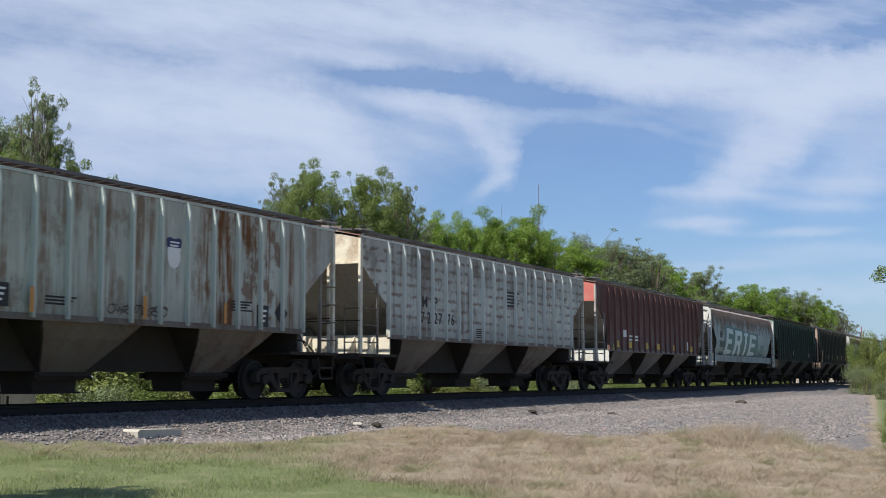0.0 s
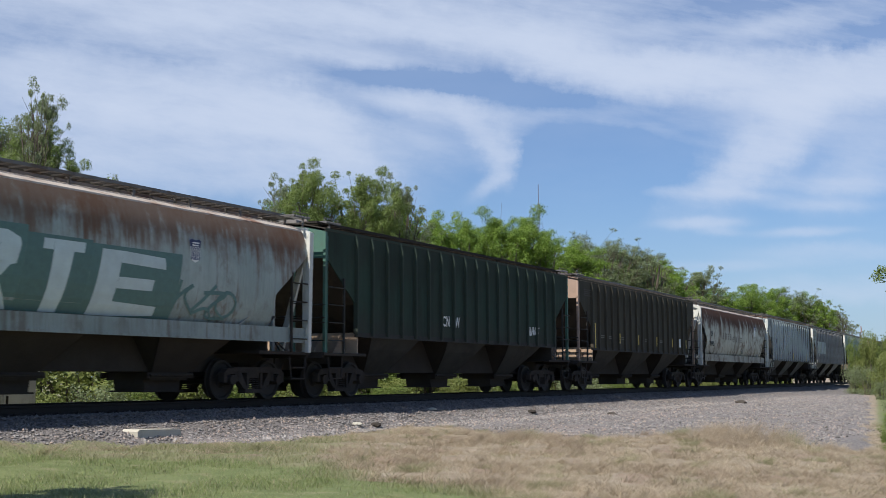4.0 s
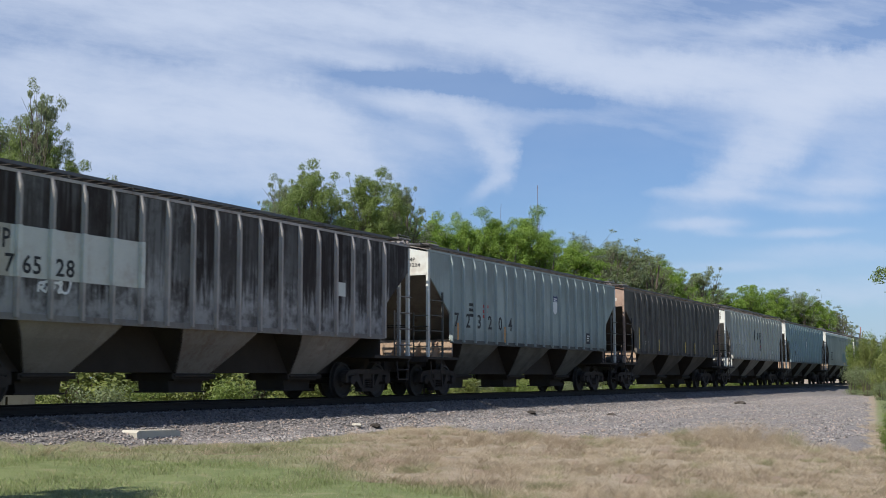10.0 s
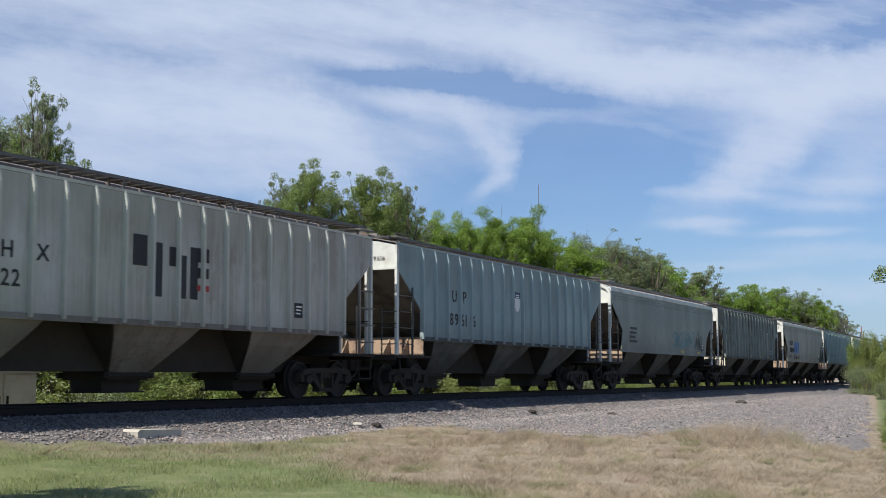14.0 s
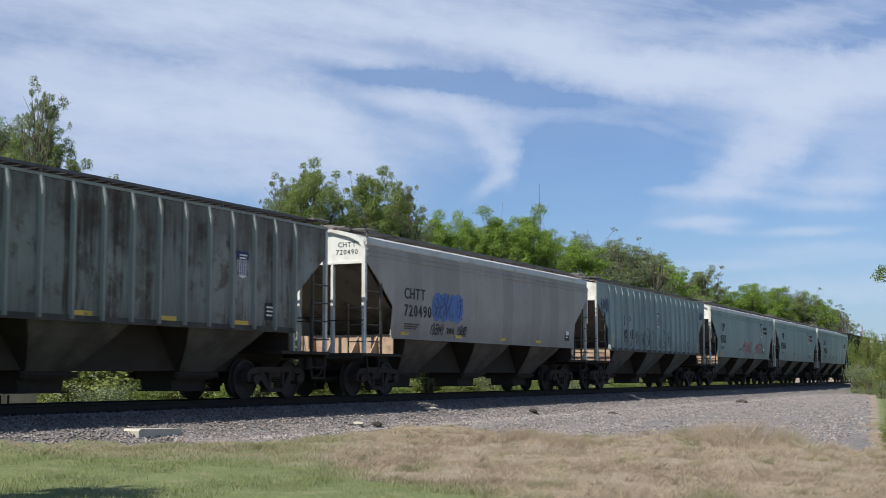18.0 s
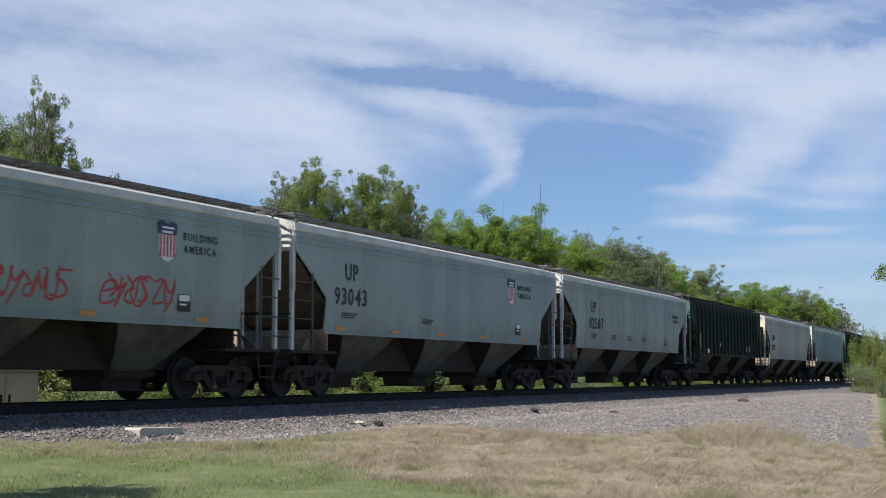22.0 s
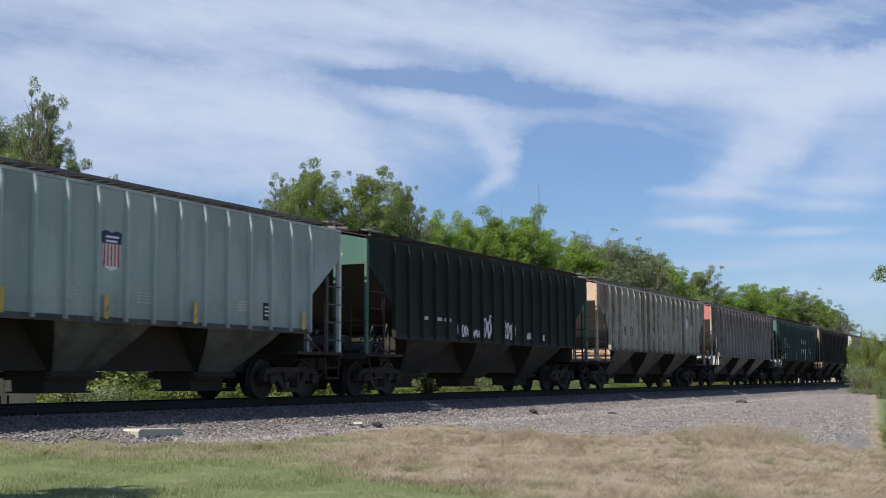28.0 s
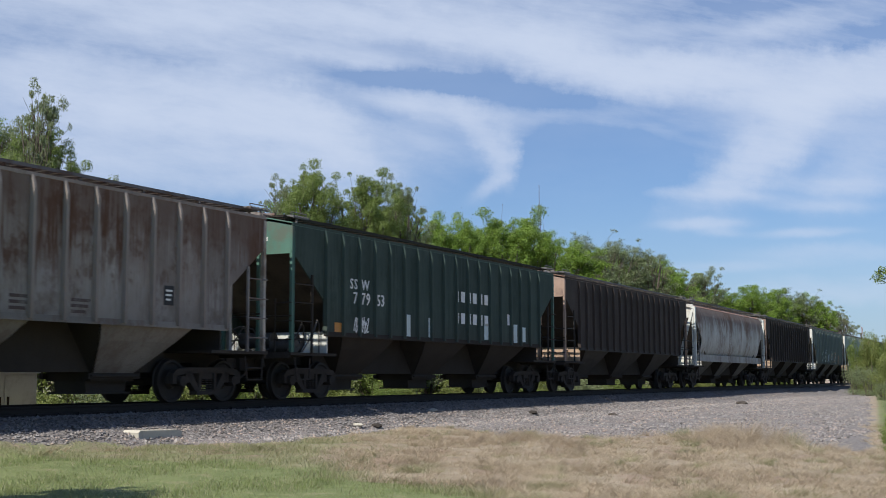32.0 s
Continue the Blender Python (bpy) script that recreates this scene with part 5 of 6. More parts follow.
def common_up(c, s, number, red=False):
    letter(c, "UP", -5.8, 2.92, 0.42, BLACK, s, squeeze=0.85)
    letter(c, number, -5.8, 2.3, 0.42, BLACK, s, squeeze=0.95)
    badge(c, s, 4.35, 3.3, 1.0, RED)
    letter(c, "BUILDING", 5.35, 3.32, 0.16, BLACK, s, squeeze=0.9)
    letter(c, "AMERICA", 5.35, 3.06, 0.16, BLACK, s, squeeze=0.9)
    plate(c, s, 4.96, 2.05, 0.42, 0.42, BLACK)
    plate(c, s, 4.96, 2.12, 0.34, 0.12, WHITE, lift=0.004)
    bars(c, s, -5.8, 2.1, 3, 0.8, 0.03, SMUDGE)
    bars(c, s, -1.5, 2.1, 3, 0.7, 0.03, SMUDGE)
    markers(c, s, (-6.2, -3.4, -0.6, 2.2, 5.6), 1.69, 0.09, ORANGE, 0.45, 0.015)


def m18(c, s):
    common_up(c, s, "93121")
    scrawl(c, s, -0.9, 1.5, 1.85, 2.5, RED, 51, 6, 0.045)
    scrawl(c, s, 2.4, 4.6, 1.85, 2.5, RED, 52, 6, 0.045)
    end_number(c, "93121", BLACK, y=-0.4, high=0.17, z=3.75, top="UP")


def m19(c, s):
    common_up(c, s, "93043")
    end_number(c, "93043", BLACK, y=-0.4, high=0.17, z=3.75, top="UP")


def m20(c, s):
    letter(c, "UP", -5.2, 2.92, 0.42, BLACK, s, squeeze=0.85)
    letter(c, "92507", -4.85, 2.3, 0.42, BLACK, s, squeeze=0.95)
    badge(c, s, 5.4, 3.1, 0.6, RED)
    letter(c, "BUILDING", 6.2, 3.12, 0.14, BLACK, s, squeeze=0.8)
    letter(c, "AMERICA", 6.2, 2.92, 0.14, BLACK, s, squeeze=0.8)
    plate(c, s, 4.7, 2.05, 0.36, 0.4, BLACK)
    for x in (-5.0, -2.6, -0.6, 1.4):
        bars(c, s, x, 2.12, 4, 0.6, 0.03, SMUDGE)
    seam = shared("panel_seam", lambda q: q.sheet([[Vector((x, -face("smooth", z) + 0.0075, z)) for x in (-0.009, 0.009)] for z, y in SIDES["smooth"]], (0, -0.003, 0)))
    for k in range(9):
        part("panel_seam", seam, c.children[0].material_slots[0].material, c, pose(-6.0 + k * 1.5, 0, 0))
    markers(c, s, (-6.2, -3.4, -0.6, 2.2, 5.6), 1.69, 0.09, ORANGE, 0.45, 0.015)


def m21(c, s):
    plate(c, s, -4.86, 1.76, 0.6, 0.2, WHITE)
    markers(c, s, (-6.72,), 2.2, 0.8)
    for x in (4.4, 5.1):
        plate(c, s, x, 2.0, 0.45, 0.45, BLACK)
        bars(c, s, x, 2.15, 3, 0.35, 0.03, WHITE)
    bars(c, s, -2.0, 2.2, 2, 0.5, 0.06, WHITE)


def m22(c, s):
    letter(c, "CMO", -6.0, 2.72, 0.32, BLACK, s)
    letter(c, "21571", -6.0, 2.1, 0.34, BLACK, s)
    bars(c, s, 4.9, 3.4, 4, 0.9, 0.05, CABINET)
    end_number(c, "21571", BLACK, y=-0.5, high=0.17, top="CMO")


def m23(c, s):
    letter(c, "U P", -4.55, 2.62, 0.4, BLACK, s, spacing=1.6)
    letter(c, "89719", -4.25, 2.08, 0.38, BLACK, s, spacing=1.6)
    badge(c, s, 0.1, 3.0, 0.95, RED)
    markers(c, s, (-6.7,), 2.0, 0.85)
    markers(c, s, (-5.23, -2.79, -0.19, 2.49, 6.55), 1.85, 0.45)
    for x in (-5.9, -1.0, 1.0, 4.3):
        bars(c, s, x, 2.2, 4, 0.45, 0.035, CABINET)
    plate(c, s, 5.2, 2.0, 0.35, 0.4, BLACK)
    end_number(c, "UP 89719", BLACK, y=-0.8, z=3.8)


def m24(c, s):
    for x in (-5.09, -4.2, -3.6):
        plate(c, s, x, 2.18, 0.45, 0.10, CABINET)
    scrawl(c, s, -2.95, -2.3, 1.72, 2.1, WHITE, 61, 4, 0.05)
    scrawl(c, s, -2.1, -1.5, 1.7, 2.0, WHITE, 62, 3, 0.05)
    scrawl(c, s, -1.2, -0.4, 1.72, 2.4, WHITE, 63, 4, 0.06)
    scrawl(c, s, 0.6, 1.4, 1.72, 2.3, WHITE, 64, 4, 0.06)
    scrawl(c, s, 2.4, 2.8, 1.75, 2.0, WHITE, 65, 3, 0.04)
    plate(c, s, 3.9, 1.85, 0.2, 0.2, WHITE)
    end_number(c, "178336", WHITE, y=-0.5, top="CNW")


def m25(c, s):
    letter(c, "U", -5.7, 2.75, 0.36, SMUDGE, s)
    letter(c, "75", -6.2, 2.2, 0.4, SMUDGE, s, spacing=1.5)
    letter(c, "993", -4.4, 2.2, 0.4, SMUDGE, s, spacing=1.3)
    letter(c, "UN", -1.2, 2.4, 0.55, SMUDGE, s, spacing=1.0)
    for k in range(4):
        plate(c, s, between_posts(s, 0.3 + 0.82 * k), 2.66, 0.12, 0.5, CHALK, "worn_letter")
        plate(c, s, between_posts(s, -1.6 + 0.82 * k), 1.98, 0.3, 0.26, CHALK, "worn_letter")
    badge(c, s, 5.2, 3.15, 0.8)
    plate(c, s, 5.75, 2.7, 0.3, 0.5, CABINET)
    bars(c, s, 4.6, 2.2, 5, 0.5, 0.05)
    end_number(c, "75993", BLACK, top="UP", y=-0.6)


def m26(c, s):
    letter(c, "M P", -5.9, 2.3, 0.3, BLACK, s, spacing=1.6)
    letter(c, "727557", -5.9, 1.75, 0.34, BLACK, s, spacing=1.2)
    plate(c, s, 5.0, 2.2, 0.3, 0.4, BLACK)
    for x in (-3.0, -1.0, 1.0, 2.5):
        bars(c, s, x, 2.0, 3, 0.5, 0.06, SMUDGE)
    end_number(c, "727557", WHITE, top="MP", y=-0.6)


def m27(c, s):
    letter(c, "SSW", -5.3, 2.8, 0.26, WHITE, s)
    letter(c, "77953", -5.0, 2.42, 0.3, WHITE, s)
    for z, n in ((2.95, 6), (2.3, 6)):
        for k in range(n):
            plate(c, s, 0.5 + k * 0.42, z, 0.26, 0.32, WHITE, "painted_block")
    plate(c, s, 4.4, 2.4, 0.32, 0.35, WHITE)
    for x, h in ((-2.6, 0.9), (-1.2, 0.8), (2.6, 0.7), (4.9, 0.9), (5.6, 0.7)):
        plate(c, s, x, 1.95, 0.3, h * 0.7, PALE, "worn_patch")
    scrawl(c, s, -5.5, -4.8, 1.65, 2.05, WHITE, 71, 6, 0.04)
    plate(c, s, -6.2, 1.75, 0.5, 0.3, ORANGE)
    end_number(c, "77953", WHITE, y=-0.55, z=3.8)


def m31(c, s):
    scrawl(c, s, -4.0, 4.0, 1.7, 2.6, PALE, 81, 9, 0.12)
    scrawl(c, s, 1.0, 5.0, 1.7, 2.6, ORANGE, 82, 5, 0.1)


DARKGREEN = (0.040, 0.056, 0.042)
SPECS = []


def add_car(**spec):
    SPECS.append(spec)


add_car(paint=car_paint("paint_grey_rusted", (0.439, 0.500, 0.439), (0.573, 0.610, 0.527), 0.95, (0.17, 0.07, 0.025), 0.15, 0.3, seed=1, patch=(3.2, 6.4)), low=car_paint("paint_rusted_low", (0.21, 0.19, 0.16), streak=0.5, seed=1.5), roof=RUSTROOF, end=CREAM, slope=PALESLOPE, marks=m1, ribs=17, label="pale grey covered hopper car with orange rust streaks")
add_car(paint=car_paint("paint_grey_blotched", (0.512, 0.550, 0.484), (0.666, 0.691, 0.599), 0.55, (0.12, 0.075, 0.05), 0.25, 0.35, 0.45, (0.14, 0.085, 0.06), seed=2, dashes=0.75), low=car_paint("paint_blotched_low", (0.25, 0.225, 0.19), streak=0.5, seed=2.5), roof=RUSTROOF, end=CREAM, slope=PALESLOPE, marks=m2, ribs=17, label="pale grey covered hopper car blotched with brown rust")
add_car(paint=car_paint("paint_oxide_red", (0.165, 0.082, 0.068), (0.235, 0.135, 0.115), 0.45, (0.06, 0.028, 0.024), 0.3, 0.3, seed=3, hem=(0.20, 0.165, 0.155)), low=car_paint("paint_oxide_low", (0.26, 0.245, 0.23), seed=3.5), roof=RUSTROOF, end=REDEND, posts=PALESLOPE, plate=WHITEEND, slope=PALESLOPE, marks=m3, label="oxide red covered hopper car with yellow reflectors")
add_car(style="round", paint=car_paint("paint_teal_rust_top", (0.286, 0.358, 0.341), (0.396, 0.462, 0.440), 0.55, (0.15, 0.075, 0.042), 0.85, 0.25, seed=4, bays=0), low=SOOT_SHADE, roof=PALEROOF, end=WHITEEND, posts=WHITEEND, slope=PALESLOPE, marks=m4, label="rounded pale grey hopper car, rust-topped, sprayed with big letters")
add_car(paint=car_paint("paint_dark_green", DARKGREEN, (0.04, 0.075, 0.055), 0.3, (0.02, 0.022, 0.018), 0.3, 0.4, seed=5), roof=SOOT_SHADE, boards=SOOT_SHADE, end=GREENEND, plate=TANPLATE, marks=m5, label="dark green covered hopper car with sooty roof")
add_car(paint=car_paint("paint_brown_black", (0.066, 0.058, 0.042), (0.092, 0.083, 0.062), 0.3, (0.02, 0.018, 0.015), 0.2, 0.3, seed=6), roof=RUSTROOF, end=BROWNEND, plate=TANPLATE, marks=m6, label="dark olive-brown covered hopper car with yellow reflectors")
add_car(style="round", paint=car_paint("paint_white_rusted", (0.45, 0.445, 0.37), (0.60, 0.59, 0.50), 0.65, (0.095, 0.042, 0.026), 1.0, 0.35, 0.7, (0.16, 0.085, 0.05), seed=7, bays=0), low=SOOT_SHADE, roof=PALEROOF, turned=True, end=WHITEEND, posts=WHITEEND, slope=PALESLOPE, marks=m7, label="rounded dirty white hopper car with heavy rust from the roof")
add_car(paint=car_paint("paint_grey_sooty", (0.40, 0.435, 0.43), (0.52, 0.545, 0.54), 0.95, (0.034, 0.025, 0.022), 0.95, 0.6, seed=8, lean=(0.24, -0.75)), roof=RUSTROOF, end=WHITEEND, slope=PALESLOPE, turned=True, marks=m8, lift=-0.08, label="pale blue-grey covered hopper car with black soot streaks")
add_car(paint=car_paint("paint_black_streaked", (0.024, 0.017, 0.015), (0.042, 0.033, 0.03), 0.3, (0.40, 0.41, 0.40), 0.0, 0.25, seed=9, hem=(0.40, 0.40, 0.39)), rib_paint=car_paint("paint_rib_dusty", (0.36, 0.335, 0.31), seed=9.2), low=car_paint("paint_grey_low", (0.27, 0.26, 0.24), seed=9.5), roof=SOOT_SHADE, end=WHITEEND, slope=PALESLOPE, turned=True, marks=m9, label="black-brown covered hopper car with pale streaks and white panel")
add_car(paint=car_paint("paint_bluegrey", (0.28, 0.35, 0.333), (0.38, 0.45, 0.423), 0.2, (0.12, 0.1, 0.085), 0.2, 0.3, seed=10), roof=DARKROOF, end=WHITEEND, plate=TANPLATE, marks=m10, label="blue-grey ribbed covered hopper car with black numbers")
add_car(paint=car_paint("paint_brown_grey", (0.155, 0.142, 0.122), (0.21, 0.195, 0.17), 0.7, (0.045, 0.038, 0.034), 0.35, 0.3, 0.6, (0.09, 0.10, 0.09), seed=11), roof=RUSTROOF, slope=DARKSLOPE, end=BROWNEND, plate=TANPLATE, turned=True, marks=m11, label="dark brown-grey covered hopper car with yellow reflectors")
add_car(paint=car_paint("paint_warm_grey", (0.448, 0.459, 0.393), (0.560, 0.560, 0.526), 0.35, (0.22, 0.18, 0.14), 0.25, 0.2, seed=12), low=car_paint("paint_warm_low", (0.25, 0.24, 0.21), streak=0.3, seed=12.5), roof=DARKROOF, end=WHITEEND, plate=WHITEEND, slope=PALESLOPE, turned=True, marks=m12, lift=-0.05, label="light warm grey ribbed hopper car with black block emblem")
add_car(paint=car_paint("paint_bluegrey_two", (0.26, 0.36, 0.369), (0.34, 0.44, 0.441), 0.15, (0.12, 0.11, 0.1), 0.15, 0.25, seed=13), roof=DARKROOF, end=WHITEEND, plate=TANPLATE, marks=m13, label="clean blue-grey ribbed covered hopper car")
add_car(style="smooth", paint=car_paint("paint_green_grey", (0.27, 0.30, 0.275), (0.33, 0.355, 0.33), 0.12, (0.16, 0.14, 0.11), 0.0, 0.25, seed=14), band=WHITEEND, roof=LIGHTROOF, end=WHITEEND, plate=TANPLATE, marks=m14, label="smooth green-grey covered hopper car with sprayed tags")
add_car(paint=car_paint("paint_teal_sooty", (0.23, 0.265, 0.235), (0.31, 0.335, 0.30), 0.8, (0.055, 0.038, 0.03), 0.45, 0.35, 0.8, (0.10, 0.07, 0.05), seed=15), roof=SOOT_SHADE, end=WHITEEND, plate=CREAM, turned=True, marks=m15, label="weathered teal-grey ribbed hopper car with dark stained top")
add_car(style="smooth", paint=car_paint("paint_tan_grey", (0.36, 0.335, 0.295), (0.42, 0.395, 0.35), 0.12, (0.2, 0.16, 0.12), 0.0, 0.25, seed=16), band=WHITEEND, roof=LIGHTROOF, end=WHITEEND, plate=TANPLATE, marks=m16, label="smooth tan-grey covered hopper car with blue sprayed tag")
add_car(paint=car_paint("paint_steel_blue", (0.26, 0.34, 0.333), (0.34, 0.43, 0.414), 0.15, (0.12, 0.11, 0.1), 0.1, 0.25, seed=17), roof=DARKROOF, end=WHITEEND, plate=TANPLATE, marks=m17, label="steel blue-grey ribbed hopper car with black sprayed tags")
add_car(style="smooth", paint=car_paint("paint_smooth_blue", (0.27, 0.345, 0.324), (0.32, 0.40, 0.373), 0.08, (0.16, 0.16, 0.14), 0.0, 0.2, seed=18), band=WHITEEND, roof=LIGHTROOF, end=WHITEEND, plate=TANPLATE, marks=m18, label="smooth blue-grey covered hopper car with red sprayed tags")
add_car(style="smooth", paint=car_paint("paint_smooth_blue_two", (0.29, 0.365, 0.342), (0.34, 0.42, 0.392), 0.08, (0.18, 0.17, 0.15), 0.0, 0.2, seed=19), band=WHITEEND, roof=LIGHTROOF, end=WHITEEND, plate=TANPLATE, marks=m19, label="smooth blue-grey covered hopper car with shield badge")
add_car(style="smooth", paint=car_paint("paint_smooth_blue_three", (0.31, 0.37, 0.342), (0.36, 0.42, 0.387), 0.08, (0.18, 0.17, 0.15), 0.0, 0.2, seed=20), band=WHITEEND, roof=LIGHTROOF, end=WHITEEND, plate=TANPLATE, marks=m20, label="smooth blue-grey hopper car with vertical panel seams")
add_car(paint=car_paint("paint_bottle_green", (0.017, 0.029, 0.021), (0.026, 0.040, 0.029), 0.3, (0.016, 0.022, 0.018), 0.2, 0.35, seed=21), roof=SOOT_SHADE, boards=SOOT_SHADE, end=GREENEND, plate=SOOT_SHADE, turned=True, marks=m21, label="bottle green covered hopper car, sooty, with black data panels")
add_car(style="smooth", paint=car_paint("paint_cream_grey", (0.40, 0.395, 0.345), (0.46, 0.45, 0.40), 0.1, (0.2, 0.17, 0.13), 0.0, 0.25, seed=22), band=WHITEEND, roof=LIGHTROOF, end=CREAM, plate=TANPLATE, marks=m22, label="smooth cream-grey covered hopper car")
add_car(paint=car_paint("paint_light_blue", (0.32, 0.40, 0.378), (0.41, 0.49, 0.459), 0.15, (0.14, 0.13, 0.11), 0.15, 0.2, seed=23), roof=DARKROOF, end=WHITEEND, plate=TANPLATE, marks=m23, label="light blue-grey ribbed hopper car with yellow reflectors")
add_car(paint=car_paint("paint_green_black", (0.020, 0.030, 0.023), (0.030, 0.042, 0.033), 0.35, (0.012, 0.015, 0.013), 0.3, 0.4, seed=24), roof=SOOT_SHADE, boards=SOOT_SHADE, end=GREENEND, plate=SOOT_SHADE, turned=True, marks=m24, label="dark green covered hopper car with white sprayed tags")
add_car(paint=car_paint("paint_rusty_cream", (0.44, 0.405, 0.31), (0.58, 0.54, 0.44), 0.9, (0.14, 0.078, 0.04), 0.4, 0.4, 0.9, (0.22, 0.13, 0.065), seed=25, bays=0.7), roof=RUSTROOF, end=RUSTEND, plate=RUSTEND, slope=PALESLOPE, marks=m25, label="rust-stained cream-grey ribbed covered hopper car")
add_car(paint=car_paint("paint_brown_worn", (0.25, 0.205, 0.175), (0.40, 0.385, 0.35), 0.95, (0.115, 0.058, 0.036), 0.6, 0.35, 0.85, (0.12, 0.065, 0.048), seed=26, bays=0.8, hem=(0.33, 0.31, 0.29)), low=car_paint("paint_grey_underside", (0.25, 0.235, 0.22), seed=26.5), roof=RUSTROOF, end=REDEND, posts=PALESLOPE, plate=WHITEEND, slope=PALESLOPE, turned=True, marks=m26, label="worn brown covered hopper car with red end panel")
add_car(paint=car_paint("paint_sea_green", (0.056, 0.082, 0.068), (0.085, 0.115, 0.098), 0.5, (0.025, 0.04, 0.032), 0.1, 0.3, seed=27), low=SOOT_SHADE, slope=DARKSLOPE, roof=GREENEND, boards=SOOT_SHADE, end=GREENEND, plate=WHITEEND, turned=True, marks=m27, label="sea green ribbed covered hopper car with white marks")
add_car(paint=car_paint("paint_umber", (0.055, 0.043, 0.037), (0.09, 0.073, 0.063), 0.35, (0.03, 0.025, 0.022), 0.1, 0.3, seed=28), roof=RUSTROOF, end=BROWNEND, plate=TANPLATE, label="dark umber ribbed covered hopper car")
add_car(style="round", paint=car_paint("paint_white_streaked", (0.44, 0.43, 0.40), (0.56, 0.55, 0.52), 0.6, (0.14, 0.065, 0.04), 0.7, 0.3, seed=29), roof=RUSTROOF, end=WHITEEND, label="dirty white covered hopper car with rust streaks")
add_car(paint=car_paint("paint_black_brown", (0.04, 0.034, 0.03), (0.065, 0.055, 0.05), 0.3, seed=30), roof=SOOT_SHADE, end=BROWNEND, plate=TANPLATE, label="black-brown ribbed covered hopper car")
add_car(paint=car_paint("paint_faded_green", (0.14, 0.18, 0.155), (0.22, 0.26, 0.23), 0.4, (0.06, 0.05, 0.04), 0.3, 0.3, seed=31), roof=DARKROOF, end=WHITEEND, marks=m31, label="faded green covered hopper car with large sprayed tags")
for k in range(9):       # the tail of the train, far off
    src = SPECS[(9, 5, 12, 16, 4, 27, 22, 10, 19)[k]]
    SPECS.append({a: b for a, b in src.items() if a != "marks"})

CORNERS = [-17.1, 0.905, 19.01, 36.831, 54.382, 72.234, 89.988, 107.622, 125.412, 143.288, 161.215, 179.271, 197.359, 215.2, 233.325, 251.865, 269.844,
           287.757, 305.099, 322.559, 340.167, 358.148, 376.178, 394.2, 412.1, 430.336, 448.159, 466.006, 483.988, 501.999, 519.918]
CORNERS += [519.918 + 17.9 * (k + 1) for k in range(9)]
TRAIN = []
for spec, corner in zip(SPECS, CORNERS):
    TRAIN.append((hopper_car("hopper", spec), corner + HALF))


# -- trees and scrub --
def leaf_cloud(rng, centres, radii, count, size, flat=0.75):
    """Small pointed leaves that clothe puffs of twigs, thickest on their outsides and tops."""
    share = radii ** 2
    k = rng.choice(len(centres), count, p=share / share.sum())
    way = rng.normal(0, 1, (count, 3))
    way[:, 2] += 0.25
    way /= np.linalg.norm(way, axis=1)[:, None]
    lump = 1 + 0.22 * np.sin(way[:, 0] * 5 + k) * np.sin(way[:, 1] * 4 + k * 2.0) + 0.16 * np.sin(way[:, 2] * 7 + k * 3.0)
    off = way * (radii[k] * lump * (0.35 + 0.65 * rng.rand(count) ** 0.45) + np.abs(rng.normal(0, 0.22, count)) * radii[k])[:, None]
    off[:, 2] *= flat
    p = centres[k] + off
    # the blades face outwards and up, with some disorder
    face_way = way + np.array((0, 0, 0.5)) + rng.normal(0, 0.55, (count, 3))
    a = np.cross(face_way, rng.normal(0, 1, (count, 3)))
    a /= np.linalg.norm(a, axis=1)[:, None] + 1e-9
    b = np.cross(face_way, a)
    b /= np.linalg.norm(b, axis=1)[:, None] + 1e-9
    s = size * rng.uniform(0.6, 1.4, (count, 1))
    v = np.stack([p - a * s, p + b * s * 0.5, p + a * s, p - b * s * 0.5], 1).reshape(-1, 3)
    me = bpy.data.meshes.new("crown")
    me.from_pydata(v.tolist(), [], np.arange(count * 4).reshape(-1, 4).tolist())
    return me


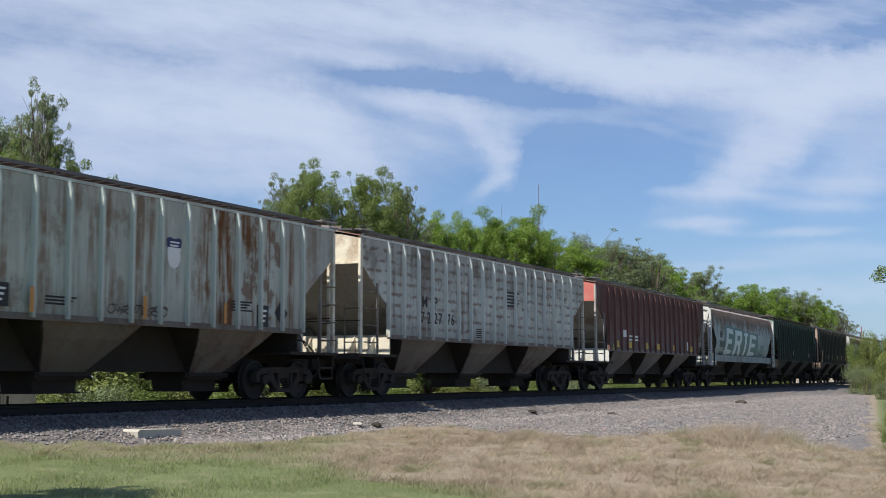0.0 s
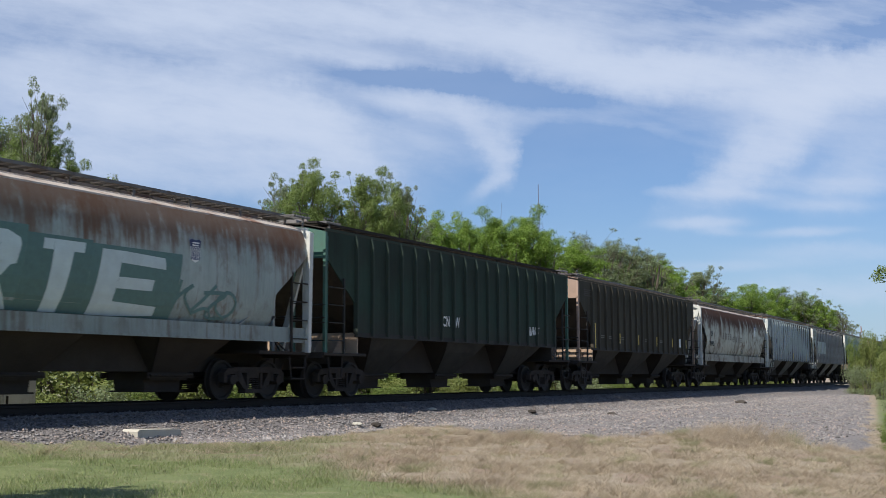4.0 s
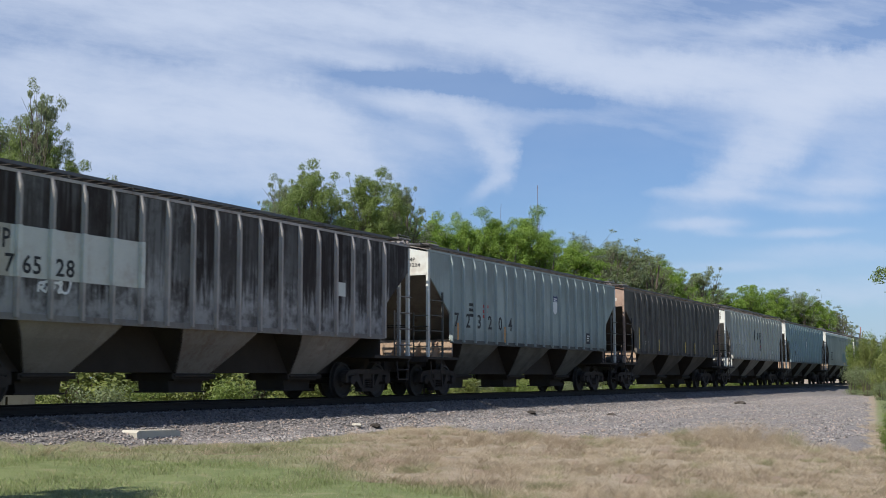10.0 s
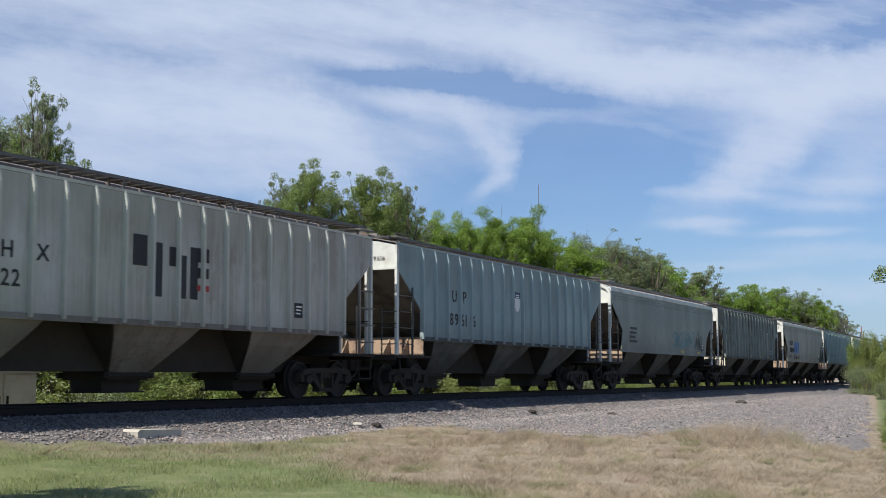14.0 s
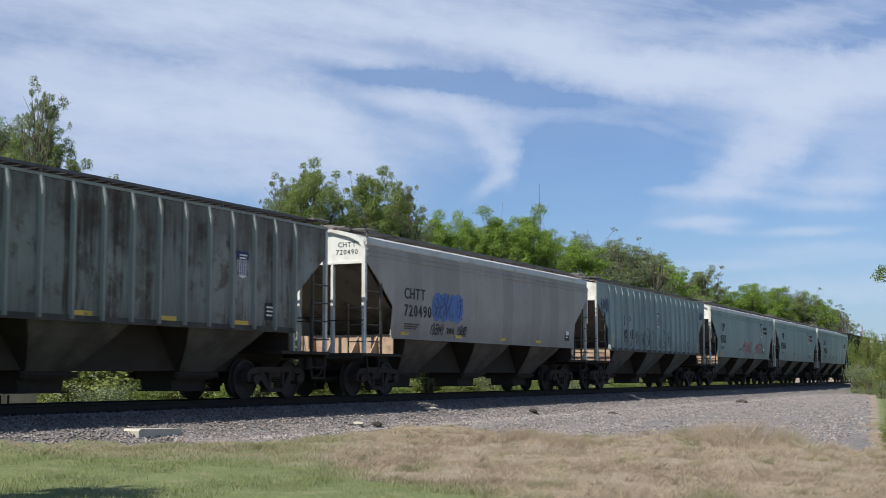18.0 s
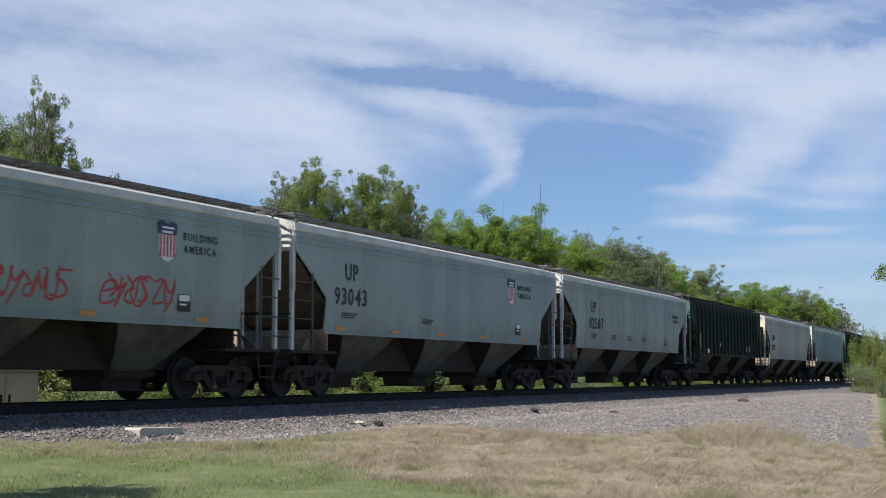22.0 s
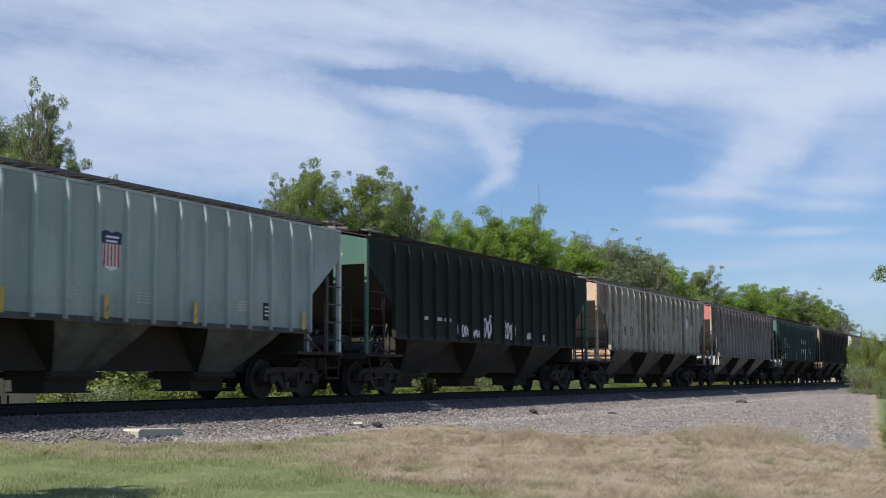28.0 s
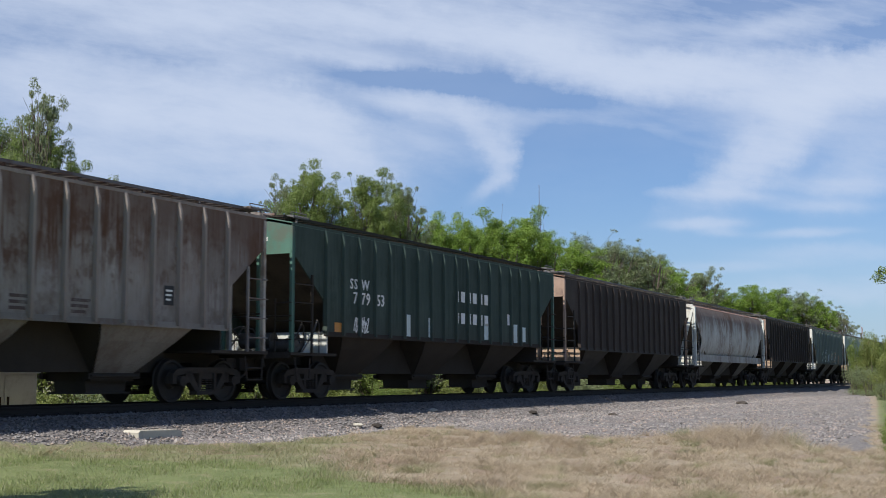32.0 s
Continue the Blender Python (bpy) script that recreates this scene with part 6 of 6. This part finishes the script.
def grow_tree(seed, high, spread, leaves, size, mat, label, bare=0.25, lean=0.0, name="tree", low=0.55, clumps=20, tight=0.05):
    """A tapered trunk, limbs that fill a rounded crown, twigs, and separate puffs of small leaves with sky between them."""
    rng = np.random.RandomState(seed)
    wood = Shape()
    tree = thing(name, label, name)
    p, r = Vector((0, 0, -0.4)), high * 0.014 + 0.03
    way = Vector((lean, 0, 1)).normalized()
    spine = [p.copy()]
    for i in range(7):
        q = p + way * high * 0.125
        wood.tube(p, q, r, 8, r * 0.82)
        p, r = q, r * 0.82
        way = (way + Vector(rng.normal(0, 0.09, 3))).normalized()
        spine.append(p.copy())
    dome = spread * 1.25
    tips, sizes = [], []
    for i in range(clumps):
        drop = (high * (0.89 - low)) * ((i + rng.rand()) / clumps) ** 1.1
        az = i * 2.39996 + rng.uniform(-0.4, 0.4)
        out = math.sqrt(max(0.12, 1 - (1 - min(1.0, drop / dome)) ** 2))
        far = rng.uniform(0.65, 1.05) if i % 4 else rng.uniform(0.1, 0.5)
        end = Vector((math.cos(az) * out * spread * far, math.sin(az) * out * spread * far, high * 0.89 - drop))
        h = min(0.9, max(0.12, (end.z / high) * 0.72 - 0.10 * rng.rand()))
        base = spine[min(6, int(h * 7.5))].lerp(spine[min(7, int(h * 7.5) + 1)], (h * 7.5) % 1)
        mid = base.lerp(end, 0.5) + Vector((0, 0, -0.04 * high * out))
        rr = high * 0.0045 * (1.2 - h) + 0.010
        wood.tube(base, mid, rr, 5, rr * 0.7).tube(mid, end, rr * 0.7, 5, rr * 0.3)
        girth = high * tight * rng.uniform(0.6, 1.25)
        sparse = rng.rand() < bare
        for j in range(7):
            b2 = mid.lerp(end, 0.35 + 0.65 * rng.rand())
            e2 = end + Vector(rng.normal(0, 1, 3)) * girth * 0.75 + Vector((0, 0, girth * 0.25))
            wood.tube(b2, e2, rr * 0.4, 3, rr * 0.15)
            tips.append(e2 if j else end)
            sizes.append(girth * rng.uniform(0.32, 0.6) * (0.55 if sparse else 1.0))
    part("trunk", wood.mesh("trunk", True), BARK, tree)
    crown = leaf_cloud(rng, np.array([tuple(t) for t in tips]), np.array(sizes), leaves, size)
    part("crown", crown, mat, tree)
    return tree


def plant(proto, px, depth, scale, turn=0.0, wide=1.0, group="trees behind the track", first=False):
    """Stand a copy of a tree at a bearing (in thousandths across) and depth from the eye."""
    x, y = px * depth, depth
    d, s = from_track([x], [y])
    z = float(ground_height(d)[0])
    m = pose(x, y, z, 0, 0, turn) @ Matrix.Diagonal((scale * wide, scale * wide, scale, 1))
    ob = copy_thing(proto, m)
    if group:
        ob["group"] = group
    return ob


def bearing(px):
    return (px - 784) / 2207.0


AIRY = grow_tree(11, 10, 1.3, 24000, 0.034, LEAF_GREY, "tall airy tree with grey-green spring leaves", 0.7, clumps=26, tight=0.055)
LEAFY = grow_tree(23, 10, 1.3, 62000, 0.036, LEAF_DARK, "tall broad-leaved tree in dark green leaf", 0.15, clumps=30, tight=0.06)
FRESH = grow_tree(35, 10, 1.3, 42000, 0.046, LEAF_FRESH, "round tree in bright fresh green leaf", 0.05, low=0.5, clumps=26, tight=0.065)
THIN = grow_tree(47, 10, 1.3, 24000, 0.04, LEAF_GREY, "thin-leaved tree with bare grey twigs showing", 0.5, low=0.45, clumps=30, tight=0.058)
MIXED = grow_tree(59, 10, 1.3, 36000, 0.045, LEAF_FRESH, "loose green tree with gaps in its crown", 0.25, 0.05, low=0.35, clumps=34, tight=0.06)
PROTOS = {"A": AIRY, "L": LEAFY, "F": FRESH, "T": THIN, "M": MIXED}
# bearing, depth, bearing of the top, kind, turn, half width (the same unit)
LEFT_STAND = [(54, 46, 104, 'A', 20, 40), (74, 47, 186, 'L', 80, 50), (2, 50, 170, 'T', 10, 44), (208, 46, 291, 'A', 40, 28), (-60, 50, 170, 'M', 10, 60),
              (-150, 52, 220, 'L', 50, 80), (488, 60, 287, 'A', 0, 38), (555, 58, 270, 'L', 130, 48), (515, 63, 345, 'M', 130, 46), (650, 60, 281, 'L', 210, 44),
              (706, 62, 290, 'A', 60, 38), (700, 64, 350, 'M', 20, 48), (735, 70, 362, 'T', 100, 40)]
MIDDLE_STAND = [(772, 78, 370, 'F', 10, 40), (826, 80, 374, 'F', 70, 32), (875, 82, 369, 'F', 150, 42), (930, 84, 367, 'F', 250, 44), (850, 92, 400, 'M', 30, 80),
                (965, 88, 395, 'F', 90, 34), (1018, 92, 423, 'F', 10, 48), (1030, 100, 405, 'T', 200, 44), (1085, 102, 410, 'T', 15, 42), (1150, 104, 424, 'T', 120, 42),
                (1120, 112, 440, 'M', 10, 70), (1182, 110, 465, 'M', 30, 32), (1206, 116, 468, 'A', 160, 26)]
RIGHT_STAND = [(1244, 118, 465, 'A', 240, 36), (1232, 126, 500, 'M', 80, 60), (1308, 130, 516, 'M', 33, 36), (1350, 132, 501, 'M', 140, 38), (1395, 138, 507, 'T', 60, 44),
               (1430, 142, 523, 'F', 10, 36), (1466, 150, 536, 'A', 20, 36), (1486, 158, 550, 'A', 110, 24), (1180, 150, 480, 'F', 70, 100), (1400, 190, 535, 'M', 20, 90),
               (1310, 170, 530, 'M', 20, 70)]
for px, depth, top, kind, turn, half in LEFT_STAND + MIDDLE_STAND + RIGHT_STAND:
    tall = 0.492 + (669 - top) / 2207 * depth + 1.0
    girth = half * (1.15 if kind in "ALF" else 1.3) / 2207 * depth / (1.5 * tall / 10)
    if girth < 1.35:
        plant(PROTOS[kind], bearing(px), depth, tall / 10, turn, girth)
    else:                # a broad stand is two trees
        for k in (-1, 1):
            plant(PROTOS[kind], bearing(px + k * half * 0.5), depth + 2 * k, tall / 10 * (1 - 0.02 * (k > 0)), turn + 130 * k, min(1.2, girth * 0.62))
# trees at the edge of the road, in front of the train's tail
ROADSIDE = grow_tree(71, 6.6, 2.6, 26000, 0.04, LEAF_DARK, "leafy tree leaning over the gravel edge", 0.1, low=0.62, clumps=40, tight=0.06)
plant(ROADSIDE, bearing(1716), 46, 1.13, 30, 1.1, "trees by the lawn")
PROTOS["R"] = ROADSIDE
# trees beside the lawn, out of sight, whose shade lies on the grass
for x, y, turn in ((-6.3, 11.9, 90),):
    plant(ROADSIDE, x / y, y, 0.75, turn, 0.62, "trees by the lawn")
for ob in PROTOS.values():
    for o in (*ob.children_recursive, ob):
        bpy.data.objects.remove(o)


def grow_bush(seed, mat, label, leaves=6500, size=0.034):
    rng = np.random.RandomState(seed)
    wood = Shape()
    bush = thing("bush", label, "bush")
    tips, sizes = [], []
    for i in range(15):
        az, out = rng.uniform(0, 6.283), rng.uniform(0.2, 0.9)
        end = Vector((math.cos(az) * out, math.sin(az) * out, rng.uniform(0.5, 1.25)))
        mid = end * 0.5 + Vector((0, 0, 0.12))
        wood.tube((0.1 * math.cos(az), 0.1 * math.sin(az), -0.1), mid, 0.018, 5, 0.012).tube(mid, end, 0.012, 4, 0.005)
        for f in (0.35, 0.7, 1.0):
            tips.append(mid.lerp(end, f))
            sizes.append(rng.uniform(0.16, 0.30))
        tips.append(Vector((mid.x * 1.3, mid.y * 1.3, 0.12)))
        sizes.append(0.22)
    part("stem", wood.mesh("stem"), BARK, bush)
    part("foliage", leaf_cloud(rng, np.array([tuple(t) for t in tips]), np.array(sizes), leaves, size), mat, bush)
    return bush


SCRUB = grow_bush(5, LEAF_SCRUB, "yellow-green scrub bush beyond the track")
SCRUB_TWO = grow_bush(9, LEAF_BUSH, "fresh green scrub bush beyond the track")
SCRUB_THREE = grow_bush(13, LEAF_GREY, "grey-green twiggy bush beyond the track", 3000)
rng = random.Random(4)
for k in range(60):
    s = -24 + k * 2.3 + rng.uniform(-0.8, 0.8)
    for row in range(3 if k < 40 and k % 2 else 2 if k < 40 else 1):
        x, y, z, h = on_track(s, -(6.5 + 4.0 * row + rng.uniform(0, 2.5)))
        d, _ = from_track([x], [y])
        size = rng.uniform(0.7, 1.2) * (1.0 + 0.9 * row) * (1.2 if row == 2 else 1)
        ob = copy_thing(rng.choice((SCRUB, SCRUB, SCRUB_TWO, SCRUB_THREE)), pose(x, y, float(ground_height(d)[0]), 0, 0, rng.uniform(0, 360)) @ Matrix.Diagonal((size * 1.3, size * 1.3, size, 1)))
        ob["group"] = "scrub beyond the track"
# bearing, depth, height scale, kind, breadth
EDGE_BUSHES = [(1513, 96, 3.0, SCRUB_TWO, 0.30), (1532, 95, 3.3, SCRUB, 0.34), (1556, 96, 3.3, SCRUB_TWO, 0.40), (1585, 94, 3.6, SCRUB, 0.45), (1506, 92, 1.5, SCRUB_THREE, 0.7), (1530, 88, 1.5, SCRUB_THREE, 0.8),
               (1566, 80, 2.1, SCRUB, 0.6), (1600, 72, 2.4, SCRUB, 0.7), (1556, 74, 0.8, SCRUB_THREE, 1.0), (1578, 62, 0.7, SCRUB_THREE, 1.1), (1583, 40, 0.55, SCRUB_THREE, 1.2), (1580, 29, 0.55, SCRUB_TWO, 1.0), (1566, 25.5, 0.35, SCRUB_TWO, 1.0)]
for k, (px, depth, size, proto, wide) in enumerate(EDGE_BUSHES):
    ob = plant(proto, bearing(px), depth, size, 70 * k, wide, "bushes by the gravel")
    ob["label"] = "leafy green bush at the edge of the gravel"
for proto in (SCRUB, SCRUB_TWO, SCRUB_THREE):
    for o in (*proto.children_recursive, proto):
        bpy.data.objects.remove(o)


# -- small things by the track --
def stand_on(x, y):
    d, s = from_track([x], [y])
    return float(ground_height(d)[0])


def cabinet():
    x, y, z, h = on_track(-6.4, -3.9)
    base = stand_on(x, y)
    box = thing("signal_cabinet", "grey metal trackside equipment cabinet", "cabinet")
    box.matrix_world = pose(x, y, base, 0, 0, math.degrees(h))
    part("body", shared("cabinet_body", lambda q: q.box(-1.0, 1.0, -0.45, 0.45, 0.12, 1.42)), CABINET, box)
    part("roof", shared("cabinet_roof", lambda q: q.prism([(-1.06, 1.42), (1.06, 1.42), (1.06, 1.46), (0.0, 1.54), (-1.06, 1.46)], "y", -0.5, 0.5)), CABINET, box)
    part("plinth", shared("cabinet_plinth", lambda q: q.box(-1.05, 1.05, -0.5, 0.5, -0.2, 0.12)), CONCRETE, box)
    for s in (-1, 1):
        d = part("door", shared("cabinet_door", lambda q: q.box(-0.47, 0.47, -0.47, -0.452, 0.2, 1.38)), CABINET, box, pose(0.5 * s, 0, 0))
        part("handle", shared("cabinet_handle", lambda q: q.box(-0.02, 0.02, -0.5, -0.47, 0.7, 0.9)), STEEL, d, pose(-0.38 * s, 0, 0))


def mast(px, depth, top, wide, name, label, mat, tip=None):
    x, y = bearing(px) * depth, depth
    base = stand_on(x, y)
    high = 0.492 + (669 - top) / 2207 * depth - base
    m = thing(name, label, "mast")
    m.matrix_world = pose(x, y, base)
    q = Shape()
    for k in range(3):
        a = 2.094 * k
        q.tube((wide * math.cos(a), wide * math.sin(a), -0.2), (wide * math.cos(a), wide * math.sin(a), high * 0.9), wide * 0.22, 5)
    n = max(4, int(high / (wide * 5)))
    for i in range(n):
        for k in range(3):
            a, b = 2.094 * k, 2.094 * (k + 1)
            q.tube((wide * math.cos(a), wide * math.sin(a), high * 0.9 * i / n), (wide * math.cos(b), wide * math.sin(b), high * 0.9 * (i + 1) / n), wide * 0.1, 4)
    part("lattice", q.mesh("lattice"), mat, m)
    part("aerial", Shape().tube((0, 0, high * 0.88), (0, 0, high), wide * 0.25, 6).mesh("aerial"), tip or mat, m)


def stone_block():
    slab = thing("concrete_slab", "weathered flat concrete slab lying in the ballast", "slab")
    sh = Shape()
    sh.prism([(-0.62, -0.14), (0.60, -0.16), (0.63, 0.0), (0.58, 0.05), (-0.58, 0.06), (-0.64, 0.02)], "y", -0.32, 0.30)
    part("block", sh.mesh("block"), CONCRETE, slab)
    slab.matrix_world = pose(-5.56, 23.6, -0.50, 1, 1, 64)


def rubble():
    rng = np.random.RandomState(8)
    for x, y, size, mat in ((-2.03, 29.6, 0.12, CONCRETE), (-1.62, 30.2, 0.13, SOOT_SHADE), (2.76, 39.2, 0.15, SOOT_SHADE), (5.6, 41.8, 0.14, WOODTIE), (14.1, 59.5, 0.22, WOODTIE),
                                    (-0.3, 34.4, 0.10, CONCRETE)):
        bm = bmesh.new()
        bmesh.ops.create_icosphere(bm, subdivisions=2, radius=1)
        for v in bm.verts:
            v.co *= 1 + rng.uniform(-0.22, 0.22)
            v.co.z *= 0.45
            v.co.x *= 1.3
        me = bpy.data.meshes.new("chunk")
        bm.to_mesh(me)
        bm.free()
        me.materials.append(mat)
        ob = tagged(new("rock", me), "loose chunk of rubble lying on the ballast", "rock", "rubble by the track")
        ob.matrix_world = pose(x, y, stand_on(x, y) + size * 0.25, 0, 0, rng.uniform(0, 180)) @ Matrix.Diagonal((size, size, size, 1))


cabinet()
mast(955, 210, 325, 0.2, "radio_mast", "thin grey lattice radio mast beyond the trees", MASTGREY)
mast(1523, 240, 580, 0.35, "signal_mast", "short distant lattice mast with red top", MASTGREY, REDMAST)
stone_block()
rubble()


# -- ballast stones and grass, uncountable --
def scatter_stones():
    rng = np.random.RandomState(3)
    s = np.concatenate([-17 + 47 * rng.rand(26000) ** 1.15, rng.uniform(-16, 60, 8000), -10 + 72 * rng.rand(30000) ** 1.3])
    d = np.concatenate([rng.uniform(1.0, 3.5, 26000), rng.uniform(1.2, 4.0, 8000), rng.uniform(3.0, 13, 30000)])
    h = np.interp(s, LINE_S, LINE_T)
    x = np.interp(s, LINE_S, LINE_X) + np.sin(h) * d
    y = np.interp(s, LINE_S, LINE_Y) - np.cos(h) * d
    stones, _ = zones(x, y, d)
    keep = stones > rng.uniform(0.35, 0.75, len(x))
    x, y, d = x[keep], y[keep], d[keep]
    n = len(x)
    size = rng.uniform(0.018, 0.04, n) * np.where(rng.rand(n) > 0.97, 1.6, 1.0)
    z = ground_height(d) + rng.uniform(0.0, 0.015, n)
    dirs = np.array([(1, 0, 0), (-1, 0, 0), (0, 1, 0), (0, -1, 0), (0, 0, 1), (0, 0, -1)], float)
    v = dirs[None] * rng.uniform(0.65, 1.35, (n, 6, 1)) * np.stack([np.ones(n), rng.uniform(0.6, 1.1, n), rng.uniform(0.5, 0.9, n)], 1)[:, None, :]
    v += rng.normal(0, 0.12, (n, 6, 3))
    a = rng.uniform(0, 6.283, n)
    c, sn = np.cos(a)[:, None], np.sin(a)[:, None]
    v = np.stack([v[..., 0] * c - v[..., 1] * sn, v[..., 0] * sn + v[..., 1] * c, v[..., 2]], -1) * size[:, None, None]
    v += np.stack([x, y, z], 1)[:, None, :]
    tri = np.array([(0, 2, 4), (2, 1, 4), (1, 3, 4), (3, 0, 4), (2, 0, 5), (1, 2, 5), (3, 1, 5), (0, 3, 5)])
    f = (np.arange(n) * 6)[:, None, None] + tri[None]
    me = bpy.data.meshes.new("ballast_stones")
    me.from_pydata(v.reshape(-1, 3).tolist(), [], f.reshape(-1, 3).tolist())
    dust = np.repeat(brake_dust(x, y, d), 6)
    me.color_attributes.new("dust", "FLOAT_COLOR", "POINT").data.foreach_set("color", np.stack([dust] * 4, 1).ravel())
    mat, g, sh = material("ballast_pieces")
    isl = g.add("ShaderNodeNewGeometry").outputs["Random Per Island"]
    col = g.mix(isl, (0.11, 0.10, 0.095, 1), (0.365, 0.338, 0.32, 1))
    col = g.mix(g.ramp(g.math("FRACT", g.math("MULTIPLY", isl, 17.3)), 0.8, 0.9), col, (0.40, 0.32, 0.27, 1))
    shade_fac = g.add("ShaderNodeAttribute", attribute_name="dust").outputs["Fac"]
    # same painted shade on the loose stones
    col = g.mix(g.math("MULTIPLY", shade_fac, 0.62), col, (0.06, 0.05, 0.045, 1))
    g.link(col, sh.inputs["Base Color"])
    sh.inputs["Roughness"].default_value = 0.9
    me.materials.append(mat)
    tagged(new("ballast_stones", me), "crushed grey and pinkish ballast stones", "gravel", kind="stuff")


def blades(name, label, x, y, d, high, wide, lean, mat, rng, away=None):
    n = len(x)
    a, b = rng.uniform(0, 6.283, n), rng.uniform(0, 6.283, n)
    if away is not None:
        b = away
    z = ground_height(d) - 0.02
    base = np.stack([x, y, z], 1)
    side = np.stack([np.cos(a), np.sin(a), np.zeros(n)], 1) * wide[:, None] / 2
    tilt = np.stack([np.cos(b), np.sin(b), np.zeros(n)], 1) * (lean * high)[:, None]
    up = np.stack([np.zeros(n), np.zeros(n), high], 1)
    mid = base + up * 0.55 + tilt * 0.35
    tip = base + up + tilt
    v = np.stack([base - side, base + side, mid - side * 0.7, mid + side * 0.7, tip], 1).reshape(-1, 3)
    k = (np.arange(n) * 5)[:, None]
    quads, tris = (k + np.array([0, 1, 3, 2])).tolist(), (k + np.array([2, 3, 4])).tolist()
    me = bpy.data.meshes.new(name)
    me.from_pydata(v.tolist(), [], quads + tris)
    me.materials.append(mat)
    tagged(new(name, me), label, "grass", kind="stuff")


def tall_stand(x, y):
    """Where the straw stands tallest."""
    return np.exp(-(((x - 7.0) / 1.5) ** 2 + ((y - 28.5) / 2.6) ** 2)) + 0.45 * np.exp(-(((x - 1.6) / 1.2) ** 2 + ((y - 26.5) / 1.6) ** 2))


def scatter_grass():
    rng = np.random.RandomState(6)
    n = 300000
    y = 13 + 27 * rng.rand(n) ** 1.5
    x = y * rng.uniform(-0.37, 0.38, n)
    d, s = from_track(x, y)
    stones, lawn = zones(x, y, d)
    free = stones < rng.uniform(0.05, 0.55, n)
    x, y, d, lawn = x[free], y[free], d[free], lawn[free]
    clump = soft_noise(x, y, 1.6, 7) + 0.7 * soft_noise(x, y, 0.55, 8)
    pick = lawn + rng.normal(0, 0.16, len(x))
    green, mixed, dry = pick > 0.8, (pick <= 0.8) & (pick > 0.25), pick <= 0.25
    patch = soft_noise(x, y, 2.2, 9) + 0.6 * soft_noise(x, y, 0.8, 10)
    mixed |= dry & (patch > 0.40)
    dry &= ~mixed
    for name, label, sel, lo, hi, lean, mat in (("lawn_grass", "short mown green lawn grass", green, 0.025, 0.06, 0.7, BLADE_GREEN),
                                                ("verge_grass", "rough half-dry green and tan grass", mixed, 0.04, 0.11, 1.0, BLADE_MIXED),
                                                ("dry_grass", "flattened dry straw-coloured grass", dry, 0.025, 0.07, 3.2, BLADE_DRY)):
        m = sel.sum()
        high = rng.uniform(lo, hi, m) * (1 + 0.45 * clump[sel])
        blades(name, label, x[sel], y[sel], d[sel], np.maximum(high, 0.02), rng.uniform(0.004, 0.010, m), lean * rng.uniform(0.3, 1.2, m), mat, rng)
    # tufts: blades that spread from one root
    n = 5200
    ty = 14.5 + 24 * rng.rand(n) ** 1.3
    tx = ty * rng.uniform(-0.37, 0.38, n)
    td, s = from_track(tx, ty)
    stones, lawn = zones(tx, ty, td)
    free = (stones < rng.uniform(0.1, 0.9, n)) & (lawn + rng.normal(0, 0.12, n) < 0.42)
    tx, ty, td = tx[free], ty[free], td[free]
    bulk = rng.uniform(0.35, 1.0, len(tx)) ** 1.6 + 2.0 * tall_stand(tx, ty) * rng.uniform(0.5, 1.0, len(tx))
    weight = bulk / bulk.sum()
    green = (soft_noise(tx, ty, 2.2, 9) + 0.6 * soft_noise(tx, ty, 0.8, 10) + rng.normal(0, 0.2, len(tx))) > 0.62
    for name, label, want, count, mat in (("straw_tufts", "standing tufts of pale dry straw", ~green, 105000, BLADE_STRAW), ("weed_tufts", "low green weed tufts among the straw", green, 16000, BLADE_MIXED)):
        k = rng.choice(len(tx), count, p=weight * want / (weight * want).sum())
        r, a = np.abs(rng.normal(0, 0.055, count)) * (0.6 + bulk[k]), rng.uniform(0, 6.283, count)
        high = rng.uniform(0.03, 0.14, count) * (0.4 + bulk[k]) * (1 + 0.9 * tall_stand(tx, ty)[k])
        comb = soft_noise(tx, ty, 1.1, 12) * 5.0 + rng.normal(0, 0.5, len(tx))          # wind and rain have laid each tuft its own way
        a = np.where(rng.rand(count) < 0.6, comb[k] + rng.normal(0, 0.45, count), a)
        blades(name, label, tx[k] + r * np.cos(a), ty[k] + r * np.sin(a), td[k], high, rng.uniform(0.003, 0.008, count), rng.uniform(0.5, 2.4, count) / (0.6 + 0.5 * bulk[k]), mat, rng, a + rng.normal(0, 0.35, count))


scatter_stones()
scatter_grass()


# -- how things move --
SPEED, GAIN = 13.75, 0.0204


def run(t):
    """How far the train has come at t seconds."""
    return SPEED * t + GAIN * t * t / 2


def car_pose(s):
    a, b = on_track(s - TRUCK_AT), on_track(s + TRUCK_AT)
    return pose((a[0] + b[0]) / 2, (a[1] + b[1]) / 2, 0, 0, 0, math.degrees(math.atan2(b[1] - a[1], b[0] - a[0])))


def motions():
    for car, s0 in TRAIN:
        walk(car, [(t, car_pose(s0 - run(t))) for t in range(33)])
    turning = {}
    for w, a in WHEELS:
        if a not in turning:
            walk(w, [(k / FPS, pose(a, 0, 0.457, 0, -math.degrees(run(k / FPS) / 0.457), 0)) for k in range(32 * FPS + 1)])
            turning[a] = w.animation_data
        else:
            w.rotation_mode = "QUATERNION"
            w.animation_data_create().action = turning[a].action
            w.animation_data.action_slot = turning[a].action_slot


motions()
